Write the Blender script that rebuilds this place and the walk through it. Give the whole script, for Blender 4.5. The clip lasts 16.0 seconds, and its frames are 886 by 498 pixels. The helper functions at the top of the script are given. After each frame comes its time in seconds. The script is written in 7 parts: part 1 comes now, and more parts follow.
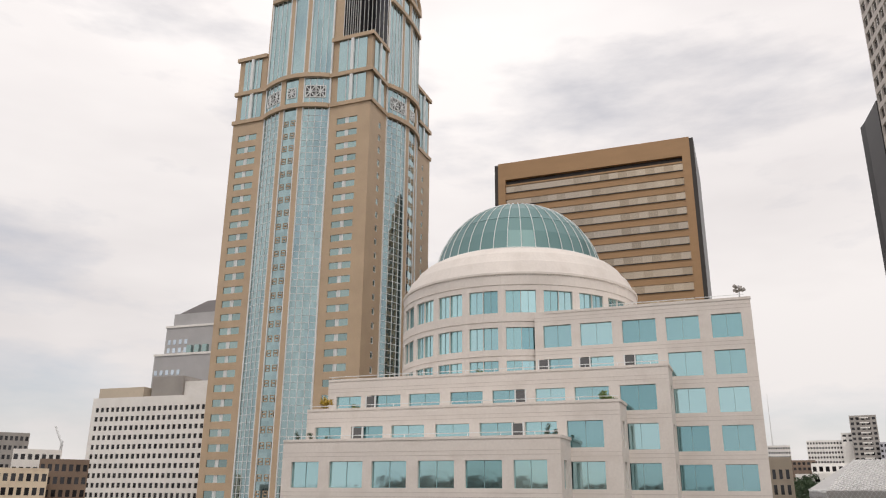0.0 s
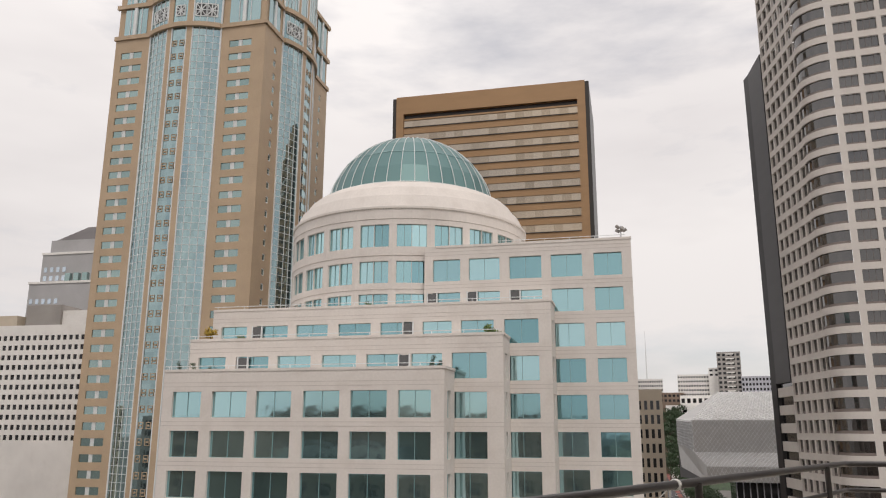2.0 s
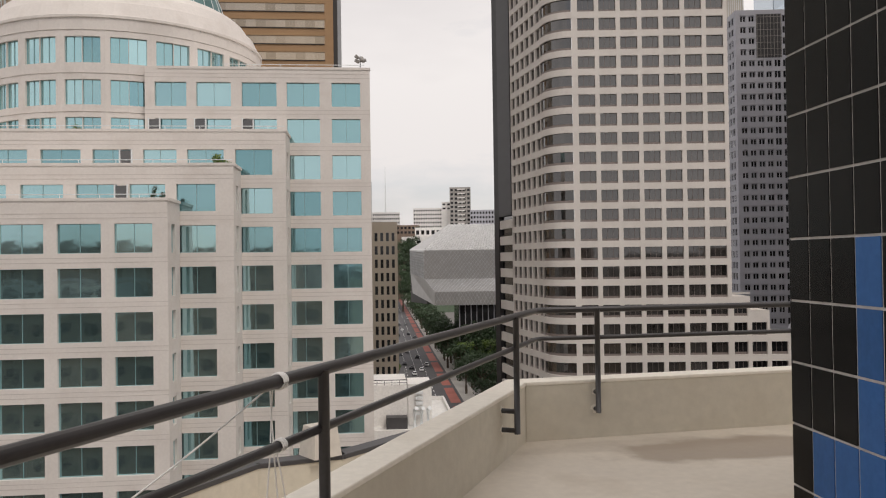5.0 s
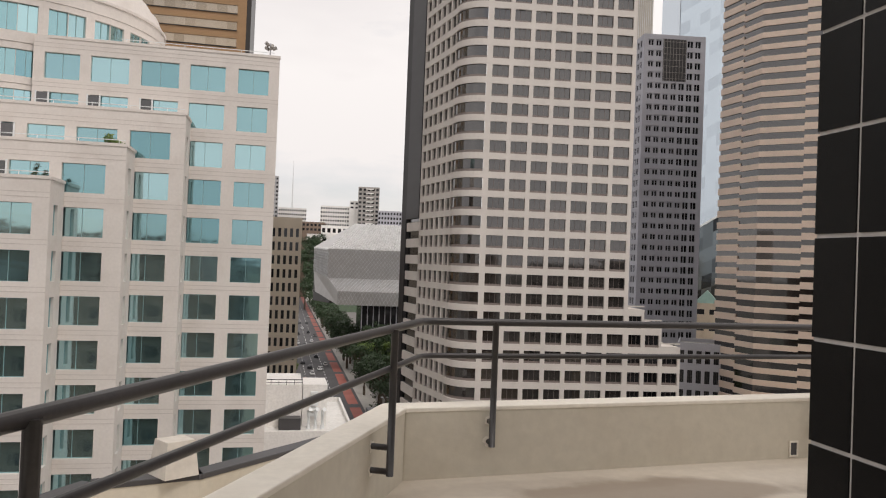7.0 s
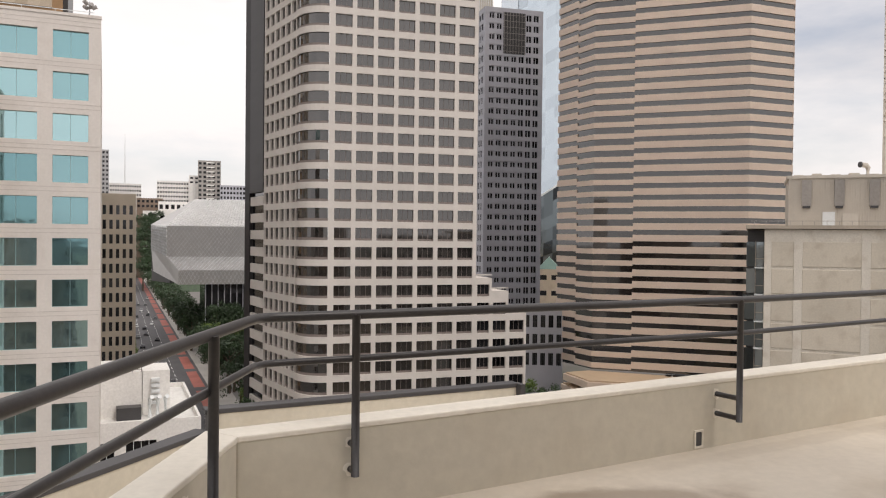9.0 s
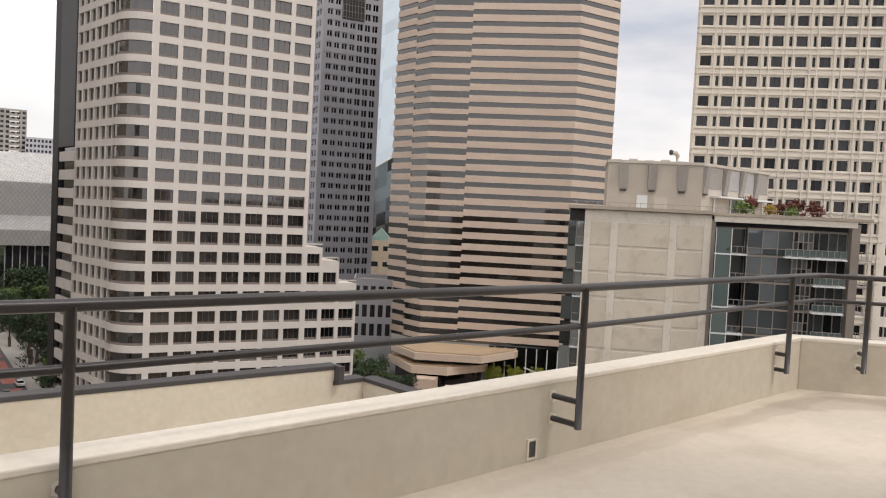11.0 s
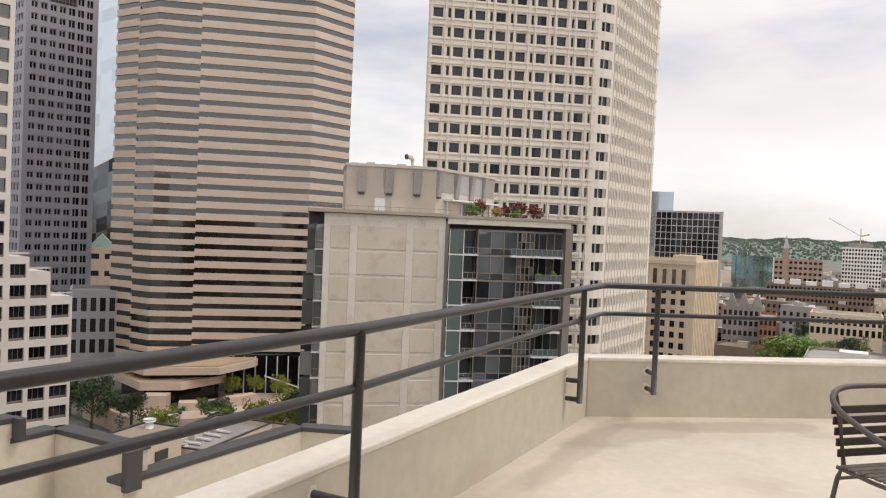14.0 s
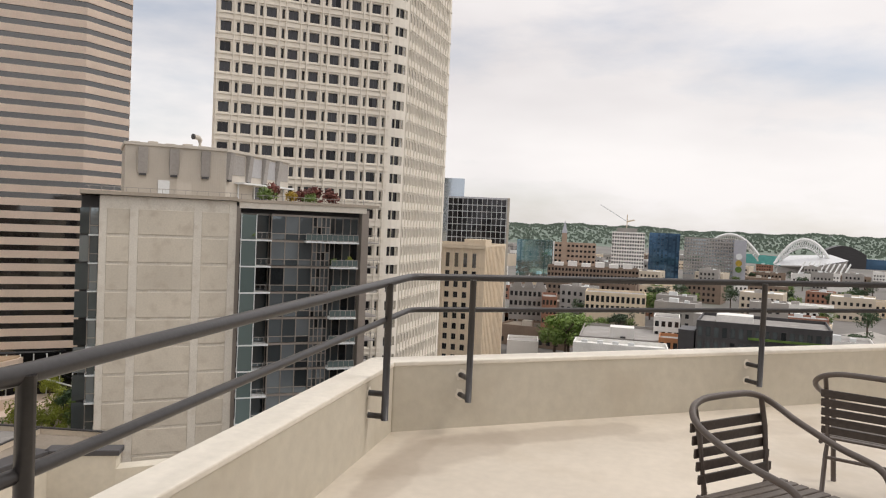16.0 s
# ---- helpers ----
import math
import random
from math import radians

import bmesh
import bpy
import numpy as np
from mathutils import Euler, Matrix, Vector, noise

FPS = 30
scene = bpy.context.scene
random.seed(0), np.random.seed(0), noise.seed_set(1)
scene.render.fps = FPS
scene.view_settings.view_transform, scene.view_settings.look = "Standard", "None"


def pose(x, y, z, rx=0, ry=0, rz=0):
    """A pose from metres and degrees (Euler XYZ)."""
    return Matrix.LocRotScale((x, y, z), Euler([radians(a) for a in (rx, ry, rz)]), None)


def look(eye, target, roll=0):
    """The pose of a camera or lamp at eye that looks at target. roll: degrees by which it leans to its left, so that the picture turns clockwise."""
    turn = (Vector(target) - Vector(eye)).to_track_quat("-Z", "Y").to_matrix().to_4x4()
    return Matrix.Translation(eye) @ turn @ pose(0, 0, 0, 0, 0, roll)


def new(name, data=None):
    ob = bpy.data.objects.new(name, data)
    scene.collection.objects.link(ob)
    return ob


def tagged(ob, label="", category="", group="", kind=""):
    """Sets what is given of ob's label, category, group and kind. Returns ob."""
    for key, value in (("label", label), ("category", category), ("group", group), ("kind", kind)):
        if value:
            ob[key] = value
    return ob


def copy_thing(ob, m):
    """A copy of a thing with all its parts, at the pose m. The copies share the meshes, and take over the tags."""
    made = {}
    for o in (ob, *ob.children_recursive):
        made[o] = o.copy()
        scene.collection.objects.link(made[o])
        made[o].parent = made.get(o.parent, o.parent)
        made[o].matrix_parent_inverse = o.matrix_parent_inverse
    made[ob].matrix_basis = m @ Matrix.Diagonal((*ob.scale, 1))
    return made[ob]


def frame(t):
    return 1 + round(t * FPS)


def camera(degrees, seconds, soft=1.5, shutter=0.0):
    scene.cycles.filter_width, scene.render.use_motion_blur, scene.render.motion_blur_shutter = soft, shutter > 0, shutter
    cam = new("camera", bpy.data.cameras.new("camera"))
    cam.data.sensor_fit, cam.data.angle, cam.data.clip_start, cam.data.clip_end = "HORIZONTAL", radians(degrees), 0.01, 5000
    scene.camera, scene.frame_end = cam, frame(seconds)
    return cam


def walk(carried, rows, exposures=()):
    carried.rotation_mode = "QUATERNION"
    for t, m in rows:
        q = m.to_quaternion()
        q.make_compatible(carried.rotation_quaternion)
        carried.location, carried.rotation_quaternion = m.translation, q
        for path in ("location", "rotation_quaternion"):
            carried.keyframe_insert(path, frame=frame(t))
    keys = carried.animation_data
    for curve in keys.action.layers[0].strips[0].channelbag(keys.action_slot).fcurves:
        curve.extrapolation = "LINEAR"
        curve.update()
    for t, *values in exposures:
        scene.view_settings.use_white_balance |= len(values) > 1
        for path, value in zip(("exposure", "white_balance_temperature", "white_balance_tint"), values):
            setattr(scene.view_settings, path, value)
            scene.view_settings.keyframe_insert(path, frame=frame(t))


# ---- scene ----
cam = camera(59.4, 16.0, soft=1.15)
PATH = [
    (0, (-1.945, -4.465, 1.527), (-2.649, -2.696, 2.138), 0.5),
    (0.5, (-1.844, -4.337, 1.526), (-2.585, -2.612, 2.214), -1.2),
    (1, (-1.637, -4.285, 1.405), (-2.436, -2.604, 2.135), 1.2),
    (1.5, (-1.548, -4.225, 1.388), (-2.187, -2.434, 2.008), 0.2),
    (2, (-1.531, -4.078, 1.358), (-1.995, -2.186, 1.811), 0.2),
    (2.5, (-1.459, -3.676, 1.379), (-1.829, -1.746, 1.755), 1.6),
    (3, (-1.345, -3.333, 1.442), (-1.614, -1.365, 1.676), 2.0),
    (3.5, (-1.166, -2.985, 1.497), (-1.267, -0.999, 1.708), 1.9),
    (4, (-1.124, -2.699, 1.498), (-1.092, -0.702, 1.587), 0.2),
    (6.5, (-0.661, -1.275, 1.488), (-0.339, 0.699, 1.503), 1.5),
    (7, (-0.622, -0.972, 1.467), (-0.21, 0.985, 1.501), 2.2),
    (7.5, (-0.567, -0.629, 1.479), (-0.044, 1.301, 1.481), 2.4),
    (8, (-0.463, -0.307, 1.458), (0.066, 1.622, 1.471), 2.2),
    (8.5, (-0.386, -0.02, 1.453), (0.236, 1.88, 1.416), 2.5),
    (9, (-0.311, 0.308, 1.471), (0.472, 2.148, 1.444), 0.6),
    (9.5, (-0.139, 0.559, 1.459), (0.779, 2.336, 1.416), 1.3),
    (12, (0.729, 1.721, 1.47), (2.079, 3.195, 1.39), 3.0),
    (12.5, (0.932, 1.962, 1.476), (2.401, 3.318, 1.42), 2.8),
    (13, (1.103, 2.152, 1.477), (2.618, 3.455, 1.383), 2.2),
    (13.5, (1.292, 2.321, 1.489), (2.854, 3.568, 1.428), 3.0),
    (14, (1.494, 2.53, 1.472), (3.121, 3.692, 1.421), 2.4),
    (14.5, (1.728, 2.778, 1.463), (3.443, 3.806, 1.416), 1.9),
    (15, (1.982, 2.913, 1.458), (3.751, 3.845, 1.422), 1.8),
    (15.5, (2.243, 2.985, 1.464), (4.047, 3.846, 1.424), 2.2),
    (16, (2.502, 3.074, 1.45), (4.374, 3.775, 1.383), 2.5),
]
walk(cam, [(t, look(eye, target, roll)) for t, eye, target, roll in PATH], [(0, -0.10, 6700, 13), (1.5, -0.12, 6700, 13), (3, -0.22, 6700, 13), (4, -0.2, 6700, 13), (7, -0.03, 6700, 13), (9.5, 0.17, 6700, 13), (13, 0.27, 6650, 12), (16, 0.12, 6650, 12)])

# ---- world, sun, exposure ----
world = bpy.data.worlds.new("overcast_sky")
scene.world = world
world.use_nodes = True
wn, wl = world.node_tree.nodes, world.node_tree.links
wn.clear()
w_out = wn.new("ShaderNodeOutputWorld")
w_bg = wn.new("ShaderNodeBackground")
w_sky = wn.new("ShaderNodeTexSky")
w_sky.sky_type, w_sky.sun_disc = "NISHITA", False
w_sky.sun_elevation, w_sky.sun_rotation = radians(52), radians(150)
w_scale = wn.new("ShaderNodeVectorMath")
w_scale.operation = "SCALE"
w_scale.inputs["Scale"].default_value = 0.10
w_co = wn.new("ShaderNodeTexCoord")
w_map = wn.new("ShaderNodeMapping")
w_map.inputs["Scale"].default_value = (1.0, 1.0, 3.2)
w_noise = wn.new("ShaderNodeTexNoise")
w_noise.inputs["Scale"].default_value, w_noise.inputs["Detail"].default_value = 2.3, 7.0
w_noise.inputs["Roughness"].default_value = 0.55
w_cover = wn.new("ShaderNodeMapRange")
w_cover.inputs["From Min"].default_value, w_cover.inputs["From Max"].default_value = 0.28, 0.50
w_cover.inputs["To Min"].default_value = 0.45
w_tone = wn.new("ShaderNodeValToRGB")
w_tone.color_ramp.elements[0].position, w_tone.color_ramp.elements[0].color = 0.30, (0.74, 0.725, 0.735, 1)
w_tone.color_ramp.elements[1].position, w_tone.color_ramp.elements[1].color = 0.60, (1.0, 0.985, 0.975, 1)
w_noise2 = wn.new("ShaderNodeTexNoise")
w_noise2.inputs["Scale"].default_value, w_noise2.inputs["Detail"].default_value = 1.3, 5.0
w_mix = wn.new("ShaderNodeMix")
w_mix.data_type = "RGBA"
w_bg.inputs["Strength"].default_value = 1.0
wl.new(w_co.outputs["Generated"], w_map.inputs["Vector"])
wl.new(w_map.outputs["Vector"], w_noise.inputs["Vector"])
wl.new(w_map.outputs["Vector"], w_noise2.inputs["Vector"])
wl.new(w_noise.outputs["Fac"], w_cover.inputs["Value"])
wl.new(w_noise2.outputs["Fac"], w_tone.inputs["Fac"])
wl.new(w_sky.outputs["Color"], w_scale.inputs[0])
wl.new(w_cover.outputs["Result"], w_mix.inputs["Factor"])
wl.new(w_scale.outputs["Vector"], w_mix.inputs["A"])
w_up = wn.new("ShaderNodeSeparateXYZ")
wl.new(w_co.outputs["Generated"], w_up.inputs["Vector"])
w_grad = wn.new("ShaderNodeMapRange")
w_grad.inputs["From Min"].default_value, w_grad.inputs["From Max"].default_value = 0.0, 1.0
w_grad.inputs["To Min"].default_value, w_grad.inputs["To Max"].default_value = 0.86, 1.32
wl.new(w_up.outputs["Z"], w_grad.inputs["Value"])
w_over = wn.new("ShaderNodeVectorMath")
w_over.operation = "SCALE"
wl.new(w_tone.outputs["Color"], w_over.inputs[0])
wl.new(w_grad.outputs["Result"], w_over.inputs["Scale"])
wl.new(w_over.outputs["Vector"], w_mix.inputs["B"])
wl.new(w_mix.outputs["Result"], w_bg.inputs["Color"])
wl.new(w_bg.outputs["Background"], w_out.inputs["Surface"])

sun = new("sun", bpy.data.lights.new("sun", "SUN"))
sun.data.energy, sun.data.angle, sun.data.color = 1.1, radians(14), (1.0, 0.95, 0.88)
sun.matrix_world = look((0, 0, 100), (-30, 60, 0))

# ---- materials ----


def material(name, color, rough=0.7, metal=0.0, spec=0.5, vary=0.12, scale=1.0, fine=0.08, bump=0.0, stain=None, stain_amount=0.0, piece=0.0, stretch=(1, 1, 1)):
    """Colour with a coarse and a fine variation, optional stains, relief and a per-piece shift."""
    m = bpy.data.materials.new(name)
    m.use_nodes = True
    n, l = m.node_tree.nodes, m.node_tree.links
    b = n["Principled BSDF"]
    b.inputs["Roughness"].default_value, b.inputs["Metallic"].default_value = rough, metal
    b.inputs["Specular IOR Level"].default_value = spec
    co = n.new("ShaderNodeTexCoord")
    mp = n.new("ShaderNodeMapping")
    mp.inputs["Scale"].default_value = stretch
    l.new(co.outputs["Object"], mp.inputs["Vector"])
    big = n.new("ShaderNodeTexNoise")
    big.inputs["Scale"].default_value, big.inputs["Detail"].default_value = 0.35 * scale, 5
    small = n.new("ShaderNodeTexNoise")
    small.inputs["Scale"].default_value, small.inputs["Detail"].default_value = 9 * scale, 6
    for q in (big, small):
        l.new(mp.outputs["Vector"], q.inputs["Vector"])
    v1 = n.new("ShaderNodeMapRange")
    v1.inputs["To Min"].default_value, v1.inputs["To Max"].default_value = 1 - vary, 1 + vary
    v1.inputs["From Min"].default_value, v1.inputs["From Max"].default_value = 0.3, 0.7
    l.new(big.outputs["Fac"], v1.inputs["Value"])
    v2 = n.new("ShaderNodeMapRange")
    v2.inputs["To Min"].default_value, v2.inputs["To Max"].default_value = 1 - fine, 1 + fine
    v2.inputs["From Min"].default_value, v2.inputs["From Max"].default_value = 0.3, 0.7
    l.new(small.outputs["Fac"], v2.inputs["Value"])
    mul = n.new("ShaderNodeMath")
    mul.operation = "MULTIPLY"
    l.new(v1.outputs["Result"], mul.inputs[0]), l.new(v2.outputs["Result"], mul.inputs[1])
    val = mul.outputs["Value"]
    if piece:
        info = n.new("ShaderNodeObjectInfo")
        v3 = n.new("ShaderNodeMapRange")
        v3.inputs["To Min"].default_value, v3.inputs["To Max"].default_value = 1 - piece, 1 + piece
        l.new(info.outputs["Random"], v3.inputs["Value"])
        m3 = n.new("ShaderNodeMath")
        m3.operation = "MULTIPLY"
        l.new(val, m3.inputs[0]), l.new(v3.outputs["Result"], m3.inputs[1])
        val = m3.outputs["Value"]
    tint = n.new("ShaderNodeVectorMath")
    tint.operation = "SCALE"
    tint.inputs[0].default_value = color
    l.new(val, tint.inputs["Scale"])
    out = tint.outputs["Vector"]
    if stain:
        st = n.new("ShaderNodeTexNoise")
        st.inputs["Scale"].default_value, st.inputs["Detail"].default_value = 1.1 * scale, 8
        l.new(mp.outputs["Vector"], st.inputs["Vector"])
        sr = n.new("ShaderNodeMapRange")
        sr.inputs["From Min"].default_value, sr.inputs["From Max"].default_value = 0.52, 0.72
        sr.inputs["To Max"].default_value = stain_amount
        l.new(st.outputs["Fac"], sr.inputs["Value"])
        mx = n.new("ShaderNodeMix")
        mx.data_type = "RGBA"
        mx.inputs["B"].default_value = (*stain, 1)
        l.new(sr.outputs["Result"], mx.inputs["Factor"]), l.new(out, mx.inputs["A"])
        out = mx.outputs["Result"]
    l.new(out, b.inputs["Base Color"])
    if bump:
        bp = n.new("ShaderNodeBump")
        bp.inputs["Strength"].default_value, bp.inputs["Distance"].default_value = bump, 0.01
        l.new(small.outputs["Fac"], bp.inputs["Height"])
        l.new(bp.outputs["Normal"], b.inputs["Normal"])
    return m


def glazing(name, color, rough=0.06, metal=0.75, vary=0.25, wave=0.03, dark=None):
    """Coated window glass: mirrors the sky in its own tint, each pane slightly unlike the next."""
    m = bpy.data.materials.new(name)
    m.use_nodes = True
    n, l = m.node_tree.nodes, m.node_tree.links
    b = n["Principled BSDF"]
    b.inputs["Roughness"].default_value, b.inputs["Metallic"].default_value = rough, metal
    info = n.new("ShaderNodeObjectInfo")
    geo = n.new("ShaderNodeNewGeometry")
    add = n.new("ShaderNodeMath")
    add.operation = "ADD"
    l.new(info.outputs["Random"], add.inputs[0]), l.new(geo.outputs["Random Per Island"], add.inputs[1])
    fr = n.new("ShaderNodeMath")
    fr.operation = "FRACT"
    l.new(add.outputs["Value"], fr.inputs[0])
    ramp = n.new("ShaderNodeValToRGB")
    d = dark or tuple(c * (1 - 2 * vary) for c in color)
    ramp.color_ramp.elements[0].color = (*d, 1)
    ramp.color_ramp.elements[1].color = (*color, 1)
    ramp.color_ramp.elements[1].position = 0.6
    l.new(fr.outputs["Value"], ramp.inputs["Fac"])
    l.new(ramp.outputs["Color"], b.inputs["Base Color"])
    co = n.new("ShaderNodeTexCoord")
    nz = n.new("ShaderNodeTexNoise")
    nz.inputs["Scale"].default_value = 0.6
    l.new(co.outputs["Object"], nz.inputs["Vector"])
    bp = n.new("ShaderNodeBump")
    bp.inputs["Strength"].default_value, bp.inputs["Distance"].default_value = wave, 0.3
    l.new(nz.outputs["Fac"], bp.inputs["Height"])
    l.new(bp.outputs["Normal"], b.inputs["Normal"])
    return m


M = {}
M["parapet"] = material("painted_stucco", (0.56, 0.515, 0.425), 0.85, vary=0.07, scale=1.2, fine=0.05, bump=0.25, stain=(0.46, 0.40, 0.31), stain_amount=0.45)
M["parapet_cap"] = material("pale_parapet_cap", (0.74, 0.69, 0.60), 0.8, vary=0.06, scale=2, fine=0.05, bump=0.2, stain=(0.60, 0.54, 0.45), stain_amount=0.4)
M["deck"] = material("roof_coating", (0.60, 0.535, 0.445), 0.6, vary=0.12, scale=1.6, fine=0.04, bump=0.12, stain=(0.47, 0.40, 0.31), stain_amount=0.6)


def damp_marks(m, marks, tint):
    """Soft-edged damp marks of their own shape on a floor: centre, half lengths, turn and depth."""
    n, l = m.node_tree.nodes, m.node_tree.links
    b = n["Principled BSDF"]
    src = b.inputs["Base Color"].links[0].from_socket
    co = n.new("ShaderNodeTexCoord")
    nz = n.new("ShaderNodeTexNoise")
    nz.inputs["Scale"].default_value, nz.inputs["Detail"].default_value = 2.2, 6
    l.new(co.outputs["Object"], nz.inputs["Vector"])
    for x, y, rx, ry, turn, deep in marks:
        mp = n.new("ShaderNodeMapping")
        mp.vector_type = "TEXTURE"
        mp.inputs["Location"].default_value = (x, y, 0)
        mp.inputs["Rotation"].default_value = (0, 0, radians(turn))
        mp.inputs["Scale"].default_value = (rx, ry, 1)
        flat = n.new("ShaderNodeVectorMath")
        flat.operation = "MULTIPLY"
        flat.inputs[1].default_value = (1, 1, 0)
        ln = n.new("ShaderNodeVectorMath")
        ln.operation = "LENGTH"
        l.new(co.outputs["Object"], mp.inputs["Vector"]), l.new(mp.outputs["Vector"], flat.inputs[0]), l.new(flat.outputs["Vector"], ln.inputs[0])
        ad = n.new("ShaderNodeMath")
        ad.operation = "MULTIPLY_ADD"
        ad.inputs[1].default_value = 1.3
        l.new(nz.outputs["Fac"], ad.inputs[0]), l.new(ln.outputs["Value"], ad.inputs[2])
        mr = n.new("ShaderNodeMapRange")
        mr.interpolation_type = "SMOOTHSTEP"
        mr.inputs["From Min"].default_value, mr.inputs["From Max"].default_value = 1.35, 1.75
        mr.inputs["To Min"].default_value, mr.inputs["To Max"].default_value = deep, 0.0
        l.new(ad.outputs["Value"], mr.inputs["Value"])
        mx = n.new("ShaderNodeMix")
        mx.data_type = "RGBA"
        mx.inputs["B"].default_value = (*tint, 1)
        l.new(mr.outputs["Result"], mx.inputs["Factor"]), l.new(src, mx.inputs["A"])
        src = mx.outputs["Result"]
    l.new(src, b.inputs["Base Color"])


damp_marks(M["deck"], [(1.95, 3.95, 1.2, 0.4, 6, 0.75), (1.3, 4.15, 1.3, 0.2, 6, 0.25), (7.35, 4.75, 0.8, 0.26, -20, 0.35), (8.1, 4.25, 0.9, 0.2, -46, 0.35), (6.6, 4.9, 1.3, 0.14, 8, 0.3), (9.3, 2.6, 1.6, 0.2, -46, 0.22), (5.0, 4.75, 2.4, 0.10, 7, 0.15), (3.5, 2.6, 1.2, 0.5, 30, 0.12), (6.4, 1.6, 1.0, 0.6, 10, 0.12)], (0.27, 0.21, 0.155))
M["puddle"] = material("damp_coating", (0.5, 0.43, 0.34), 0.30, vary=0.15, scale=3, stain=(0.56, 0.49, 0.40), stain_amount=0.6)
M["rail"] = material("rail_paint", (0.034, 0.031, 0.031), 0.36, vary=0.15, scale=6, fine=0.15, bump=0.05)
M["coping"] = material("dark_metal_coping", (0.05, 0.048, 0.05), 0.5, vary=0.15, scale=3)
M["chair_metal"] = material("chair_tube_paint", (0.095, 0.075, 0.064), 0.42, vary=0.12, scale=8)
M["chair_slat"] = material("chair_slat_wood", (0.052, 0.038, 0.031), 0.5, vary=0.2, scale=6, fine=0.2, bump=0.15, piece=0.15)
M["seat_slat"] = material("paler_slat", (0.13, 0.108, 0.092), 0.6, vary=0.2, scale=6, fine=0.2, bump=0.15, piece=0.15)
M["tile_black"] = material("black_glazed_tile", (0.007, 0.0065, 0.0065), 0.22, spec=0.15, vary=0.2, scale=4, piece=0.3)
M["tile_blue"] = material("blue_glazed_tile", (0.03, 0.11, 0.30), 0.25, spec=0.25, vary=0.1, scale=4, piece=0.15)
M["tile_tan"] = material("tan_glazed_tile", (0.42, 0.31, 0.19), 0.3, vary=0.1, scale=4, piece=0.1)
M["grout"] = material("tile_grout", (0.5, 0.47, 0.44), 0.9, vary=0.1, scale=6)
M["string"] = material("cotton_string", (0.78, 0.76, 0.73), 0.9, vary=0.1, scale=20)
M["cream"] = material("cream_precast", (0.70, 0.65, 0.605), 0.8, vary=0.05, scale=0.5, fine=0.04, bump=0.1, stain=(0.56, 0.50, 0.45), stain_amount=0.35)
M["cream_joint"] = material("precast_joint", (0.56, 0.51, 0.47), 0.9, vary=0.1)
M["granite"] = material("tan_granite", (0.47, 0.35, 0.235), 0.6, vary=0.08, scale=0.4, fine=0.08, stain=(0.43, 0.31, 0.22), stain_amount=0.4)
M["trim"] = material("pale_mullion", (0.72, 0.74, 0.74), 0.45, vary=0.05)
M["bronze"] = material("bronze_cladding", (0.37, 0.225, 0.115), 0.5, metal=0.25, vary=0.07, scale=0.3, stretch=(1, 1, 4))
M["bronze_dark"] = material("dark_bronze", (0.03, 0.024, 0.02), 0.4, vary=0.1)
M["white_frame"] = material("pale_concrete_frame", (0.65, 0.605, 0.56), 0.75, vary=0.05, scale=0.4, fine=0.04, stain=(0.52, 0.47, 0.44), stain_amount=0.3)
M["black_clad"] = material("black_cladding", (0.035, 0.033, 0.035), 0.5, vary=0.15, scale=0.3, stretch=(1, 1, 5))
M["grey_frame"] = material("grey_precast", (0.41, 0.41, 0.45), 0.7, vary=0.07, scale=0.4)
M["stone_pale"] = material("pale_grey_granite", (0.41, 0.405, 0.41), 0.7, vary=0.08, scale=0.3)
M["stripe"] = material("pink_granite_band", (0.70, 0.57, 0.475), 0.55, vary=0.05, scale=0.4, fine=0.06)
M["concrete"] = material("cast_concrete", (0.61, 0.55, 0.455), 0.85, vary=0.07, scale=0.5, fine=0.06, bump=0.2, stain=(0.42, 0.35, 0.27), stain_amount=0.5, piece=0.05)
M["concrete_light"] = material("pale_cast_concrete", (0.69, 0.64, 0.555), 0.85, vary=0.06, scale=0.6, stain=(0.48, 0.40, 0.31), stain_amount=0.5)
M["metal_panel"] = material("ribbed_metal_panel", (0.54, 0.495, 0.43), 0.6, metal=0.05, vary=0.06)
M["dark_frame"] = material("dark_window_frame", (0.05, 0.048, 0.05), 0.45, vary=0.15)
M["brown_frame"] = material("taupe_window_frame", (0.25, 0.215, 0.185), 0.5, vary=0.1)
M["roof_edge"] = material("weathered_roof_edge", (0.40, 0.345, 0.28), 0.85, vary=0.1, scale=0.5)
M["ivory"] = material("ivory_precast", (0.78, 0.725, 0.635), 0.75, vary=0.04, scale=0.4, fine=0.04, stain=(0.64, 0.56, 0.46), stain_amount=0.3)
M["buff"] = material("buff_terracotta", (0.70, 0.585, 0.44), 0.75, vary=0.07, scale=0.4, stain=(0.48, 0.36, 0.25), stain_amount=0.4)
M["buff_grey"] = material("grey_tan_masonry", (0.54, 0.465, 0.37), 0.8, vary=0.08, scale=0.4)
M["brick"] = material("red_brick_far", (0.30, 0.15, 0.10), 0.85, vary=0.15, scale=0.4, fine=0.15)
M["brown_brick"] = material("brown_brick_far", (0.22, 0.16, 0.12), 0.85, vary=0.15, scale=0.4, fine=0.15)
M["grey_stone"] = material("grey_stone", (0.33, 0.31, 0.29), 0.85, vary=0.12, scale=0.4, fine=0.1)
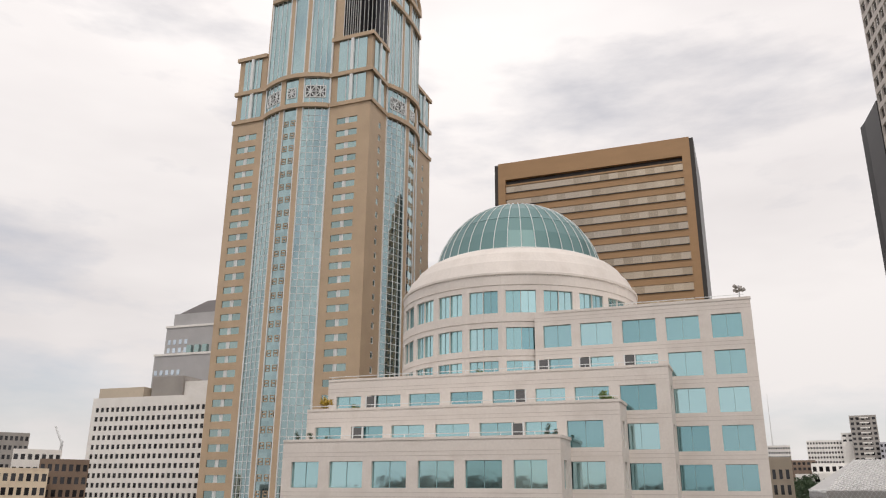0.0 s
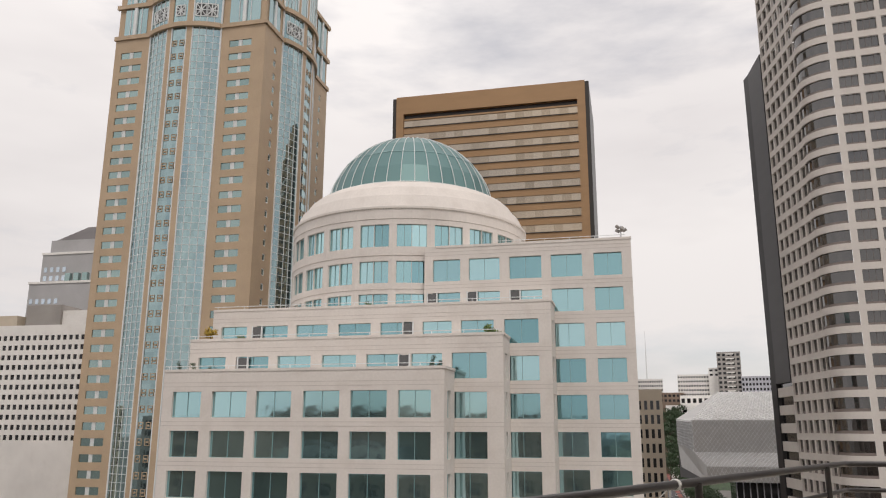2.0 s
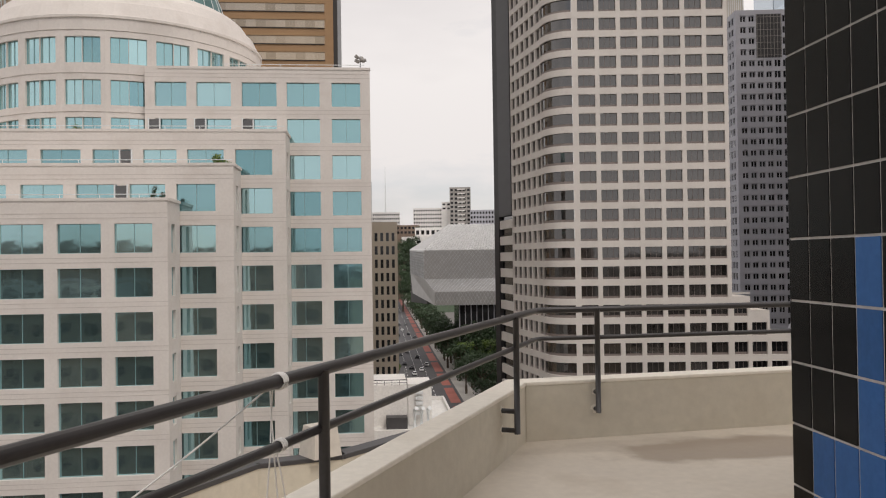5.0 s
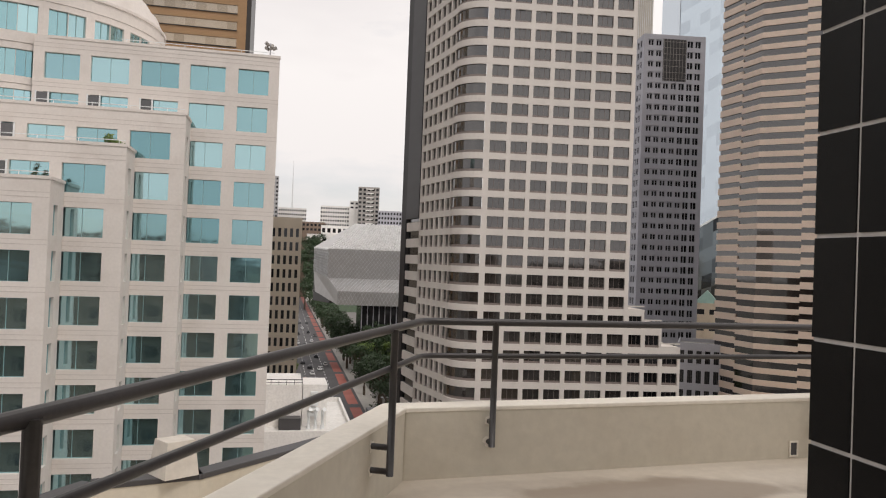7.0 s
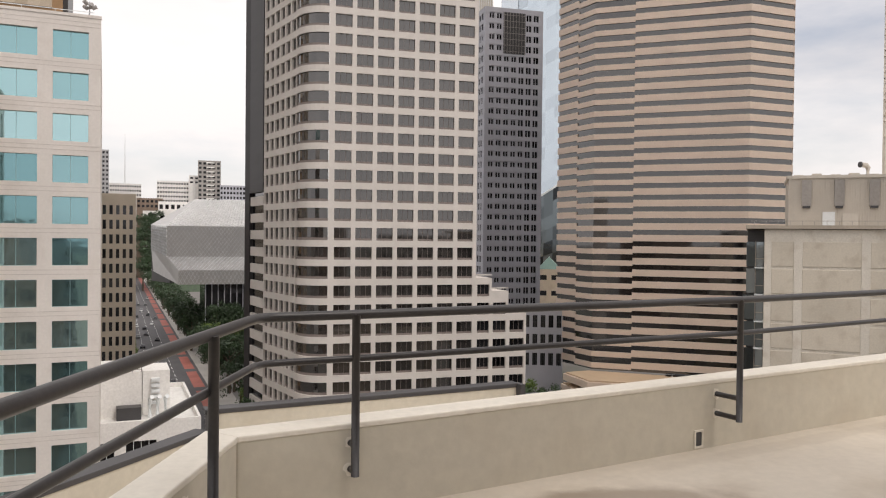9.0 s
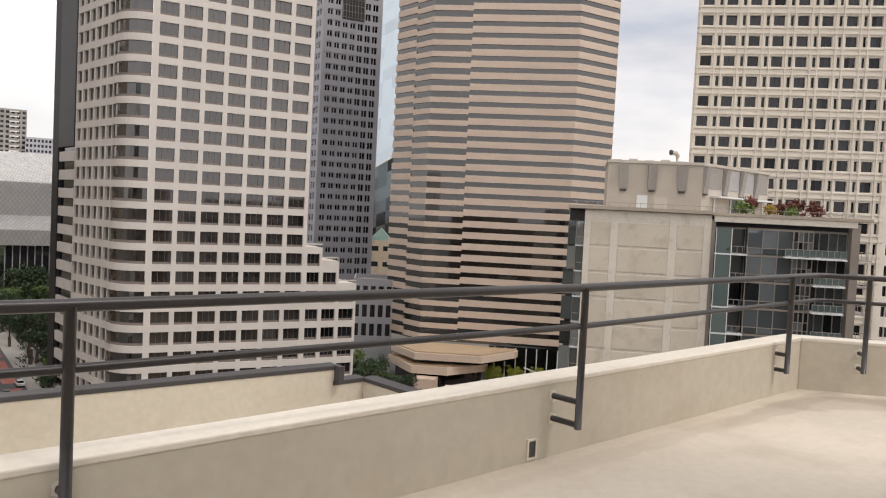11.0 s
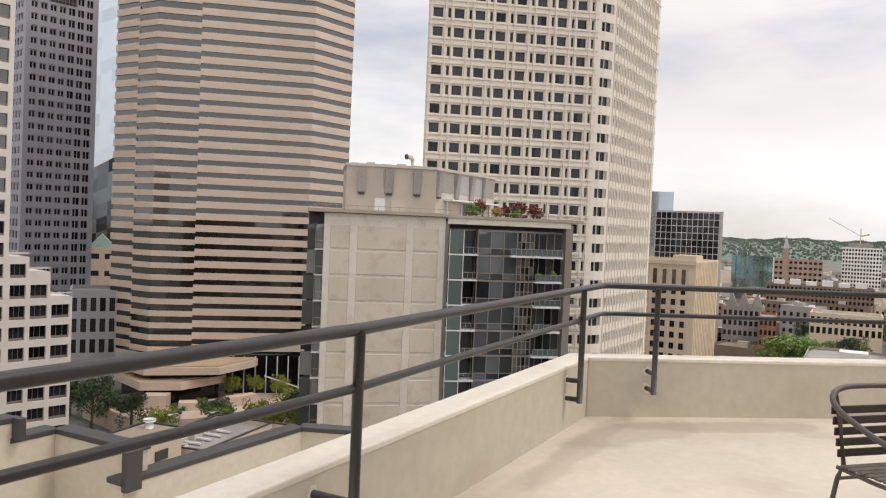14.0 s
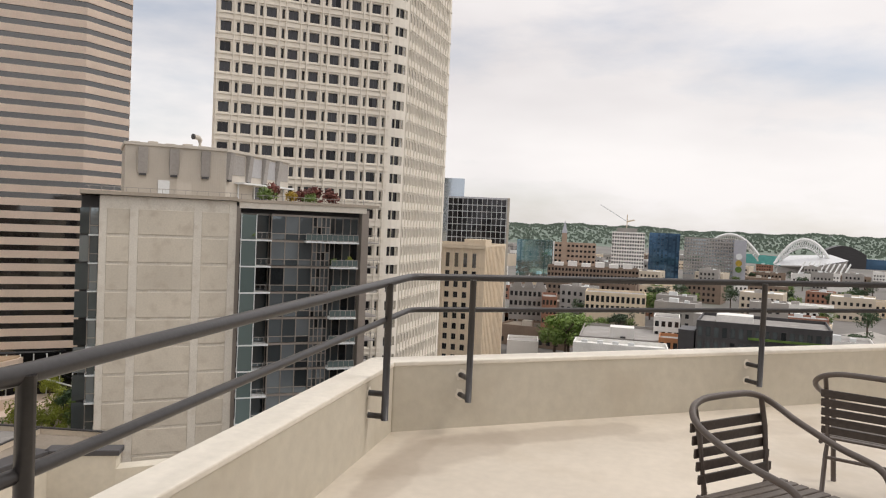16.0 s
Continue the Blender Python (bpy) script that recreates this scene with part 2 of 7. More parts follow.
M["white_wall"] = material("white_render", (0.78, 0.76, 0.73), 0.8, vary=0.06, scale=0.4, stain=(0.65, 0.62, 0.58), stain_amount=0.3)
M["orange_wall"] = material("orange_render", (0.50, 0.23, 0.11), 0.85, vary=0.1, scale=0.4)
M["roof_grey"] = material("grey_roofing", (0.30, 0.285, 0.27), 0.9, vary=0.15, scale=0.3, stain=(0.40, 0.38, 0.36), stain_amount=0.6, piece=0.15)
M["roof_white"] = material("white_roofing", (0.74, 0.73, 0.70), 0.8, vary=0.08, scale=0.3, stain=(0.5, 0.48, 0.45), stain_amount=0.4)
M["roof_tan"] = material("gravel_roofing", (0.27, 0.23, 0.185), 0.9, vary=0.15, scale=0.3, stain=(0.30, 0.26, 0.22), stain_amount=0.5)
M["roof_dark"] = material("dark_slate_roof", (0.13, 0.12, 0.12), 0.8, vary=0.12, scale=0.3)
M["asphalt"] = material("asphalt", (0.075, 0.072, 0.075), 0.85, vary=0.15, scale=0.3, stain=(0.10, 0.095, 0.09), stain_amount=0.6)
M["ground"] = material("city_ground", (0.16, 0.15, 0.14), 0.9, vary=0.2, scale=0.02, stain=(0.09, 0.12, 0.07), stain_amount=0.7)
M["sidewalk"] = material("sidewalk_concrete", (0.36, 0.34, 0.31), 0.9, vary=0.1, scale=0.4)
M["bus_lane"] = material("red_lane_paint", (0.33, 0.105, 0.08), 0.8, vary=0.15, scale=0.5)
M["road_line"] = material("white_road_paint", (0.7, 0.7, 0.68), 0.7)
M["mesh_panel"] = material("diamond_mesh_panel", (0.46, 0.45, 0.44), 0.4, metal=0.4, vary=0.06)
M["mesh_bar"] = material("pale_steel_bar", (0.62, 0.63, 0.64), 0.4, metal=0.3)
M["teal_bar"] = material("dark_teal_mullion", (0.27, 0.42, 0.43), 0.3)
M["brown_bar"] = material("brown_window_foot", (0.20, 0.165, 0.15), 0.5)
M["leaf"] = material("leaf_green", (0.12, 0.185, 0.038), 0.6, vary=0.3, scale=1.5, fine=0.3, piece=0.3)
M["leaf_dark"] = material("leaf_deep_green", (0.035, 0.065, 0.025), 0.6, vary=0.3, scale=1.5, fine=0.3, piece=0.3)
M["leaf_lime"] = material("leaf_lime", (0.22, 0.25, 0.03), 0.6, vary=0.25, scale=1.5, piece=0.2)
M["leaf_red"] = material("leaf_maroon", (0.17, 0.052, 0.038), 0.6, vary=0.3, scale=2)
M["leaf_gold"] = material("leaf_gold", (0.40, 0.27, 0.03), 0.6, vary=0.3, scale=2)
M["bark"] = material("bark", (0.10, 0.075, 0.055), 0.9, vary=0.2, scale=2, bump=0.4)
# ridge greens carry the distance haze in their base colour
M["hill"] = material("hazed_wooded_hill", (0.145, 0.185, 0.15), 0.95, vary=0.25, scale=0.03, fine=0.3)
M["hill_leaf"] = material("hazed_distant_leaf", (0.16, 0.20, 0.16), 0.95, vary=0.2, scale=0.03, fine=0.2)
# far tan brick, made paler to carry haze in its colour
M["brick_tan"] = material("hazed_tan_brick", (0.40, 0.29, 0.22), 0.85, vary=0.12, scale=0.4, fine=0.1)
M["steel_white"] = material("white_steel", (0.78, 0.78, 0.77), 0.5)
M["teal_seat"] = material("teal_seating", (0.10, 0.36, 0.33), 0.7)
M["copper"] = material("green_copper_roof", (0.25, 0.38, 0.33), 0.7)
M["grass"] = material("lawn", (0.10, 0.17, 0.035), 0.9, vary=0.25, scale=1.0, fine=0.3)
M["car_white"] = material("car_paint_white", (0.72, 0.72, 0.72), 0.3)
M["car_grey"] = material("car_paint_grey", (0.16, 0.165, 0.17), 0.3, metal=0.3)
M["car_red"] = material("car_paint_red", (0.30, 0.03, 0.03), 0.3)
M["car_black"] = material("car_paint_black", (0.02, 0.02, 0.022), 0.25)
M["rubber"] = material("rubber", (0.02, 0.02, 0.02), 0.85)
M["glass_teal"] = glazing("teal_mirror_glass", (0.46, 0.70, 0.735), metal=0.92, dark=(0.22, 0.42, 0.46))
M["glass_sky"] = glazing("blue_green_curtain_glass", (0.335, 0.455, 0.47), metal=0.9, dark=(0.28, 0.39, 0.405), wave=0.004, rough=0.03)
M["glass_tower"] = glazing("grey_teal_window_glass", (0.31, 0.42, 0.41), metal=0.8, dark=(0.23, 0.32, 0.315), wave=0.006)
M["glass_dome"] = glazing("green_dome_glass", (0.125, 0.235, 0.235), metal=0.25, dark=(0.10, 0.20, 0.20), rough=0.42, wave=0.01)
M["glass_bronze"] = glazing("bronze_glass", (0.50, 0.42, 0.325), metal=0.8, dark=(0.38, 0.305, 0.22), wave=0.01)
M["glass_grey"] = glazing("grey_glass", (0.014, 0.014, 0.015), metal=0.0, dark=(0.007, 0.007, 0.008), rough=0.04, wave=0.008)
M["glass_grey"].node_tree.nodes["Principled BSDF"].inputs["IOR"].default_value = 2.1
M["glass_dark"] = glazing("dark_glass", (0.055, 0.055, 0.06), metal=0.6, dark=(0.012, 0.012, 0.014))
M["glass_brown"] = glazing("brown_grey_glass", (0.036, 0.032, 0.03), metal=0.0, dark=(0.012, 0.011, 0.010), rough=0.04, wave=0.01)
M["glass_brown"].node_tree.nodes["Principled BSDF"].inputs["IOR"].default_value = 2.1
M["glass_condo"] = glazing("condo_glass", (0.16, 0.19, 0.205), metal=0.7, dark=(0.018, 0.021, 0.025), wave=0.06)
# paler pane colour stands in for bright reflections on the condominium
M["glass_loft"] = glazing("reflection_toned_glass", (0.34, 0.39, 0.42), metal=0.7, dark=(0.10, 0.125, 0.14), wave=0.08)
M["glass_screen"] = glazing("clear_green_screen_glass", (0.20, 0.27, 0.27), metal=0.5, dark=(0.13, 0.19, 0.195), wave=0.03)
M["glass_blue"] = glazing("blue_glass", (0.10, 0.20, 0.34), metal=0.7)
M["glass_pale"] = glazing("pale_sky_glass", (0.55, 0.63, 0.70), metal=0.85, vary=0.08)

# ---- mesh helpers ----
GROUND = -46.0


class Mesh:
    """Collects faces with material slots, then becomes one mesh."""

    def __init__(self):
        self.v, self.f, self.m = [], [], []

    def face(self, pts, mat=0):
        k = len(self.v)
        self.v.extend(tuple(p) for p in pts)
        self.f.append(tuple(range(k, k + len(pts))))
        self.m.append(mat)

    def box(self, x0, y0, z0, x1, y1, z1, mat=0):
        p = [(x, y, z) for z in (z0, z1) for x, y in ((x0, y0), (x1, y0), (x1, y1), (x0, y1))]
        k = len(self.v)
        self.v.extend(p)
        for q in ((0, 3, 2, 1), (4, 5, 6, 7), (0, 1, 5, 4), (1, 2, 6, 5), (2, 3, 7, 6), (3, 0, 4, 7)):
            self.f.append(tuple(k + i for i in q))
            self.m.append(mat)
        return self

    def prism(self, poly, z0, z1, mat=0, top=None, bottom=True):
        """Upright prism over a counter-clockwise outline; top: an outline of its own, for tapers."""
        top = top or poly
        k, n = len(self.v), len(poly)
        self.v.extend((x, y, z0) for x, y in poly)
        self.v.extend((x, y, z1) for x, y in top)
        for i in range(n):
            j = (i + 1) % n
            self.f.append((k + i, k + j, k + n + j, k + n + i))
            self.m.append(mat)
        self.f.append(tuple(k + n + i for i in range(n)))
        self.m.append(mat)
        if bottom:
            self.f.append(tuple(k + i for i in reversed(range(n))))
            self.m.append(mat)
        return self

    def bar(self, a, b, w, mat=0, h=None):
        """A square bar from a to b."""
        a, b = Vector(a), Vector(b)
        d = (b - a).normalized()
        s = d.cross(Vector((0, 0, 1)))
        s = s.normalized() if s.length > 1e-4 else Vector((1, 0, 0))
        t = s.cross(d).normalized()
        s, t = s * w / 2, t * (h or w) / 2
        k = len(self.v)
        for c in (a, b):
            self.v.extend(tuple(c + q) for q in (-s - t, s - t, s + t, -s + t))
        for q in ((0, 1, 5, 4), (1, 2, 6, 5), (2, 3, 7, 6), (3, 0, 4, 7), (3, 2, 1, 0), (4, 5, 6, 7)):
            self.f.append(tuple(k + i for i in q))
            self.m.append(mat)
        return self

    def tube(self, pts, r, n=10, mat=0, closed=False):
        """A round tube along a line of points."""
        pts = [Vector(p) for p in pts]
        k0 = len(self.v)
        for i, p in enumerate(pts):
            a = pts[i - 1] if i or closed else p
            b = pts[(i + 1) % len(pts)] if i < len(pts) - 1 or closed else p
            d = (b - a).normalized()
            s = d.cross(Vector((0, 0, 1)))
            s = s.normalized() if s.length > 1e-3 else Vector((1, 0, 0))
            t = s.cross(d).normalized()
            self.v.extend(tuple(p + (s * math.cos(q) + t * math.sin(q)) * r) for q in (2 * math.pi * j / n for j in range(n)))
        rings = len(pts) if closed else len(pts) - 1
        for i in range(rings):
            for j in range(n):
                a, b = k0 + i * n, k0 + ((i + 1) % len(pts)) * n
                self.f.append((a + j, a + (j + 1) % n, b + (j + 1) % n, b + j))
                self.m.append(mat)
        if not closed:
            self.f.append(tuple(k0 + j for j in range(n)))
            self.f.append(tuple(k0 + (len(pts) - 1) * n + j for j in reversed(range(n))))
            self.m.extend((mat, mat))
        return self

    def data(self, name, mats, smooth=False):
        me = bpy.data.meshes.new(name)
        me.from_pydata(self.v, [], self.f)
        for q in mats:
            me.materials.append(M[q])
        me.polygons.foreach_set("material_index", self.m)
        if smooth:
            me.polygons.foreach_set("use_smooth", [True] * len(self.f))
        me.update()
        return me


def part(name, mesh, mats, parent=None, label="", smooth=False):
    """One mesh object under a thing or a part."""
    mats = (mats,) if isinstance(mats, str) else mats
    ob = new(name, mesh.data(name, mats, smooth) if isinstance(mesh, Mesh) else mesh)
    if parent:
        ob.parent = parent
    return tagged(ob, label)


def thing(name, label, category, x=0, y=0, z=0, turn=0, group="", kind=""):
    ob = new(name)
    ob.empty_display_size = 0.2
    ob.matrix_world = pose(x, y, z, 0, 0, turn)
    return tagged(ob, label, category, group, kind)


def smooth_by_angle(ob, bevel=0.0, segments=2):
    if bevel:
        b = ob.modifiers.new("bevel", "BEVEL")
        b.width, b.segments, b.limit_method = bevel, segments, "ANGLE"
    return ob


def walls_with_holes(mesh, start, along, width, z0, z1, cols, rows, depth, mat=0, skip=()):
    """A wall face in a thing's own frame, pierced at every crossing of cols and rows; returns the holes. The face looks to the right of along."""
    d = Vector((*along, 0)).normalized()
    inward = Vector((-d.y, d.x, 0))
    o = Vector((*start, 0))
    xs = sorted({0.0, width, *(v for c in cols for v in c)})
    zs = sorted({z0, z1, *(v for r in rows for v in r)})
    at = lambda a, z, k=0.0: o + d * a + inward * k + Vector((0, 0, z))  # noqa: E731
    col_at = {a: (a, b) for a, b in cols}
    row_at = {a: (a, b) for a, b in rows}
    holes = []
    for i in range(len(xs) - 1):
        run = None
        for j in range(len(zs) - 1):
            a, b, c, e = xs[i], xs[i + 1], zs[j], zs[j + 1]
            hole = a in col_at and c in row_at and (a, c) not in skip
            if not hole:
                run = (run[0], e) if run else (c, e)
            if (hole or j == len(zs) - 2) and run:
                mesh.face((at(a, run[0]), at(b, run[0]), at(b, run[1]), at(a, run[1])), mat)
                run = None
            if hole:
                holes.append((at(a, c, depth), b - a, e - c, math.atan2(d.y, d.x)))
                mesh.face((at(a, c), at(b, c), at(b, c, depth), at(a, c, depth)), mat)
                mesh.face((at(a, e, depth), at(b, e, depth), at(b, e), at(a, e)), mat)
                mesh.face((at(a, c), at(a, c, depth), at(a, e, depth), at(a, e)), mat)
                mesh.face((at(b, c, depth), at(b, c), at(b, e), at(b, e, depth)), mat)
    return holes


PANES = {}


def pane_mesh(w, h, mats, bars, sill=0.0, bar=0.07):
    """A glazed unit in one skin: recessed panes between proud upright bars, on a solid foot if asked."""
    key = (round(w, 2), round(h, 2), mats, bars, sill, bar)
    if key not in PANES:
        prof = []
        for i in range(bars + 1):
            c = w * i / bars
            lo, hi = max(0.0, c - bar / 2), min(w, c + bar / 2)
            prof += [(lo, 0.03), (lo, -0.03), (hi, -0.03), (hi, 0.03)]
        zs = [0.0, sill, h - bar, h] if sill else [0.0, bar, h - bar, h]
        q = Mesh()
        n = len(prof)
        q.v = [(x, y, z) for z in zs for x, y in prof]
        for r in range(3):
            for i in range(n - 1):
                q.f.append((r * n + i, r * n + i + 1, (r + 1) * n + i + 1, (r + 1) * n + i))
                q.m.append(0 if r == 1 and i % 4 == 3 else 1)
        PANES[key] = q.data("window", mats)
    return PANES[key]


def glaze(parent, holes, mats, bars=2, sill=0.0, bar=0.07, cap=300, name="window"):
    """Fills holes with windows: each an object of its own up to cap, the rest joined."""
    rest = Mesh()
    for n, (p, w, h, turn) in enumerate(holes):
        if n < cap:
            ob = new(name, pane_mesh(w, h, mats, bars, sill, bar))
            ob.parent = parent
            ob.matrix_basis = Matrix.Translation(p) @ Matrix.Rotation(turn, 4, "Z")
        else:
            c, s = math.cos(turn), math.sin(turn)
            q = lambda a, y, z: (p.x + c * a - s * y, p.y + s * a + c * y, p.z + z)  # noqa: E731
            for i in range(bars):
                a, b = w * i / bars, w * (i + 1) / bars
                rest.face((q(a, 0.03, sill), q(b, 0.03, sill), q(b, 0.03, h), q(a, 0.03, h)), 0)
                if i:
                    rest.face((q(a - bar / 2, 0, 0), q(a + bar / 2, 0, 0), q(a + bar / 2, 0, h), q(a - bar / 2, 0, h)), 1)
            if sill:
                rest.face((q(0, 0, 0), q(w, 0, 0), q(w, 0, sill), q(0, 0, sill)), 1)
    if rest.f:
        tagged(part("upper_glazing", rest, mats, parent), kind="stuff")


def spans(first, pitch, size, count):
    return [(round(first + pitch * i, 3), round(first + pitch * i + size, 3)) for i in range(count)]


def arc(cx, cy, r, a0, a1, n):
    return [(cx + r * math.cos(radians(a0 + (a1 - a0) * i / n)), cy + r * math.sin(radians(a0 + (a1 - a0) * i / n))) for i in range(n + 1)]

# ---- ground and streets ----
g = Mesh()
g.face(((-4500, -4500, GROUND), (4500, -4500, GROUND), (4500, 4500, GROUND), (-4500, 4500, GROUND)))
ground = part("ground", g, "ground")
tagged(ground, "grey city ground with patchy planting", "ground", kind="structure")

# ---- terrace: deck, parapet, rails ----
DECK, TOP = -0.06, 0.44
CORNERS = [(-3.01, -2.36), (0.28, 4.37), (7.55, 5.30), (11.33, 1.27)]  # inner foot of the parapet


def offset_line(points, k):
    """The line moved k to its left."""
    out = []
    for i, p in enumerate(points):
        p = Vector(p)
        a = (p - Vector(points[i - 1])).normalized() if i else None
        b = (Vector(points[i + 1]) - p).normalized() if i < len(points) - 1 else None
        a, b = a or b, b or a
        n = (Vector((-a.y, a.x)) + Vector((-b.y, b.x))).normalized()
        out.append(tuple(p + n * (k / max(0.3, n.dot(Vector((-a.y, a.x)))))))
    return out


inner = CORNERS
outer = offset_line(CORNERS, 0.20)
deck = Mesh()
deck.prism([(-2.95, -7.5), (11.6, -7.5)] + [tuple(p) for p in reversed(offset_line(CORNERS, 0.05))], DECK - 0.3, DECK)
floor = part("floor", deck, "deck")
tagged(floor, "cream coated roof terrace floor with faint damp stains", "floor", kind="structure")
for i in range(3):
    w = Mesh()
    a, b, c, d = inner[i], inner[i + 1], outer[i + 1], outer[i]
    ua = (Vector(b) - Vector(a)).normalized()
    w.prism([a, b, c, d], DECK - 0.3, TOP - 0.004)
    ob = part("wall_" + ("west", "north", "east")[i], w, "parapet")
    smooth_by_angle(ob, 0.014, 3)
    tagged(ob, "cream painted low parapet wall round the roof terrace", "wall", kind="structure")
# a flush cap, paler than the wall faces
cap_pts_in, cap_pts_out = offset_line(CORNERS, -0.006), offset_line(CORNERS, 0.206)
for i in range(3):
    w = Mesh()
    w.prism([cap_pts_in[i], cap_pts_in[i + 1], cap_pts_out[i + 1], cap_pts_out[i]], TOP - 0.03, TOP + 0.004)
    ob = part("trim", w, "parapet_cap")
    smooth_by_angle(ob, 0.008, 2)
    tagged(ob, "pale cap along the parapet top", "trim", kind="structure")

# rails
RAILS = offset_line(CORNERS, -0.11)
POSTS = [(-1.19, 1.08), (0.084, 3.692), (0.915, 4.385), (3.866, 4.619), (7.028, 5.12), (7.796, 4.812), (9.672, 2.809)]
RAIL_LINE = [(-2.90, -2.42), (0.385, 4.375), (0.915, 4.395), (3.866, 4.63), (7.70, 5.255), (11.4, 0.95)]
railing = thing("railing", "dark painted round steel railing on the parapet", "railing", 0, 0, DECK)


def rounded(points, z, r=0.10):
    """A line with its inner corners rounded."""
    out = [Vector((*points[0], z))]
    for i in range(1, len(points) - 1):
        p, a, b = (Vector((*points[k], z)) for k in (i, i - 1, i + 1))
        a, b = p + (a - p).normalized() * r, p + (b - p).normalized() * r
        out += [a * (1 - s) ** 2 + p * 2 * s * (1 - s) + b * s * s for s in (0, 0.25, 0.5, 0.75, 1)]
    return out + [Vector((*points[-1], z))]


part("top_rail", Mesh().tube(rounded(RAIL_LINE, 1.05 - DECK), 0.026, 14), "rail", railing, smooth=True)
part("middle_rail", Mesh().tube(rounded(RAIL_LINE, 0.81 - DECK), 0.019, 12), "rail", railing, smooth=True)
SIDE = {0: 0, 1: 0, 2: 1, 3: 1, 4: 1, 5: 2, 6: 2}
for k, (x, y) in enumerate(POSTS):
    a, b = Vector(CORNERS[SIDE[k]]), Vector(CORNERS[SIDE[k] + 1])
    d = (b - a).normalized()
    n = Vector((-d.y, d.x))
    gap = (a - Vector((x, y))).dot(n) + 0.03
    q = Mesh().tube([(x, y, 0.165 - DECK), (x, y, 1.05 - DECK)], 0.0235, 12)
    ob = part("post", q, "rail", railing, smooth=True)
    for z in (0.19, 0.335):
        q = Mesh().tube([(x, y, z - DECK), (x + n.x * gap, y + n.y * gap, z - DECK)], 0.019, 10)
        br = part("bracket", q, "rail", ob, smooth=True)
        q = Mesh()
        rnd = random.Random(k * 7 + int(z * 100))
        f0 = Vector((x + n.x * (gap - 0.028), y + n.y * (gap - 0.028), z - DECK))
        ring = []
        for i in range(12):
            t = 2 * math.pi * i / 12
            r = 0.036 * rnd.uniform(0.75, 1.35)
            ring.append(f0 + Vector((d.x, d.y, 0)) * r * math.cos(t) + Vector((0, 0, 1)) * r * math.sin(t) - Vector((n.x, n.y, 0)) * 0.003)
        q.face(ring)
        base = [p + Vector((n.x, n.y, 0)) * 0.008 for p in ring]
        for i in range(12):
            q.face((ring[i], base[i], base[(i + 1) % 12], ring[(i + 1) % 12]))
        part("sealant", q, "parapet_cap", ob, "pale smeared sealant round the bracket")
# drain through the parapet near one post
q = Mesh()
d = (Vector(CORNERS[2]) - Vector(CORNERS[1])).normalized()
n = Vector((-d.y, d.x))
p0 = Vector(CORNERS[1]) + d * 3.40 - n * 0.012
for dx0, dx1, z0, z1 in ((-0.045, 0.045, 0.015, 0.028), (-0.045, 0.045, 0.132, 0.145), (-0.045, -0.033, 0.028, 0.132), (0.033, 0.045, 0.028, 0.132)):
    a, b = p0 + d * dx0, p0 + d * dx1
    q.prism([(a.x, a.y), (b.x, b.y), (b.x + n.x * 0.03, b.y + n.y * 0.03), (a.x + n.x * 0.03, a.y + n.y * 0.03)], DECK + z0, DECK + z1, 0)
a, b = p0 - d * 0.034 + n * 0.008, p0 + d * 0.034 + n * 0.008
q.prism([(a.x, a.y), (b.x, b.y), (b.x + n.x * 0.02, b.y + n.y * 0.02), (a.x + n.x * 0.02, a.y + n.y * 0.02)], DECK + 0.027, DECK + 0.133, 1)
tagged(part("drain", q, ("parapet_cap", "coping")), "square scupper drain in the parapet foot", "drain")

# string tied round the rails
def on_rail(s, z):
    a, b = Vector(RAIL_LINE[0]), Vector(RAIL_LINE[1])
    p = a + (b - a).normalized() * s
    return Vector((p.x, p.y, z))


S0 = 3.58
knot = thing("string", "white cotton string knotted round both rails", "string", 0, 0, 0)
for z, r in ((1.05, 0.030), (0.81, 0.023)):
    for k in range(3):
        c = on_rail(S0 + 0.012 * k, z)
        q = Mesh().tube([c + Vector((0.92, -0.4, 0)) * r * math.cos(t) + Vector((0, 0, 1)) * r * math.sin(t) for t in (2 * math.pi * i / 14 for i in range(14))], 0.0045, 6, closed=True)
        part("loop", q, "string", knot, smooth=True)
for k, (s0, z0, s1, z1, sag) in enumerate(((S0, 1.03, S0 + 0.02, 0.82, 0.02), (S0 + 0.02, 1.03, S0 + 0.0, 0.82, -0.015), (S0, 1.03, S0 - 1.15, 0.72, 0.02), (S0, 0.80, S0 - 0.05, 0.50, 0.015), (S0 + 0.02, 0.80, S0 + 0.06, 0.50, 0.02), (S0 + 0.03, 0.80, S0 + 0.12, 0.50, -0.02))):
    a, b = on_rail(s0, z0), on_rail(s1, z1)
    pts = []
    for i in range(9):
        t = i / 8
        pts.append(a.lerp(b, t) + Vector((-0.03, 0.012, -sag * math.sin(math.pi * t))))
    part("strand", Mesh().tube(pts, 0.0032, 6), "string", knot, smooth=True)

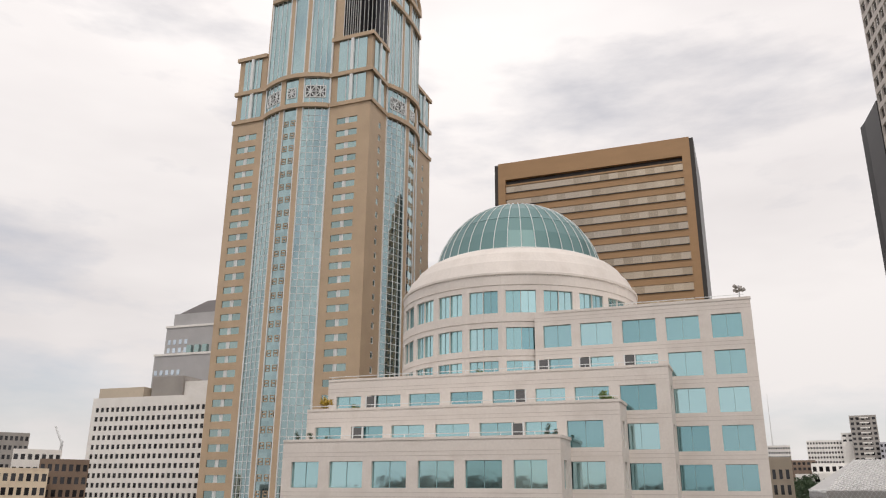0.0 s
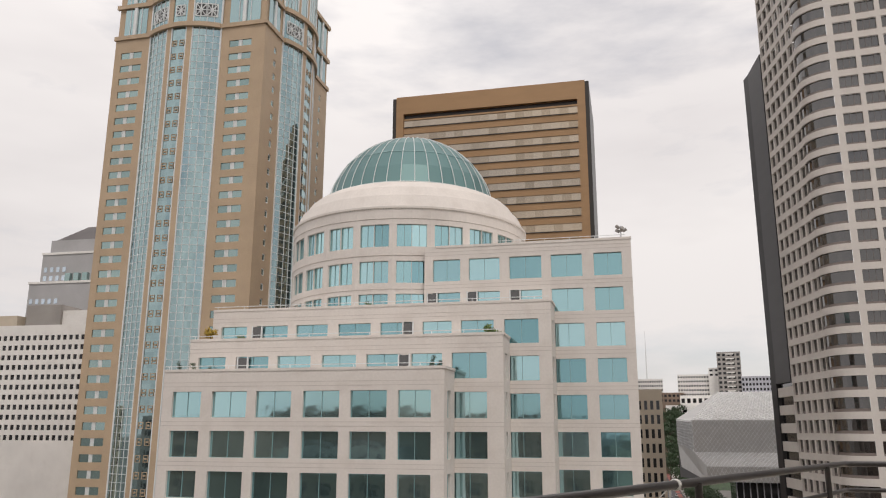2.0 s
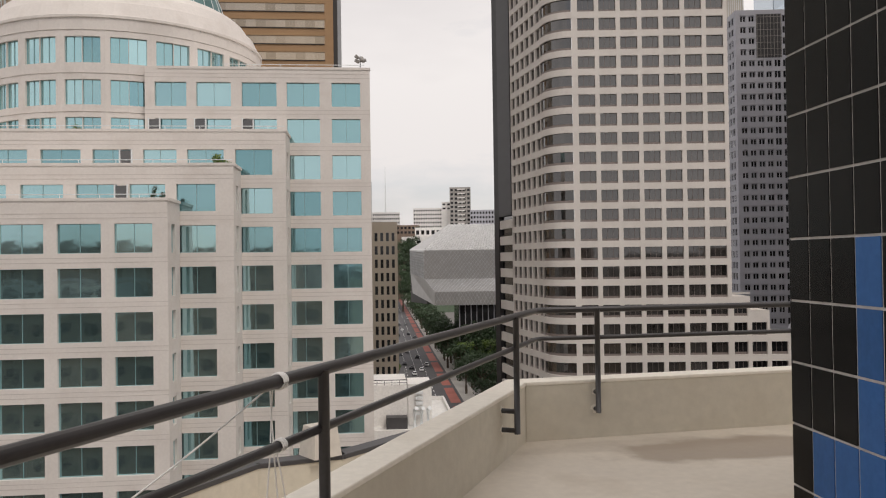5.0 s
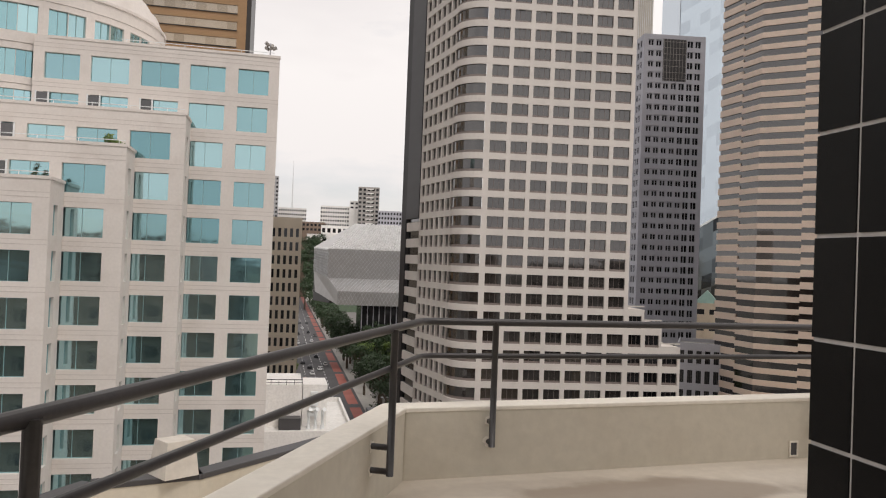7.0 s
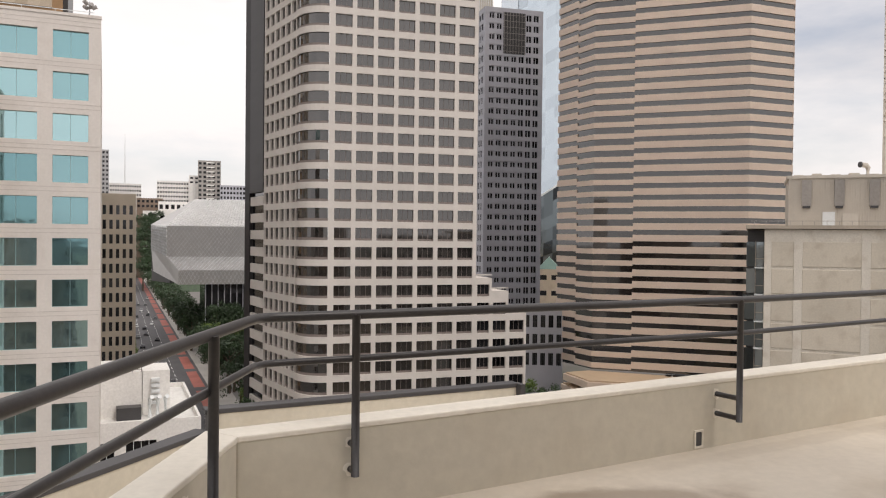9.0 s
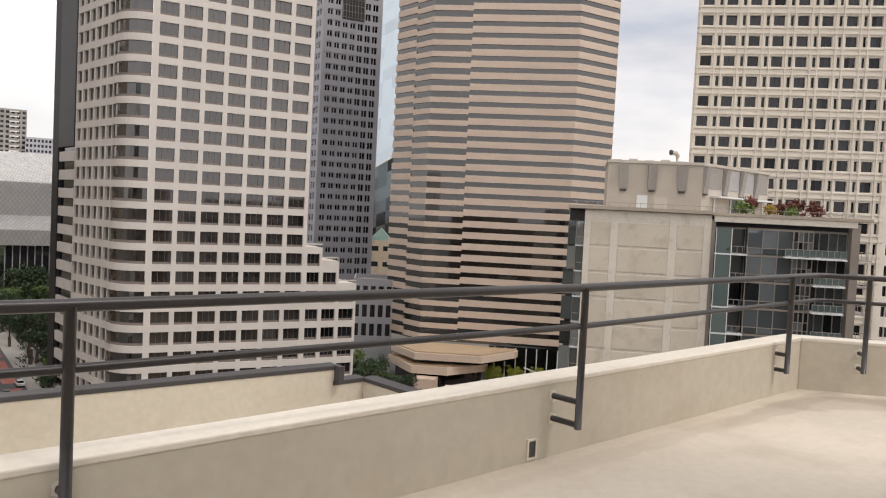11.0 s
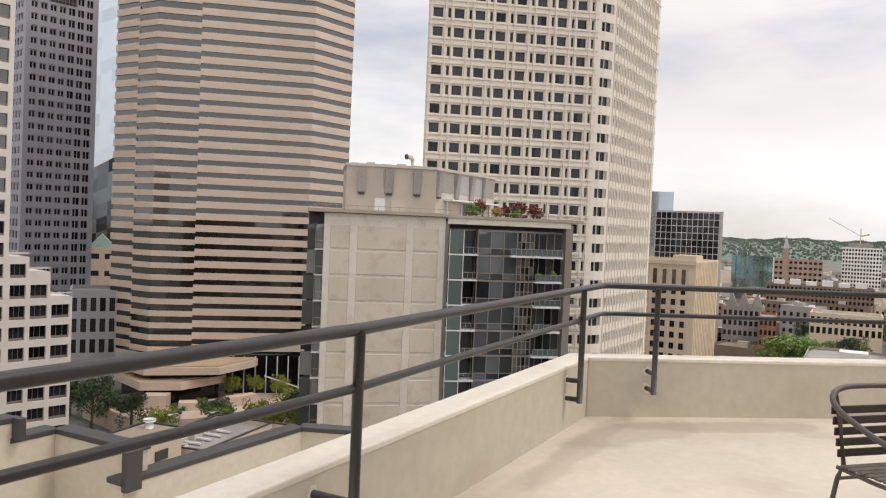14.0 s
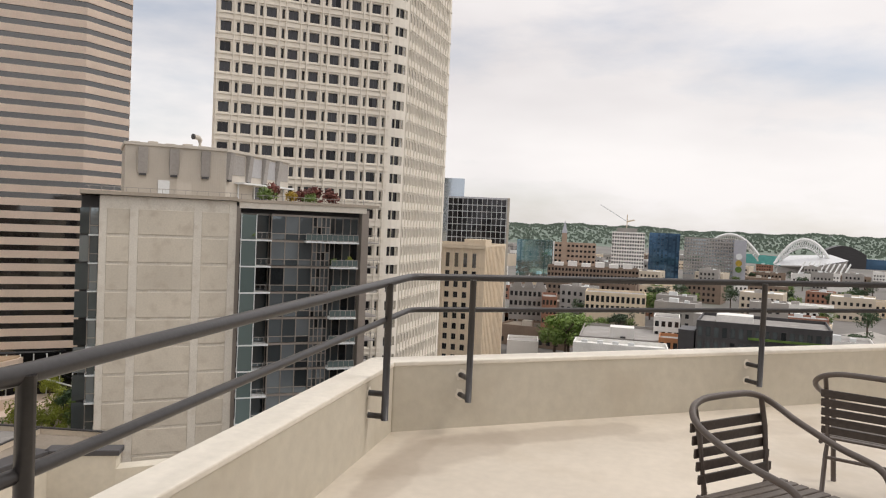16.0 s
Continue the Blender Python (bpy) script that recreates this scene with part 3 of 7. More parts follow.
# ---- own building: tiled wall beside the way, body below, lower terrace ----
TX, TY = 0.465, 0.452
core = Mesh()
core.box(TX + 0.004, -9.0, DECK, 7.0, TY - 0.006, 7.0)
own = part("wall_tiled", core, "grout")
tagged(own, "tall wall clad in glossy black tiles with pale grout", "wall", kind="structure")
TW, TH = 0.125, 0.2125
q = Mesh()
q.box(0, 0, 0, 0.018, TW - 0.009, TH - 0.009)
tile_data = {}
for key in ("black", "blue", "tan"):
    me = q.data("tile", ("tile_" + key,))
    tile_data[key] = me
TILES = []
for c in range(22):
    for r in range(13):
        z = 1.55 + (r - 8) * TH
        if z < DECK - 0.01:
            continue
        key = "black"
        if (c in (1, 2) and z < 0.80) or (c == 3 and 0.6 < z < 1.5):
            key = "blue"
        elif c == 3 or c == 4 and z < 0.9:
            key = "tan" if z < 0.9 else "black"
        TILES.append((key, TX, TY - (c + 1) * TW + 0.005, z + 0.005))
low = Mesh()
for r in range(13, 24):
    z = 1.55 + (r - 8) * TH
    for c in range(22):
        low.box(TX, TY - (c + 1) * TW + 0.005, z + 0.005, TX + 0.018, TY - c * TW - 0.004, z + TH - 0.005)
for r in range(0, 24):
    z = 1.55 + (r - 8) * TH
    if z < DECK - 0.01:
        continue
    for c in range(16):
        low.box(TX + c * TW + 0.025, TY - 0.02, z + 0.005, TX + (c + 1) * TW + 0.016, TY - 0.002, z + TH - 0.004)
tagged(part("upper_tiles", low, "tile_black", own), kind="stuff")

# body is out of view; its dark brick is picked to darken mirrored glass
body = Mesh()
body.prism([(-3.2, -30), (30, -30), (30, -8)] + [tuple(p) for p in reversed(offset_line(CORNERS, 0.12))], GROUND, DECK - 0.32)
tagged(part("building_body", body, "brown_brick"), "unseen building under the terrace, dark brick chosen for reflections", "building", kind="structure")

# lower roof terrace beyond the parapet
LOW_FLOOR = -2.3
lower = thing("lower_terrace", "lower roof terrace with cream walls and dark metal coping", "terrace", 0, 0, GROUND, kind="structure")
q = Mesh().prism([(-4.4, 4.0), (0.2, 4.4), (8.0, 5.2), (13.5, 6.5), (10.2, 9.7), (9.6, 10.8), (6.8, 10.7), (6.6, 12.1), (1.0, 11.7), (-2.6, 8.8)], 0, LOW_FLOOR - GROUND)
part("slab", q, "deck", lower)
LOW_RUNS = [((-4.9, 5.2), (-2.62, 8.85), -1.3), ((-2.62, 8.85), (-1.47, 9.2), -1.3), ((-1.47, 9.2), (0.95, 11.75), -1.3), ((0.95, 11.75), (6.1, 12.05), -1.0), ((6.1, 12.05), (6.65, 12.12), -1.25), ((6.65, 12.12), (6.82, 10.72), -1.25), ((6.66, 10.62), (9.75, 10.9), -1.58), ((9.75, 10.9), (10.15, 10.2), -1.58), ((10.15, 10.2), (13.6, 7.2), -1.75)]
for i, (a, b, top) in enumerate(LOW_RUNS):
    o = offset_line([a, b], 0.24)
    part("parapet", Mesh().prism([a, b, o[1], o[0]], LOW_FLOOR - GROUND - 0.5, top - GROUND - 0.07), "parapet", lower)
    if i == 8:
        continue
    a2, b2 = offset_line([a, b], -0.015)
    o2 = offset_line([a, b], 0.255)
    e = (Vector(b) - Vector(a)).normalized() * 0.04
    ob = part("coping", Mesh().prism([tuple(Vector(a2) - e), tuple(Vector(b2) + e), tuple(Vector(o2[1]) + e), tuple(Vector(o2[0]) - e)], top - GROUND - 0.07, top - GROUND), "coping", lower)
    smooth_by_angle(ob, 0.01, 2)
for (x, y), z0, z1, t in (((6.74, 10.62), -1.72, -1.25, -83), ((6.1, 12.0), -1.27, -1.0, 4), ((0.95, 11.72), -1.32, -1.0, 4)):
    ob = part("coping_end", Mesh().box(-0.02, -0.10, 0, 0.07, 0.12, z1 - z0), "coping", lower)
    ob.matrix_basis = pose(x, y, z0 - GROUND, 0, 0, t)
q = Mesh().prism([(-0.2, -0.1), (0.25, -0.1), (0.25, 0.35), (-0.2, 0.35)], 0, 0.42, top=[(-0.12, 0.02), (0.25, 0.02), (0.25, 0.35), (-0.12, 0.35)])
hood = part("vent_hood", q, "metal_panel")
hood.matrix_world = pose(-1.75, 9.1, -1.3, 0, 0, 35)
tagged(hood, "grey sheet metal vent hood on the lower parapet", "vent")

# ---- slatted metal armchairs ----


def armchair():
    ch = thing("armchair", "dark slatted outdoor armchair with curved tube arms", "chair", group="terrace armchairs")
    W2, H, SEAT = 0.275, 0.775, 0.375
    # one tube loops over the back and sweeps down along the arms to the front legs
    half = [(W2 * 0.30, -0.315, H), (W2 * 0.62, -0.312, H - 0.006), (W2 * 0.90, -0.295, H - 0.028), (W2 + 0.020, -0.25, H - 0.065), (W2 + 0.035, -0.18, H - 0.105), (W2 + 0.038, -0.06, 0.625), (W2 + 0.038, 0.06, 0.588), (W2 + 0.036, 0.16, 0.568), (W2 + 0.033, 0.235, 0.548), (W2 + 0.03, 0.28, 0.50), (W2 + 0.027, 0.296, 0.41), (W2 + 0.02, 0.305, 0.2), (W2 + 0.01, 0.31, 0.0)]
    loop = [(-x, y, z) for x, y, z in reversed(half)] + half
    fine = []
    for i in range(len(loop) - 1):
        p0, p1, p2, p3 = (Vector(loop[min(max(i + k, 0), len(loop) - 1)]) for k in (-1, 0, 1, 2))
        for s in (0, 0.25, 0.5, 0.75):
            fine.append(0.5 * ((2 * p1) + (p2 - p0) * s + (2 * p0 - 5 * p1 + 4 * p2 - p3) * s * s + (3 * p1 - p0 - 3 * p2 + p3) * s ** 3))
    fine.append(Vector(loop[-1]))
    part("arm_tube", Mesh().tube(fine, 0.0155, 10), "chair_metal", ch, smooth=True)
    for s in (-1, 1):
        leg = part("rear_leg", Mesh().tube([(s * W2 * 0.80, -0.335, 0.0), (s * W2 * 0.80, -0.27, 0.30), (s * W2 * 0.80, -0.235, SEAT), (s * W2 * 0.84, -0.268, 0.62), (s * W2 * 0.86, -0.298, H - 0.03)], 0.013, 10), "chair_metal", ch, smooth=True)
        part("foot_cap", Mesh().tube([(s * W2 * 0.80, -0.336, 0.0), (s * W2 * 0.80, -0.329, 0.04)], 0.017, 10), "trim", leg, "pale plastic foot cap", smooth=True)
        part("seat_rail", Mesh().tube([(s * (W2 - 0.02), -0.24, SEAT - 0.012), (s * (W2 - 0.01), 0.0, SEAT - 0.02), (s * (W2 + 0.01), 0.265, SEAT - 0.01)], 0.012, 8), "chair_metal", ch, smooth=True)
    for k in range(5):
        z = 0.415 + 0.054 * k
        y = -0.243 - 0.028 * k / 2
        q = Mesh().box(-W2 * 0.93, y - 0.006, z, W2 * 0.93, y + 0.006, z + 0.043)
        smooth_by_angle(part("back_slat", q, "chair_slat", ch), 0.004, 2)
    for k in range(9):
        y = -0.20 + 0.052 * k
        q = Mesh().box(-W2, y, SEAT, W2, y + 0.042, SEAT + 0.013)
        smooth_by_angle(part("seat_slat", q, "seat_slat", ch), 0.004, 2)
    part("stretcher", Mesh().tube([(-W2 * 0.8, -0.275, 0.29), (W2 * 0.8, -0.275, 0.29)], 0.010, 8), "chair_metal", ch, smooth=True)
    return ch


chair = armchair()
chair.matrix_world = pose(6.11, 2.82, DECK, 0, 0, 143)
chair2 = copy_thing(chair, pose(7.52, 2.24, DECK, 0, 0, -108))

# ---- domed office building with stepped terraces ----
FLOOR_H = 3.475
ROWS = [(round(16.25 - FLOOR_H * k, 3), round(18.55 - FLOOR_H * k, 3)) for k in range(18)]
COLS = [(-41.6, -38.7), (-37.6, -34.2), (-33.3, -29.9), (-28.8, -25.4), (-24.4, -21.1), (-20.1, -17.2), (-16.3, -13.1), (-12.1, -8.85), (-7.9, -4.8), (-3.67, -0.94)]
dome_house = thing("domed_building", "cream precast office building with teal windows and glass dome", "building", -1.29, 72.67, 0, 0.5)
LEFT = -42.6
TEAL = ("glass_teal", "teal_bar")
holes = []
tiers = [(6.65, -12.0, -16.03, 4, 6), (9.88, -8.0, -11.6, 3, 7), (13.4, -4.0, -7.65, 2, 8), (20.0, 0.0, 0.0, 0, 10)]
for n, (top, y, right, k0, c1) in enumerate(tiers):
    q = Mesh()
    rows = [r for r in ROWS[k0:]]
    x0 = LEFT if n < 3 else -21.0
    cols = [(round(a - x0, 3), round(b - x0, 3)) for a, b in COLS[:c1] if a > x0]
    if n == 3:
        here = walls_with_holes(q, (x0, y), (1, 0), right - x0, GROUND, top, cols, rows, 0.28)
        here = [h for h in here if h[0].z > 8 or h[0].x > -9]
    else:
        seen_cols = [c for c in cols]
        here = walls_with_holes(q, (x0, y), (1, 0), right - x0, GROUND, top, seen_cols, rows, 0.28)
        nxt = tiers[n - 1][2] if n else LEFT - 1
        low_top = tiers[n - 1][0] if n else -99
        here = [h for h in here if h[0].z > low_top - 4.5 or h[0].x > nxt - 0.5]
    holes += here
    # return side facing the street, with a narrow light on each floor
    if n < 3:
        side_rows = [r for r in ROWS[k0 if n == 0 else k0:]]
        holes_side = walls_with_holes(q, (right, y), (0, 1), 4.0, GROUND, top, [(1.2, 2.4)], side_rows, 0.25)
        holes += [h for h in holes_side]
        q.face(((LEFT, y + 0.3, top - 1.05), (right - 0.3, y + 0.3, top - 1.05), (right - 0.3, y + 4, top - 1.05), (LEFT, y + 4, top - 1.05)))
        q.box(LEFT, y + 0.001, top - 1.1, right - 0.001, y + 0.3, top - 0.001)
        q.box(right - 0.3, y + 0.3, top - 1.1, right - 0.001, y + 4, top - 0.001)
        q.face(((LEFT, y + 4, GROUND), (LEFT, y, GROUND), (LEFT, y, top), (LEFT, y + 4, top)))
    else:
        q.face(((0, 0, GROUND), (0, 34, GROUND), (0, 34, top), (0, 0, top)))
        q.face(((-21, 0.3, top - 0.6), (-0.3, 0.3, top - 0.6), (-0.3, 34, top - 0.6), (-21, 34, top - 0.6)))
        q.face(((LEFT, 0, 12.3), (-21, 0, 12.3), (-21, 34, 12.3), (LEFT, 34, 12.3)))
        q.box(-21, 0.001, top - 0.7, -0.001, 0.3, top - 0.001)
        q.box(-0.3, 0.3, top - 0.7, -0.001, 34, top - 0.001)
    part("wall", q, "cream", dome_house)
    # string courses and upright panel joints
    for r in rows:
        if r[0] < -34:
            continue
        for dz in (0.42, 0.78):
            part("joint", Mesh().box(x0 if n < 3 else -21, y - 0.012, r[1] + dz, right, y - 0.001, r[1] + dz + 0.05), "cream_joint", dome_house)
    part("coping", Mesh().box(x0 if n < 3 else x0 + 1.2, y - 0.06, top - 0.22, right + 0.06, y + 0.32, top + 0.02), "cream", dome_house)
    if n < 3:
        part("coping", Mesh().box(right - 0.2, y + 0.32, top - 0.22, right + 0.10, y + 4.0, top + 0.02), "cream", dome_house)
        rail = part("terrace_rail", Mesh().bar((LEFT, y + 0.12, top + 0.30), (right - 0.1, y + 0.12, top + 0.30), 0.06), "trim", dome_house)
        for i in range(0, int(right - LEFT), 3):
            part("rail_post", Mesh().bar((LEFT + i + 0.4, y + 0.12, top), (LEFT + i + 0.4, y + 0.12, top + 0.30), 0.04), "trim", rail)
glaze(dome_house, holes, TEAL, bars=2, bar=0.035, cap=300)
# doors standing dark on the terraces
for x, y, z in ((-37.3, -8.0, 6.0), (-21.2, -8.0, 6.0), (-38.0, -4.0, 9.5), (-22.0, -4.0, 9.5), (-16.4, 0.0, 13.0), (-12.0, 0.0, 13.0), (-20.6, 0.0, 13.0)):
    door = part("terrace_door", Mesh().box(x, y - 0.06, z, x + 0.9, y + 0.2, z + 2.0), "glass_brown", dome_house)
    part("door_frame", Mesh().box(x - 0.12, y - 0.1, z, x, y + 0.1, z + 2.1).box(x + 0.9, y - 0.1, z, x + 1.02, y + 0.1, z + 2.1), "trim", door)
# drum
DX, DY, DR = -26.4, 13.6, 14.2
q = Mesh()
SEG = 44
drum_holes = []
step = 360 / SEG
zs = [(16.25, 18.6), (20.15, 22.6), (12.8, 15.1)]
for i in range(SEG):
    a0, a1 = i * step, (i + 1) * step
    p0, p1 = arc(DX, DY, DR, a0, a1, 1)
    d = (p1[0] - p0[0], p1[1] - p0[1])
    L_ = math.hypot(*d)
    wide = (0.42, L_ - 0.02) if i % 2 == 0 else (0.02, L_ - 0.42)
    drum_holes += walls_with_holes(q, p0, d, L_, 10.0, 24.3, [(round(wide[0], 3), round(wide[1], 3))], zs, 0.25)
part("drum", q, "cream", dome_house)
glaze(dome_house, [h for h in drum_holes if h[0].y < DY + 2], TEAL, bars=2, bar=0.05)
q = Mesh()
prof = [(DR, 24.3), (DR + 0.12, 24.35), (DR + 0.12, 24.6), (DR - 0.1, 24.7), (DR - 0.75, 26.1), (DR - 1.0, 26.2), (DR - 1.7, 27.3), (DR - 2.4, 27.9), (DR - 3.1, 28.3), (10.2, 28.35)]
for (r0, z0), (r1, z1) in zip(prof, prof[1:]):
    for i in range(64):
        a, b = arc(DX, DY, 1, i * 5.625, (i + 1) * 5.625, 1)
        f_ = lambda p, r, z: (DX + (p[0] - DX) * r, DY + (p[1] - DY) * r, z)  # noqa: E731
        q.face((f_(a, r0, z0), f_(b, r0, z0), f_(b, r1, z1), f_(a, r1, z1)))
part("shoulder", q, "cream", dome_house)
for z in (10.9, 15.6, 19.2, 23.2):
    pts = arc(DX, DY, DR + 0.012, 0, 360, 64)
    part("joint", Mesh().tube([(x, y, z) for x, y in pts[:-1]], 0.035, 4, closed=True), "cream_joint", dome_house)
R0, RB, ZB = 10.5, 10.3, 28.3
zc = ZB - (R0 ** 2 - RB ** 2) ** 0.5 + 0.3
lat0 = math.acos(RB / R0)
glass = Mesh()
NR, NL = 40, 6
def on_dome(i, j, r=R0):
    a, t = 2 * math.pi * i / NR, lat0 + (math.pi / 2 - lat0) * j / NL
    return (DX + r * math.cos(t) * math.cos(a), DY + r * math.cos(t) * math.sin(a), zc + r * math.sin(t))
for i in range(NR):
    for j in range(NL):
        glass.face((on_dome(i, j), on_dome(i + 1, j), on_dome(i + 1, j + 1), on_dome(i, j + 1)))
dome = part("dome", glass, "glass_dome", dome_house, "green glass dome with pale ribs")
for i in range(0, NR):
    part("rib", Mesh().tube([on_dome(i, j / 2, R0 + 0.03) for j in range(2 * NL + 1)], 0.045, 5), "trim", dome)
for j in (0, 2):
    part("ring", Mesh().tube([on_dome(i, j, R0 + 0.02) for i in range(NR)], 0.05, 5, closed=True), "trim" if j == 0 else "teal_bar", dome)
# rooftop mast and railing
mast = part("mast", Mesh().bar((-0.9, 0.6, 20), (-0.9, 0.6, 21.3), 0.09), "grey_frame", dome_house)
for k in range(5):
    a = 2 * math.pi * k / 5
    part("lamp_head", Mesh().tube([(-0.9 + 0.2 * math.cos(a), 0.6 + 0.2 * math.sin(a), 20.75 + 0.3 * (k % 2)), (-0.9 + 0.55 * math.cos(a), 0.6 + 0.55 * math.sin(a), 20.95 + 0.3 * (k % 2))], 0.17, 8), "grey_stone", mast)
    part("lamp_arm", Mesh().bar((-0.9, 0.6, 20.7 + 0.3 * (k % 2)), (-0.9 + 0.3 * math.cos(a), 0.6 + 0.3 * math.sin(a), 20.8 + 0.3 * (k % 2)), 0.06), "grey_stone", mast)
part("roof_rail", Mesh().bar((-14, 0.4, 20.35), (-0.5, 0.4, 20.35), 0.05), "trim", dome_house)
for i in range(6):
    part("rail_post", Mesh().bar((-13.5 + 2.5 * i, 0.4, 20), (-13.5 + 2.5 * i, 0.4, 20.35), 0.04), "trim", dome_house)

# ---- tan and teal tower with a curved bay and an arched crown ----
tt = thing("curved_bay_tower", "tall tan granite tower with teal glass bays and an arched crown", "building", -138.2, 167.5, 0, 0.5)
TTW, TTD = 45.5, 44.0
PITCH = 3.86
tt_rows = [(round(101.3 - PITCH * k, 3), round(103.2 - PITCH * k, 3)) for k in range(37)]
q = Mesh()
h_front = walls_with_holes(q, (0, 0), (1, 0), 11.0, GROUND, 107.5, [(2.0, 8.5)], tt_rows, 0.2)
h_front += walls_with_holes(q, (32.5, 0), (1, 0), TTW - 32.5, GROUND, 107.5, [(2.6, 9.1)], tt_rows, 0.2)
h_side = walls_with_holes(q, (TTW, 0), (0, 1), 10.5, GROUND, 107.5, [(5.6, 7.2)], tt_rows, 0.2)
h_side += walls_with_holes(q, (TTW, 33.0), (0, 1), TTD - 33.0, GROUND, 107.5, [(4.5, 6.1)], tt_rows, 0.2)
q.face(((0, TTD, GROUND), (0, 0, GROUND), (0, 0, 107.5), (0, TTD, 107.5)))
part("wall", q, "granite", tt)
for p, w, h, turn in h_front:
    q = PANES.get("tt") or None
    if q is None:
        q = Mesh()
        q.face(((0, 0.02, 0), (w * 0.42, 0.02, 0), (w * 0.42, 0.02, h), (0, 0.02, h)), 0)
        q.face(((w * 0.58, 0.02, 0), (w, 0.02, 0), (w, 0.02, h), (w * 0.58, 0.02, h)), 0)
        q.box(w * 0.42, -0.1, -0.2, w * 0.455, 0.05, h + 0.35, 1)
        q.box(w * 0.545, -0.1, -0.2, w * 0.58, 0.05, h + 0.35, 1)
        q.box(w * 0.48, -0.1, -0.2, w * 0.52, 0.05, h + 0.35, 1)
        q.face(((w * 0.455, 0.04, 0), (w * 0.545, 0.04, 0), (w * 0.545, 0.04, h), (w * 0.455, 0.04, h)), 1)
        q = PANES["tt"] = q.data("window", ("glass_tower", "trim"))
    ob = new("window", q)
    ob.parent, ob.matrix_basis = tt, Matrix.Translation(p) @ Matrix.Rotation(turn, 4, "Z")
glaze(tt, h_side, ("glass_tower", "trim"), bars=1, bar=0.3)


def bay(start, along, width, z0, z1, bulge, cells, pitch, ornament, mat_glass="glass_sky"):
    """A bowed glass bay: glass, tan pier, ornamented strip, tan pier, glass."""
    d = Vector((*along, 0)).normalized()
    out = Vector((d.y, -d.x, 0))
    o = Vector((*start, 0))
    def at(u, z, k=0.0):
        return o + d * (u * width) + out * (bulge * (1 - (2 * u - 1) ** 2) + k) + Vector((0, 0, z))
    edges = [0, 0.325, 0.40, 0.60, 0.675, 1]
    for s in range(5):
        q = Mesh()
        n = 8 if s in (0, 4) else 3
        kind = "granite" if s in (1, 3) else mat_glass
        k = 0.25 if s in (1, 3) else 0.0
        for i in range(n):
            a, b = (edges[s] + (edges[s + 1] - edges[s]) * t / n for t in (i, i + 1))
            if s in (1, 3):
                q.face((at(a, z0, k), at(b, z0, k), at(b, z1, k), at(a, z1, k)))
            else:
                zz = z0
                while zz < z1 - 0.01:
                    ze = min(z1, zz + pitch / 2)
                    q.face((at(a, zz), at(b, zz), at(b, ze), at(a, ze)))
                    zz = ze
        if s in (1, 3):
            for u in (edges[s], edges[s + 1]):
                q.face((at(u, z0, -0.2), at(u, z0, k), at(u, z1, k), at(u, z1, -0.2)))
        glass_part = part("pier" if s in (1, 3) else "curtain_wall", q, kind, tt)
        if s in (0, 4):
            bars = Mesh()
            for i in range(0, n + 1, 2):
                u = edges[s] + (edges[s + 1] - edges[s]) * i / n
                w_ = 0.40 if i in (0, n) else 0.13
                bars.bar(at(u, z0, 0.06), at(u, z1, 0.06), w_)
            part("mullion", bars, "trim", glass_part)
            rows_ = Mesh()
            zz = z0
            while zz < z1:
                for i in range(0, n, 2):
                    a, b = (edges[s] + (edges[s + 1] - edges[s]) * t / n for t in (i, i + 2))
                    rows_.bar(at(a, zz, 0.04), at(b, zz, 0.04), 0.10)
                zz += pitch / 2 if cells else pitch
            tagged(part("transom", rows_, "trim", glass_part), kind="stuff")
        if s == 2 and ornament:
            zz = z0 + 1.0
            while zz < z1 - 2:
                for u in (0.45, 0.55):
                    orn = Mesh()
                    for c in (-0.6, 0.6):
                        orn.bar(at(u, zz, 0.08) + d * c, at(u, zz + 1.5, 0.08) + d * c, 0.15, 0)
                    for e in (0.0, 1.5):
                        orn.bar(at(u, zz + e, 0.08) - d * 0.7, at(u, zz + e, 0.08) + d * 0.7, 0.15, 0)
                    orn.bar(at(u, zz + 0.75, 0.08) - d * 0.25, at(u, zz + 0.75, 0.08) + d * 0.25, 0.4, 0)
                    part("ornament", orn, "granite", tt)
                zz += pitch
            for u in (0.40, 0.60):
                part("mullion", Mesh().bar(at(u, z0, 0.1), at(u, z1, 0.1), 0.3), "trim", tt)


def lattice(start, along, width, z0, z1, bulge, u0, u1, count):
    d = Vector((*along, 0)).normalized()
    out = Vector((d.y, -d.x, 0))
    o = Vector((*start, 0))
    def at(u, z, k=0.12):
        return o + d * (u * width) + out * (bulge * (1 - (2 * u - 1) ** 2) + k) + Vector((0, 0, z))
    for c in range(count):
        a, b = u0 + (u1 - u0) * c / count, u0 + (u1 - u0) * (c + 1) / count
        m_ = (a + b) / 2
        zm = (z0 + z1) / 2
        back = Mesh()
        back.face((at(a, z0, 0.05), at(b, z0, 0.05), at(b, z1, 0.05), at(a, z1, 0.05)))
        back = part("lattice", back, "dark_frame", tt)
        q = Mesh()
        for p, r in (((a, z0), (b, z1)), ((a, z1), (b, z0)), ((m_, z0), (m_, z1)), ((a, zm), (b, zm)), ((a, z0), (b, z0)), ((a, z1), (b, z1)), ((a, z0), (a, z1)), ((b, z0), (b, z1))):
            q.bar(at(*p), at(*r), 0.24)
        part("lattice_bar", q, "trim", back)


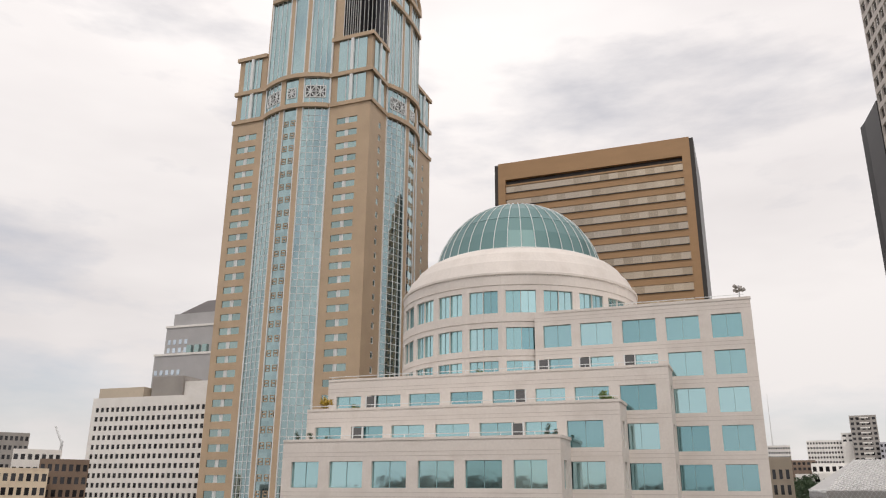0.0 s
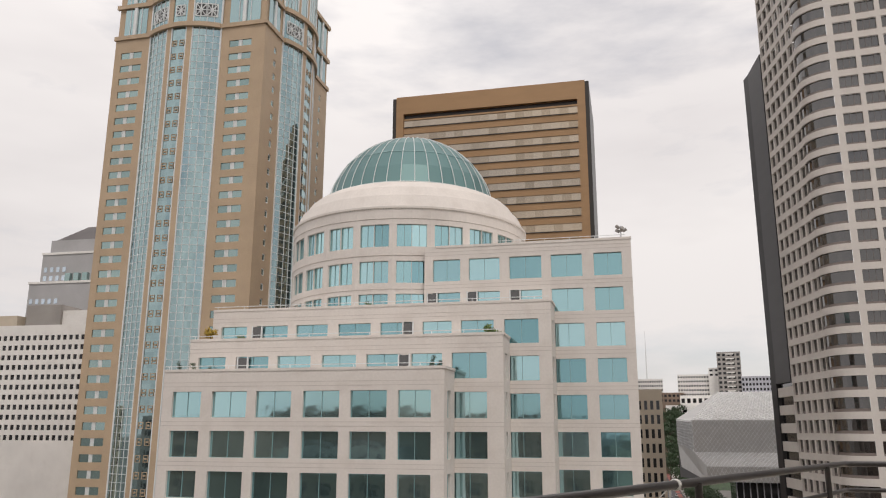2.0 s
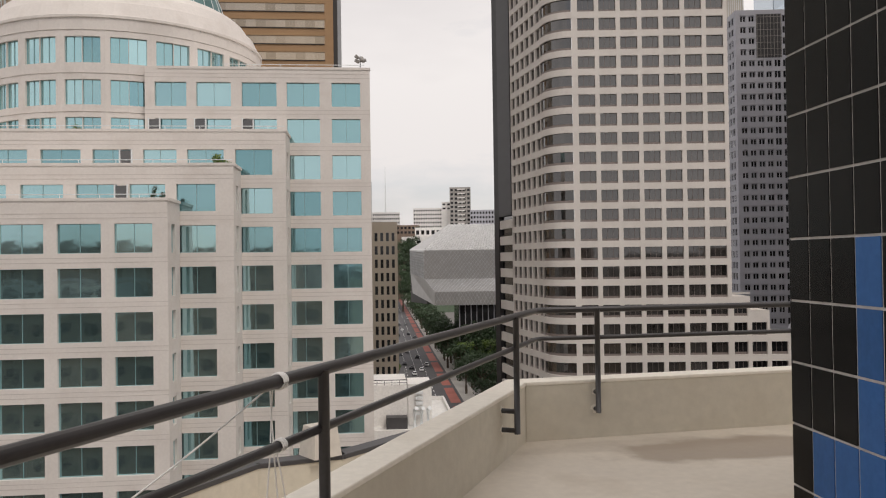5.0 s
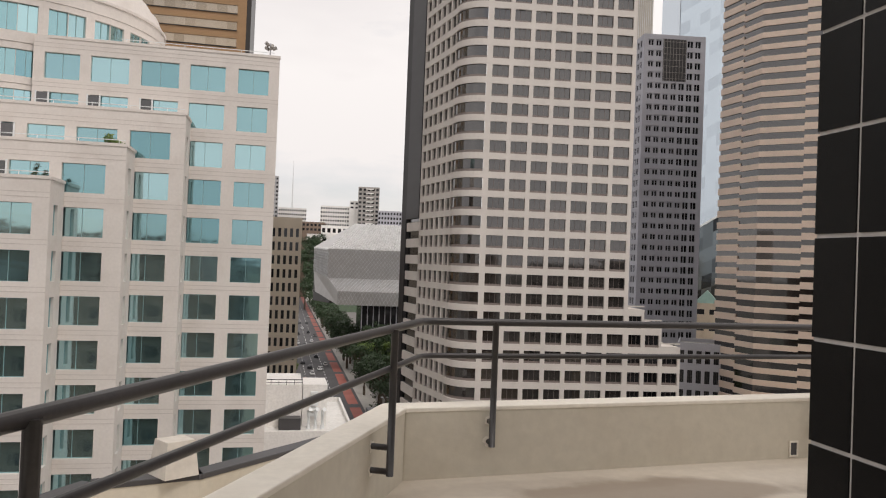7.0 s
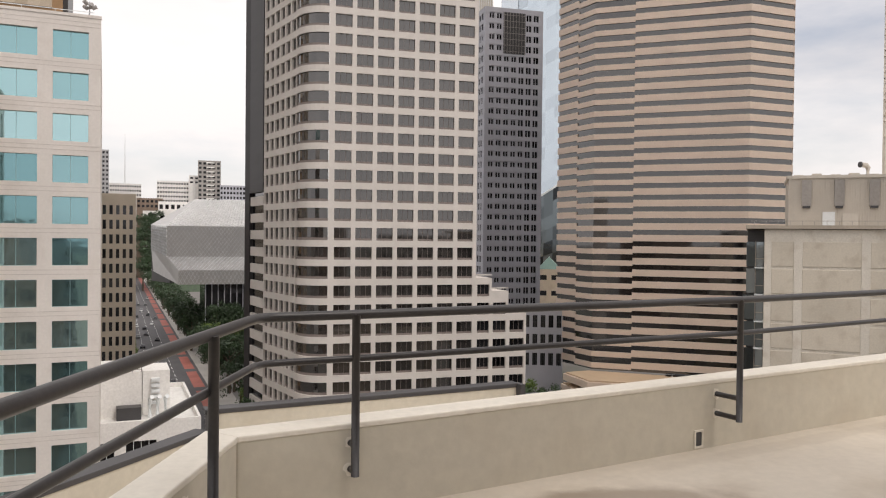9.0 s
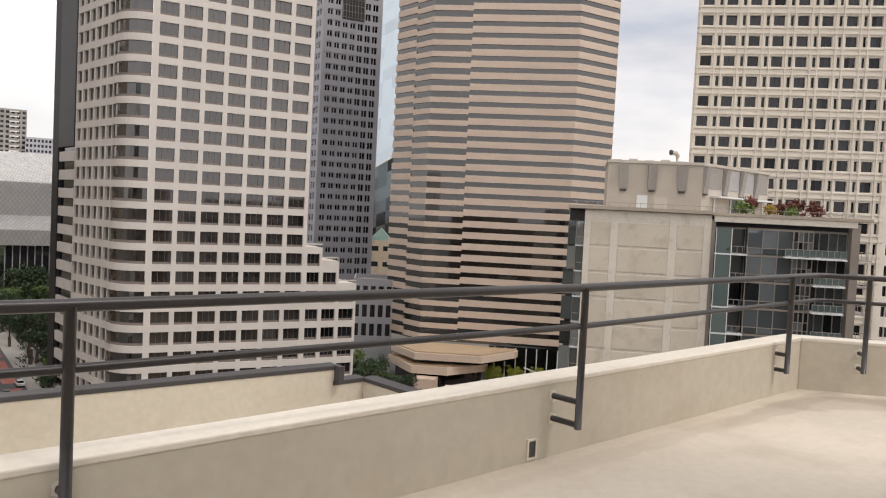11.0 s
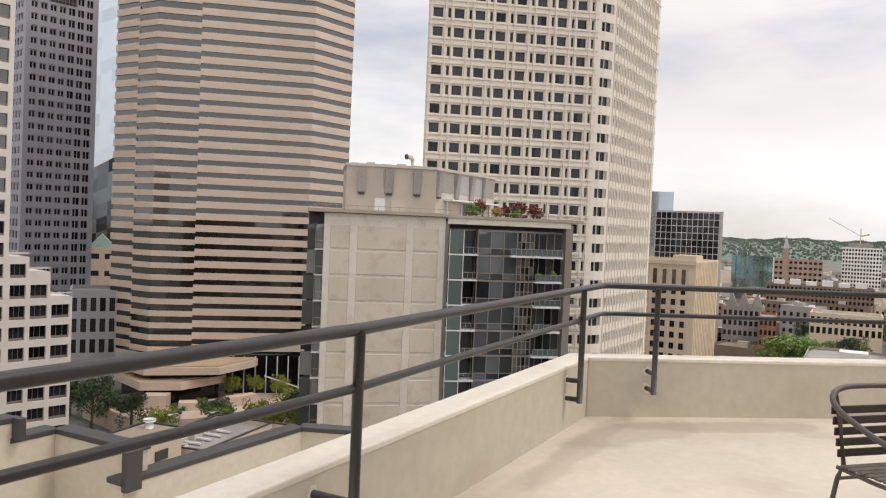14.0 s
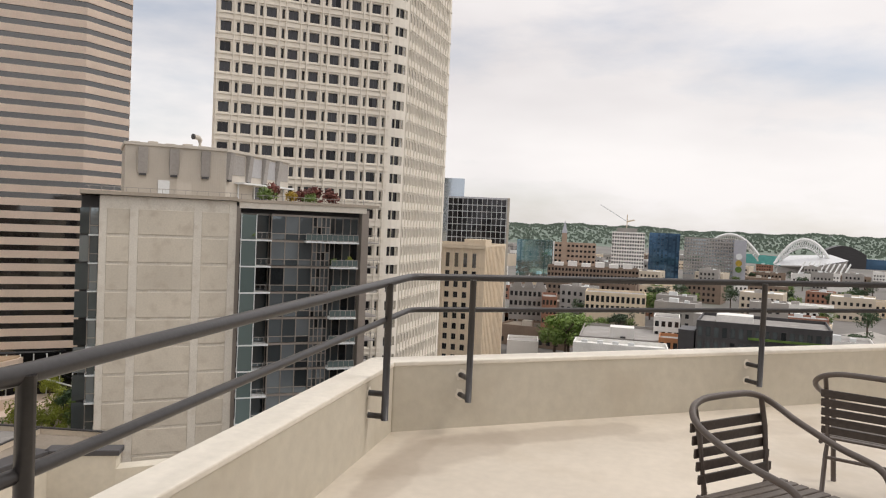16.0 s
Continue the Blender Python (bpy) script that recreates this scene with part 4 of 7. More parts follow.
BAYS = (((11.0, 0), (1, 0), 21.5), ((TTW, 10.5), (0, 1), 22.5))
for s, d, w in BAYS:
    bay(s, d, w, GROUND, 107.5, 3.2, True, PITCH, True)
    bay(s, d, w, 107.5, 117.0, 3.2, False, 9, False)
    bay(s, d, w, 117.0, 146.5, 0.9, False, 40, True)
    bay(s, d, w, 146.5, 155.0, 0.5, False, 40, False)
    lattice(s, d, w, 110.3, 114.0, 3.2, 0.05, 0.30, 2)
    lattice(s, d, w, 110.6, 113.6, 3.2, 0.44, 0.56, 1)
    lattice(s, d, w, 110.3, 114.0, 3.2, 0.70, 0.95, 2)
    # bowed cornice bands
    for z, bl, hh in ((107.0, 3.2, 1.3), (116.6, 3.2, 1.3), (146.2, 0.9, 1.2), (154.6, 0.5, 1.4)):
        dv = Vector((*d, 0))
        ov = Vector((d[1], -d[0], 0))
        sv = Vector((*s, 0))
        run = [sv + dv * (i / 12) * w + ov * (bl * (1 - (2 * i / 12 - 1) ** 2)) for i in range(13)]
        q = Mesh().prism([tuple((p + ov * 0.95)[:2]) for p in run] + [tuple((p + ov * 0.05)[:2]) for p in reversed(run)], z, z + hh)
        part("cornice", q, "granite", tt)
# shoulders: two storeys of tall glass at the corners, then the crown's arms
for x0, y0, z0, x1, y1, z1 in ((0.3, 0.3, 107.5, TTW - 0.3, TTD - 0.3, 117), (0.3, 0.3, 117, 10.0, TTD - 0.3, 129), (35.0, 0.3, 117, TTW - 0.3, TTD - 0.3, 129), (10.0, 0.4, 117, 35.5, TTD - 1, 155.8), (3.0, 10.2, 129, TTW - 0.4, 33.0, 155.8)):
    part("core", Mesh().box(x0, y0, z0, x1, y1, z1), "granite", tt)
for x0, x1 in ((0, 11.0), (32.5, TTW)):
    for z0, z1 in ((108.3, 116.6), (118.0, 128.4)):
        if z0 > 117 and x0 == 0:
            x1 = 10.0
        q = Mesh()
        for i in range(4):
            a, b = x0 + 2.2 + (x1 - x0 - 4.0) * i / 4, x0 + 2.2 + (x1 - x0 - 4.0) * (i + 1) / 4
            q.face(((a, 0.1, z0), (b, 0.1, z0), (b, 0.1, z1), (a, 0.1, z1)))
        win = part("window", q, "glass_sky", tt)
        xm = (x0 + 2.2 + x1 - 1.8) / 2
        part("mullion", Mesh().bar((xm, 0.0, z0), (xm, 0.0, z1), 0.9), "trim", win)
        for xx in (xm - 1.7, xm + 1.7):
            part("mullion", Mesh().bar((xx, 0.05, z0), (xx, 0.05, z1), 0.16), "trim", win)
for y0, y1 in ((0, 10.5), (33.0, TTD)):
    for z0, z1 in ((108.3, 116.6), (118.0, 128.4)):
        q = Mesh()
        for i in range(3):
            a, b = y0 + 1.8 + (y1 - y0 - 3.6) * i / 3, y0 + 1.8 + (y1 - y0 - 3.6) * (i + 1) / 3
            q.face(((TTW - 0.1, a, z0), (TTW - 0.1, b, z0), (TTW - 0.1, b, z1), (TTW - 0.1, a, z1)))
        win = part("window", q, "glass_sky", tt)
        ym = (y0 + y1) / 2
        part("mullion", Mesh().bar((TTW, ym, z0), (TTW, ym, z1), 0.7), "trim", win)
for z in (107.1, 116.7, 128.4):
    for x0, x1 in ((-0.4, 11.2), (32.3, TTW + 0.4)):
        part("cornice", Mesh().box(x0, -0.45, z, x1 if z < 128 or x0 > 0 else 10.0, 0.4, z + 1.2), "granite", tt)
    for y0, y1 in ((-0.4, 10.7), (32.8, TTD + 0.4)):
        part("cornice", Mesh().box(TTW - 0.4, y0, z, TTW + 0.45, y1, z + 1.2), "granite", tt)
# crown: notched glass walls behind the arms, arched ends
for i in range(7):
    a, b = 0.3 + 1.35 * i, 0.3 + 1.35 * (i + 1) - 0.15
    q = Mesh()
    q.face(((35.6, a, 129), (35.6, b, 129), (35.6, b, 154), (35.6, a, 154)))
    part("notch_glass", q, "glass_dark", tt)
    q = Mesh()
    q.face(((35.8 + 1.35 * i, 10.1, 129), (35.8 + 1.35 * i + 1.2, 10.1, 129), (35.8 + 1.35 * i + 1.2, 10.1, 154), (35.8 + 1.35 * i, 10.1, 154)))
    part("notch_glass", q, "glass_dark", tt)
for i in range(8):
    part("notch_mullion", Mesh().bar((35.66, 0.3 + 1.35 * i, 129), (35.66, 0.3 + 1.35 * i, 154), 0.14), "trim", tt)
    part("notch_mullion", Mesh().bar((35.7 + 1.35 * i, 10.0, 129), (35.7 + 1.35 * i, 10.0, 154), 0.14), "trim", tt)
for s, d, w in (((10.2, 0.0), (1, 0), 25.2), ((TTW, 10.2), (0, 1), 23.0)):
    dv, ov = Vector((*d, 0)), Vector((d[1], -d[0], 0))
    o = Vector((*s, 0))
    ang = [math.pi * i / 20 for i in range(21)]
    rad_z = 8.2
    end = [o + dv * (w / 2 - w / 2 * math.cos(a)) + Vector((0, 0, 155.8 + rad_z * math.sin(a))) for a in ang]
    q = Mesh()
    for a, b in zip(end, end[1:]):
        q.face((a, b, b - ov * 20, a - ov * 20))
    part("barrel_roof", q, "metal_panel", tt)
    q = Mesh()
    q.face([p - ov * 0.6 for p in end])
    gable = part("gable", q, "granite", tt)
    part("gable_arch", Mesh().tube([p + ov * 0.1 for p in end], 0.75, 8), "granite", tt)
    part("gable_arch", Mesh().tube([o + dv * (w / 2 - w * 0.42 * math.cos(a)) + ov * 0.0 + Vector((0, 0, 155.8 + rad_z * 0.82 * math.sin(a))) for a in ang], 0.35, 6), "trim", tt)
    mid = o + dv * (w / 2) + Vector((0, 0, 157.2))
    q = Mesh()
    for a, b in (((-2, 0), (2, 0)), ((-2, 4), (2, 4)), ((-2, 0), (-2, 4)), ((2, 0), (2, 4)), ((-2, 0), (2, 4)), ((-2, 4), (2, 0))):
        q.bar(mid + dv * a[0] + Vector((0, 0, a[1])) + ov * 0.1, mid + dv * b[0] + Vector((0, 0, b[1])) + ov * 0.1, 0.35)
    part("lattice", q, "trim", gable)
part("penthouse", Mesh().box(20, 12, 155, 40, 32, 165), "granite", tt)
part("beacon", Mesh().bar((30, 10, 163), (30, 10, 169), 1.2).bar((28.8, 10, 166), (31.2, 10, 166), 0.6), "trim", tt)

# ---- bronze office slab behind the dome ----
bz = thing("bronze_building", "brown bronze-clad office slab with ribbon windows", "building", -65.7, 199.5, 0, 0.5)
BW, BT = 54.6, 96.6
q = Mesh()
q.box(0, 0, 91.2, BW, 30, BT).box(0, 0, GROUND, 2.2, 30, 91.2).box(BW - 2.2, 0, GROUND, BW, 30, 91.2)
part("frame", q, "bronze", bz)
# side walls and the slot below the top band coloured near-black
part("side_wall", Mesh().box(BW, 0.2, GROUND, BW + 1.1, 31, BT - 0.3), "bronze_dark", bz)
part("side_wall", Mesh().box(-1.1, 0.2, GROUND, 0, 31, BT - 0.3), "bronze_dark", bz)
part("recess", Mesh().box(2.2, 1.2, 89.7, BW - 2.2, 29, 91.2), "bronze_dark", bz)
for k in range(32):
    z = 89.2 - 4.2 * k
    part("spandrel", Mesh().box(2.2, 0.25, z - 4.2, BW - 2.2, 28, z - 2.15), "bronze", bz)
    # fin coloured near-black to draw the line of shade along the sill
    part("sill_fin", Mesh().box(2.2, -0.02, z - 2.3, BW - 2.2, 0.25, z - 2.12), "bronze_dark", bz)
    q = Mesh()
    for i in range(20):
        a = 2.2 + (BW - 4.4) * i / 20
        q.face(((a, 0.5, z - 2.15), (a + (BW - 4.4) / 20, 0.5, z - 2.15), (a + (BW - 4.4) / 20, 0.5, z), (a, 0.5, z)))
    part("ribbon_window", q, "glass_bronze", bz)
part("spandrel", Mesh().box(2.2, 0.25, 89.2, BW - 2.2, 28, 89.7), "bronze", bz)

def inset(poly, k):
    out = []
    n = len(poly)
    for i in range(n):
        p, a, b = (Vector(poly[j % n]) for j in (i, i - 1, i + 1))
        u, v = (p - a).normalized(), (b - p).normalized()
        m_ = (Vector((-u.y, u.x)) + Vector((-v.y, v.x))).normalized()
        out.append(tuple(p + m_ * (k / max(0.35, m_.dot(Vector((-u.y, u.x)))))))
    return out



# ---- pale gridded tower with rounded corners and a black slab behind ----
ct = thing("gridded_tower", "pale concrete office tower with a rounded corner and grey windows", "building", 32.2, 146.9, 0, -6)
CR, CW, CP = 5.6, 35.85, 3.74
c_rows = [(round(42.06 - CP * k, 3), round(44.53 - CP * k, 3)) for k in range(-17, 24)]
C_TOP = 111.0
q = Mesh()
c_holes = walls_with_holes(q, (CR, 0), (1, 0), CW - CR, GROUND, C_TOP, spans(1.15, 4.17, 3.3, 7), c_rows, 0.40)
SIDE_L = 26.5
SX, SY = -4.9, 22.7
c_side = walls_with_holes(q, (SX, SY), (-SX, CR - SY), math.hypot(SX, SY - CR), GROUND, C_TOP, spans(0.4, 2.95, 2.3, 6), c_rows, 0.45)
q.face(((CW, 0, GROUND), (CW, 34, GROUND), (CW, 34, C_TOP), (CW, 0, C_TOP)))
q.face(((SX, SY, C_TOP), (0, CR, C_TOP), (CR, 0, C_TOP), (CW, 0, C_TOP), (CW, 34, C_TOP)))
part("wall", q, "white_frame", ct)
glaze(ct, c_holes, ("glass_brown", "brown_bar"), bars=3, sill=0.42, bar=0.05, cap=240)
glaze(ct, c_side, ("glass_brown", "brown_bar"), bars=2, sill=0.5, bar=0.06, cap=120, name="side_window")
pts = arc(CR, CR, CR, 180, 270, 10)
inn = arc(CR, CR, CR - 0.35, 180, 270, 10)
for k, (z0, z1) in enumerate(c_rows):
    q = Mesh()
    top = z0 + CP
    for a, b, c, d in zip(pts, pts[1:], inn, inn[1:]):
        q.face(((*a, z1), (*b, z1), (*b, top), (*a, top)))
        q.face(((*a, top), (*b, top), (*d, top), (*c, top)))
        q.face(((*c, z1), (*d, z1), (*b, z1), (*a, z1)))
    part("corner_band", q, "white_frame", ct)
    q = Mesh()
    for c, d in zip(inn, inn[1:]):
        q.face(((*c, z0 + 0.5), (*d, z0 + 0.5), (*d, z1), (*c, z1)), 0)
        q.face(((*c, z0), (*d, z0), (*d, z0 + 0.5), (*c, z0 + 0.5)), 1)
    part("corner_window", q, ("glass_brown", "brown_bar"), ct)
REAR = [(-5.1, 23.2), (4, 24), (4, 37), (-7.3, 33.5)]
part("black_slab", Mesh().prism(REAR, 11.3, 84.8), "black_clad", ct, "black ribbed slab rising behind")
for k in range(15):
    z = GROUND + 2.0 + CP * k
    part("rear_band", Mesh().prism(inset(REAR, 0.2), z, z + 2.0), "white_frame", ct)
part("rear_glass", Mesh().prism(inset(REAR, 0.7), GROUND, 11.25), "glass_dark", ct)
part("black_edge", Mesh().prism([(-7.3, 33.6), (0, 36), (0, 38), (-8.2, 36.4)], GROUND, 84.8), "black_clad", ct)
# stepped annex of open frames
for x0, x1, top in ((CW, 39.3, -6.5), (39.3, 43.0, -9.2), (43.0, 47.0, -13.8)):
    q = Mesh()
    hs = walls_with_holes(q, (x0, 0), (1, 0), x1 - x0, GROUND, top, [(0.3, round(x1 - x0 - 0.5, 3))], [r for r in c_rows if r[1] < top], 0.5)
    q.face(((x1, 0, GROUND), (x1, 30, GROUND), (x1, 30, top), (x1, 0, top)))
    q.box(x0, 0.6, top - 0.5, x1 - 0.2, 30, top - 0.01)
    part("annex_wall", q, "white_frame", ct)
    glaze(ct, hs, ("glass_dark", "brown_bar"), bars=3, sill=0.5, bar=0.06)
    part("annex_rail", Mesh().box(x0, 0.1, top + 0.5, x1, 0.25, top + 0.75), "white_frame", ct)

# ---- grey gridded tower behind ----
et = thing("grey_tower", "grey office tower with closely set paired windows", "building", 118.0, 243.0, 0, -7)
EW = 21.6
q = Mesh()
e_rows = [(round(80.2 - 3.68 * k - 2.2, 3), round(80.2 - 3.68 * k, 3)) for k in range(34)]
e_cols = spans(1.5, 2.75, 1.9, 7)
e_holes = walls_with_holes(q, (0, 0), (1, 0), EW, GROUND, 82, e_cols, e_rows, 0.3, skip={(c[0], r[0]) for c in e_cols[2:5] for r in e_rows[:4]})
e_holes += walls_with_holes(q, (0, 16), (0, -1), 16, GROUND, 82, spans(1.0, 2.75, 1.9, 5), e_rows, 0.3)
q.face(((EW, 0, GROUND), (EW, 30, GROUND), (EW, 30, 82), (EW, 0, 82)))
q.face(((0, 0, 82), (EW, 0, 82), (EW, 30, 82), (0, 30, 82)))
part("wall", q, "grey_frame", et)
glaze(et, e_holes, ("glass_dark", "grey_frame"), bars=2, bar=0.3, cap=150)
grille = part("plant_grille", Mesh().box(6.7, -0.05, 66.2, 14.9, 0.3, 80.6), "dark_frame", et)
for i in range(8):
    part("grille_bar", Mesh().box(6.9 + i * 1.1, -0.2, 66.2, 7.0 + i * 1.1, -0.05, 80.6), "grey_stone", grille)
for i in range(7):
    part("grille_rail", Mesh().box(6.7, -0.16, 67 + i * 2.1, 14.9, -0.05, 67.1 + i * 2.1), "grey_stone", grille)
ph = part("penthouse", Mesh().box(1.0, 12, 82, 7.0, 24, 99), "metal_panel", et)
for i in range(9):
    part("fin", Mesh().box(1.0 + i * 0.7, 11.8, 82, 1.12 + i * 0.7, 12, 99), "trim", ph)
part("side_strip", Mesh().box(EW, 4, GROUND, EW + 1.4, 24, 74), "grey_frame", et)

ft = thing("glass_tower", "tall pale glass tower with a folded lower skin", "building", 190.0, 352.0, 0, -10)
q = Mesh()
for i in range(14):
    for j in range(30):
        a, b = 5 * i, 5 * i + 5
        f0 = lambda x: 16 + x * 0.62  # noqa: E731
        z0, z1 = f0(a) + j * 6, f0(a) + j * 6 + 6
        q.face(((a, 0, f0(a) + j * 6), (b, 0, f0(b) + j * 6), (b, 0, f0(b) + j * 6 + 6), (a, 0, f0(a) + j * 6 + 6)))
part("upper_skin", q, "glass_pale", ft)
q = Mesh()
for i in range(14):
    a, b = 5 * i, 5 * i + 5
    for j in range(11):
        za, zb = (GROUND + (16 + x * 0.62 - GROUND) * j / 11 for x in (a, b))
        zc_, zd = (GROUND + (16 + x * 0.62 - GROUND) * (j + 1) / 11 for x in (a, b))
        q.face(((a, 0.4, za), (b, 0.4, zb), (b, 0.4, zd), (a, 0.4, zc_)))
part("lower_skin", q, "glass_condo", ft)
for i in range(0, 14):
    part("seam", Mesh().bar((5 * i, -0.1, 16 + 5 * i * 0.62), (5 * i + 5, -0.1, 16 + (5 * i + 5) * 0.62), 0.9), "trim", ft)
part("crossing_seam", Mesh().bar((3, 0.2, 17), (24, 0.2, GROUND), 0.7), "trim", ft)
part("back", Mesh().box(0, 0.8, GROUND, 70, 30, 190), "glass_pale", ft)

# ---- banded tower with angled faces ----
dt = thing("banded_tower", "angular tower of pink granite bands and dark ribbon glass", "building", 114.2, 170.4, 0, 0)
D_POLY = [(0, 0), (27.4, -25.6), (41.0, -26.2), (56, -12), (56, 30), (16, 30), (-1.4, 15.5)]
DP = 2.954


q = Mesh()
core_p = inset(D_POLY, 0.3)
n = len(core_p)
zz = -32.0
while zz < 122:
    for i in range(n):
        a, b = Vector(core_p[i]), Vector(core_p[(i + 1) % n])
        cuts = max(1, int((b - a).length / 3.5))
        for c in range(cuts):
            p, r = a.lerp(b, c / cuts), a.lerp(b, (c + 1) / cuts)
            q.face(((p.x, p.y, zz), (r.x, r.y, zz), (r.x, r.y, zz + DP), (p.x, p.y, zz + DP)))
    zz += DP
tagged(part("ribbon_glass", q, "glass_grey", dt), kind="stuff")
split = Vector(D_POLY[0]).lerp(Vector(D_POLY[1]), 0.27)
lsplit = Vector(D_POLY[6]).lerp(Vector(D_POLY[0]), 0.55)
runs = [([tuple(split), D_POLY[1], D_POLY[2], D_POLY[3]], 0.0, 1.68), ([tuple(lsplit), D_POLY[0], tuple(split)], -0.38, 1.35), ([D_POLY[5], D_POLY[6], tuple(lsplit)], 0.08, 1.68)]
for k in range(52):
    z = -31.22 + DP * k
    for line, dz, hh in runs:
        o = offset_line(line, 0.5)
        q = Mesh()
        for i in range(len(line) - 1):
            q.prism([line[i], line[i + 1], o[i + 1], o[i]], z + dz, z + dz + hh)
        part("granite_band", q, "stripe", dt)
q = Mesh().prism(inset(D_POLY, 1.0), 118, 121)
part("roof", q, "roof_grey", dt)
# podium of receding granite ledges above a glazed hall
POD = [(-35.9, 1.9, ((-9.8, -11.8), (-3.2, -17.8), (9.8, -17.4), (13, -12), (0, 1.5), (-7, 3.4))), (-32.8, 1.7, ((-8.9, -11.8), (3.9, -22.3), (16.3, -19.9), (20, -17.8), (0, 1), (-7.8, 1)))]
for top, high, poly in POD:
    part("podium_band", Mesh().prism(list(poly), top - high, top), "stripe", dt)
    part("podium_parapet_line", Mesh().prism(inset(list(poly), 0.5), top, top + 0.35), "granite", dt)
part("podium_glass", Mesh().prism(inset(list(POD[0][2]), 1.5), GROUND, -37.8), "glass_dark", dt)
part("podium_glass", Mesh().prism(inset(list(POD[1][2]), 2.5), -35.5, -34.5), "glass_dark", dt)
part("hall_glass", Mesh().prism([(13, -13.5), (28, -27), (40, -27), (30, -18)], GROUND, -32.0), "glass_dark", dt)
for k in range(7):
    part("hall_mullion", Mesh().box(14 + 2 * k, -14.8 - 1.8 * k, GROUND, 14.2 + 2 * k, -14.6 - 1.8 * k, -32.2), "trim", dt)
# raised plaza with brown planter walls
part("plaza_base", Mesh().prism([(-17, -20), (-8, -29), (28, -36), (40, -28), (28, -24), (0, 1), (-14, 4)], GROUND, -41.5), "stripe", dt)
for pts_, z in (([(-11, -15), (-7.5, -18.5), (-4.5, -16), (-8, -12)], -38.3), ([(-6, -21), (2, -26.5), (4, -24), (-4, -18.5)], -39.8), ([(3, -26.4), (11, -27.5), (11.4, -25), (4, -24)], -39.2)):
    part("planter_wall", Mesh().prism(pts_, -41.5, z), "stripe", dt)
part("stair_rail", Mesh().bar((16, -24, -36), (26, -31, -40.5), 0.3), "trim", dt)
hw = part("hedge_wall", Mesh().prism([(-13.2, 3), (-9.8, -16), (-7.8, -15.4), (-10.8, 3)], -46, -40.2), "stripe", dt)
part("hedge_top", Mesh().prism([(-13.1, 2.9), (-9.7, -15.9), (-7.9, -15.5), (-10.9, 2.9)], -40.2, -39.7), "grass", hw)

# ---- condominium: concrete gable wall and glass balconies ----
kd = thing("condominium", "concrete and glass apartment block with a planted roof", "building", 76.7, 75.4, 0, -45)
K_TOP, KP, K_SLAB = 3.1, 3.47, 1.6
K0, KC, KW = -0.35, 16.05, 34.2
wall_k = part("gable_wall", Mesh().box(K0, 0.12, GROUND, KC, 26, K_TOP - 0.02), "concrete_light", kd)
pil = ((K0, 0.5), (3.1, 4.1), (10.7, 11.7), (15.1, KC))
for a, b in pil:
    part("pilaster", Mesh().box(a, -0.01, GROUND, b, 0.12, K_TOP - 0.5), "concrete_light", wall_k)
for k in range(14):
    z1 = K_SLAB - 0.1 - KP * k
    for (a, b), (c, d) in zip(pil, pil[1:]):
        smooth_by_angle(part("panel", Mesh().box(b + 0.01, 0.01, z1 - KP + 0.36, c - 0.01, 0.119, z1), "concrete", wall_k), 0.03, 1)
part("roof_slab", Mesh().box(-2.6, -0.5, K_TOP + 0.05, KC, 36, K_TOP + 0.5), "roof_edge", kd)
part("roof_slab", Mesh().box(KC, -0.35, K_TOP - 0.05, KW + 1.4, 26, K_TOP + 0.35), "roof_edge", kd)
part("fascia", Mesh().box(KC + 0.3, -0.2, K_TOP - 0.85, KW - 0.4, 0.3, K_TOP - 0.06), "concrete_light", kd)
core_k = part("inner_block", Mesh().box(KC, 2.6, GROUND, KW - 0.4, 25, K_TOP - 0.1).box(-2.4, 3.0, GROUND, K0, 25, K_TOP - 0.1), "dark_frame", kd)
part("edge_column", Mesh().box(KC, -0.1, GROUND, KC + 0.5, 0.8, K_TOP - 0.6), "brown_frame", kd)
part("edge_column", Mesh().box(KW - 1.0, -0.15, GROUND, KW, 1.2, K_TOP - 0.4), "brown_frame", kd)
rk = random.Random(11)


def rail_run(bal, x0, x1, y, z0):
    """Balustrade of a balcony: handrail, foot rail and thin bars."""
    part("handrail", Mesh().bar((x0, y, z0 + 1.05), (x1, y, z0 + 1.05), 0.07), "grey_stone", bal)
    part("foot_rail", Mesh().bar((x0, y, z0 + 0.2), (x1, y, z0 + 0.2), 0.05), "grey_stone", bal)
    n_ = max(2, round((x1 - x0) / 0.75))
    for i in range(n_ + 1):
        xx = x0 + (x1 - x0) * i / n_
        part("baluster", Mesh().bar((xx, y, z0 + 0.06), (xx, y, z0 + 1.05), 0.05), "grey_stone", bal)


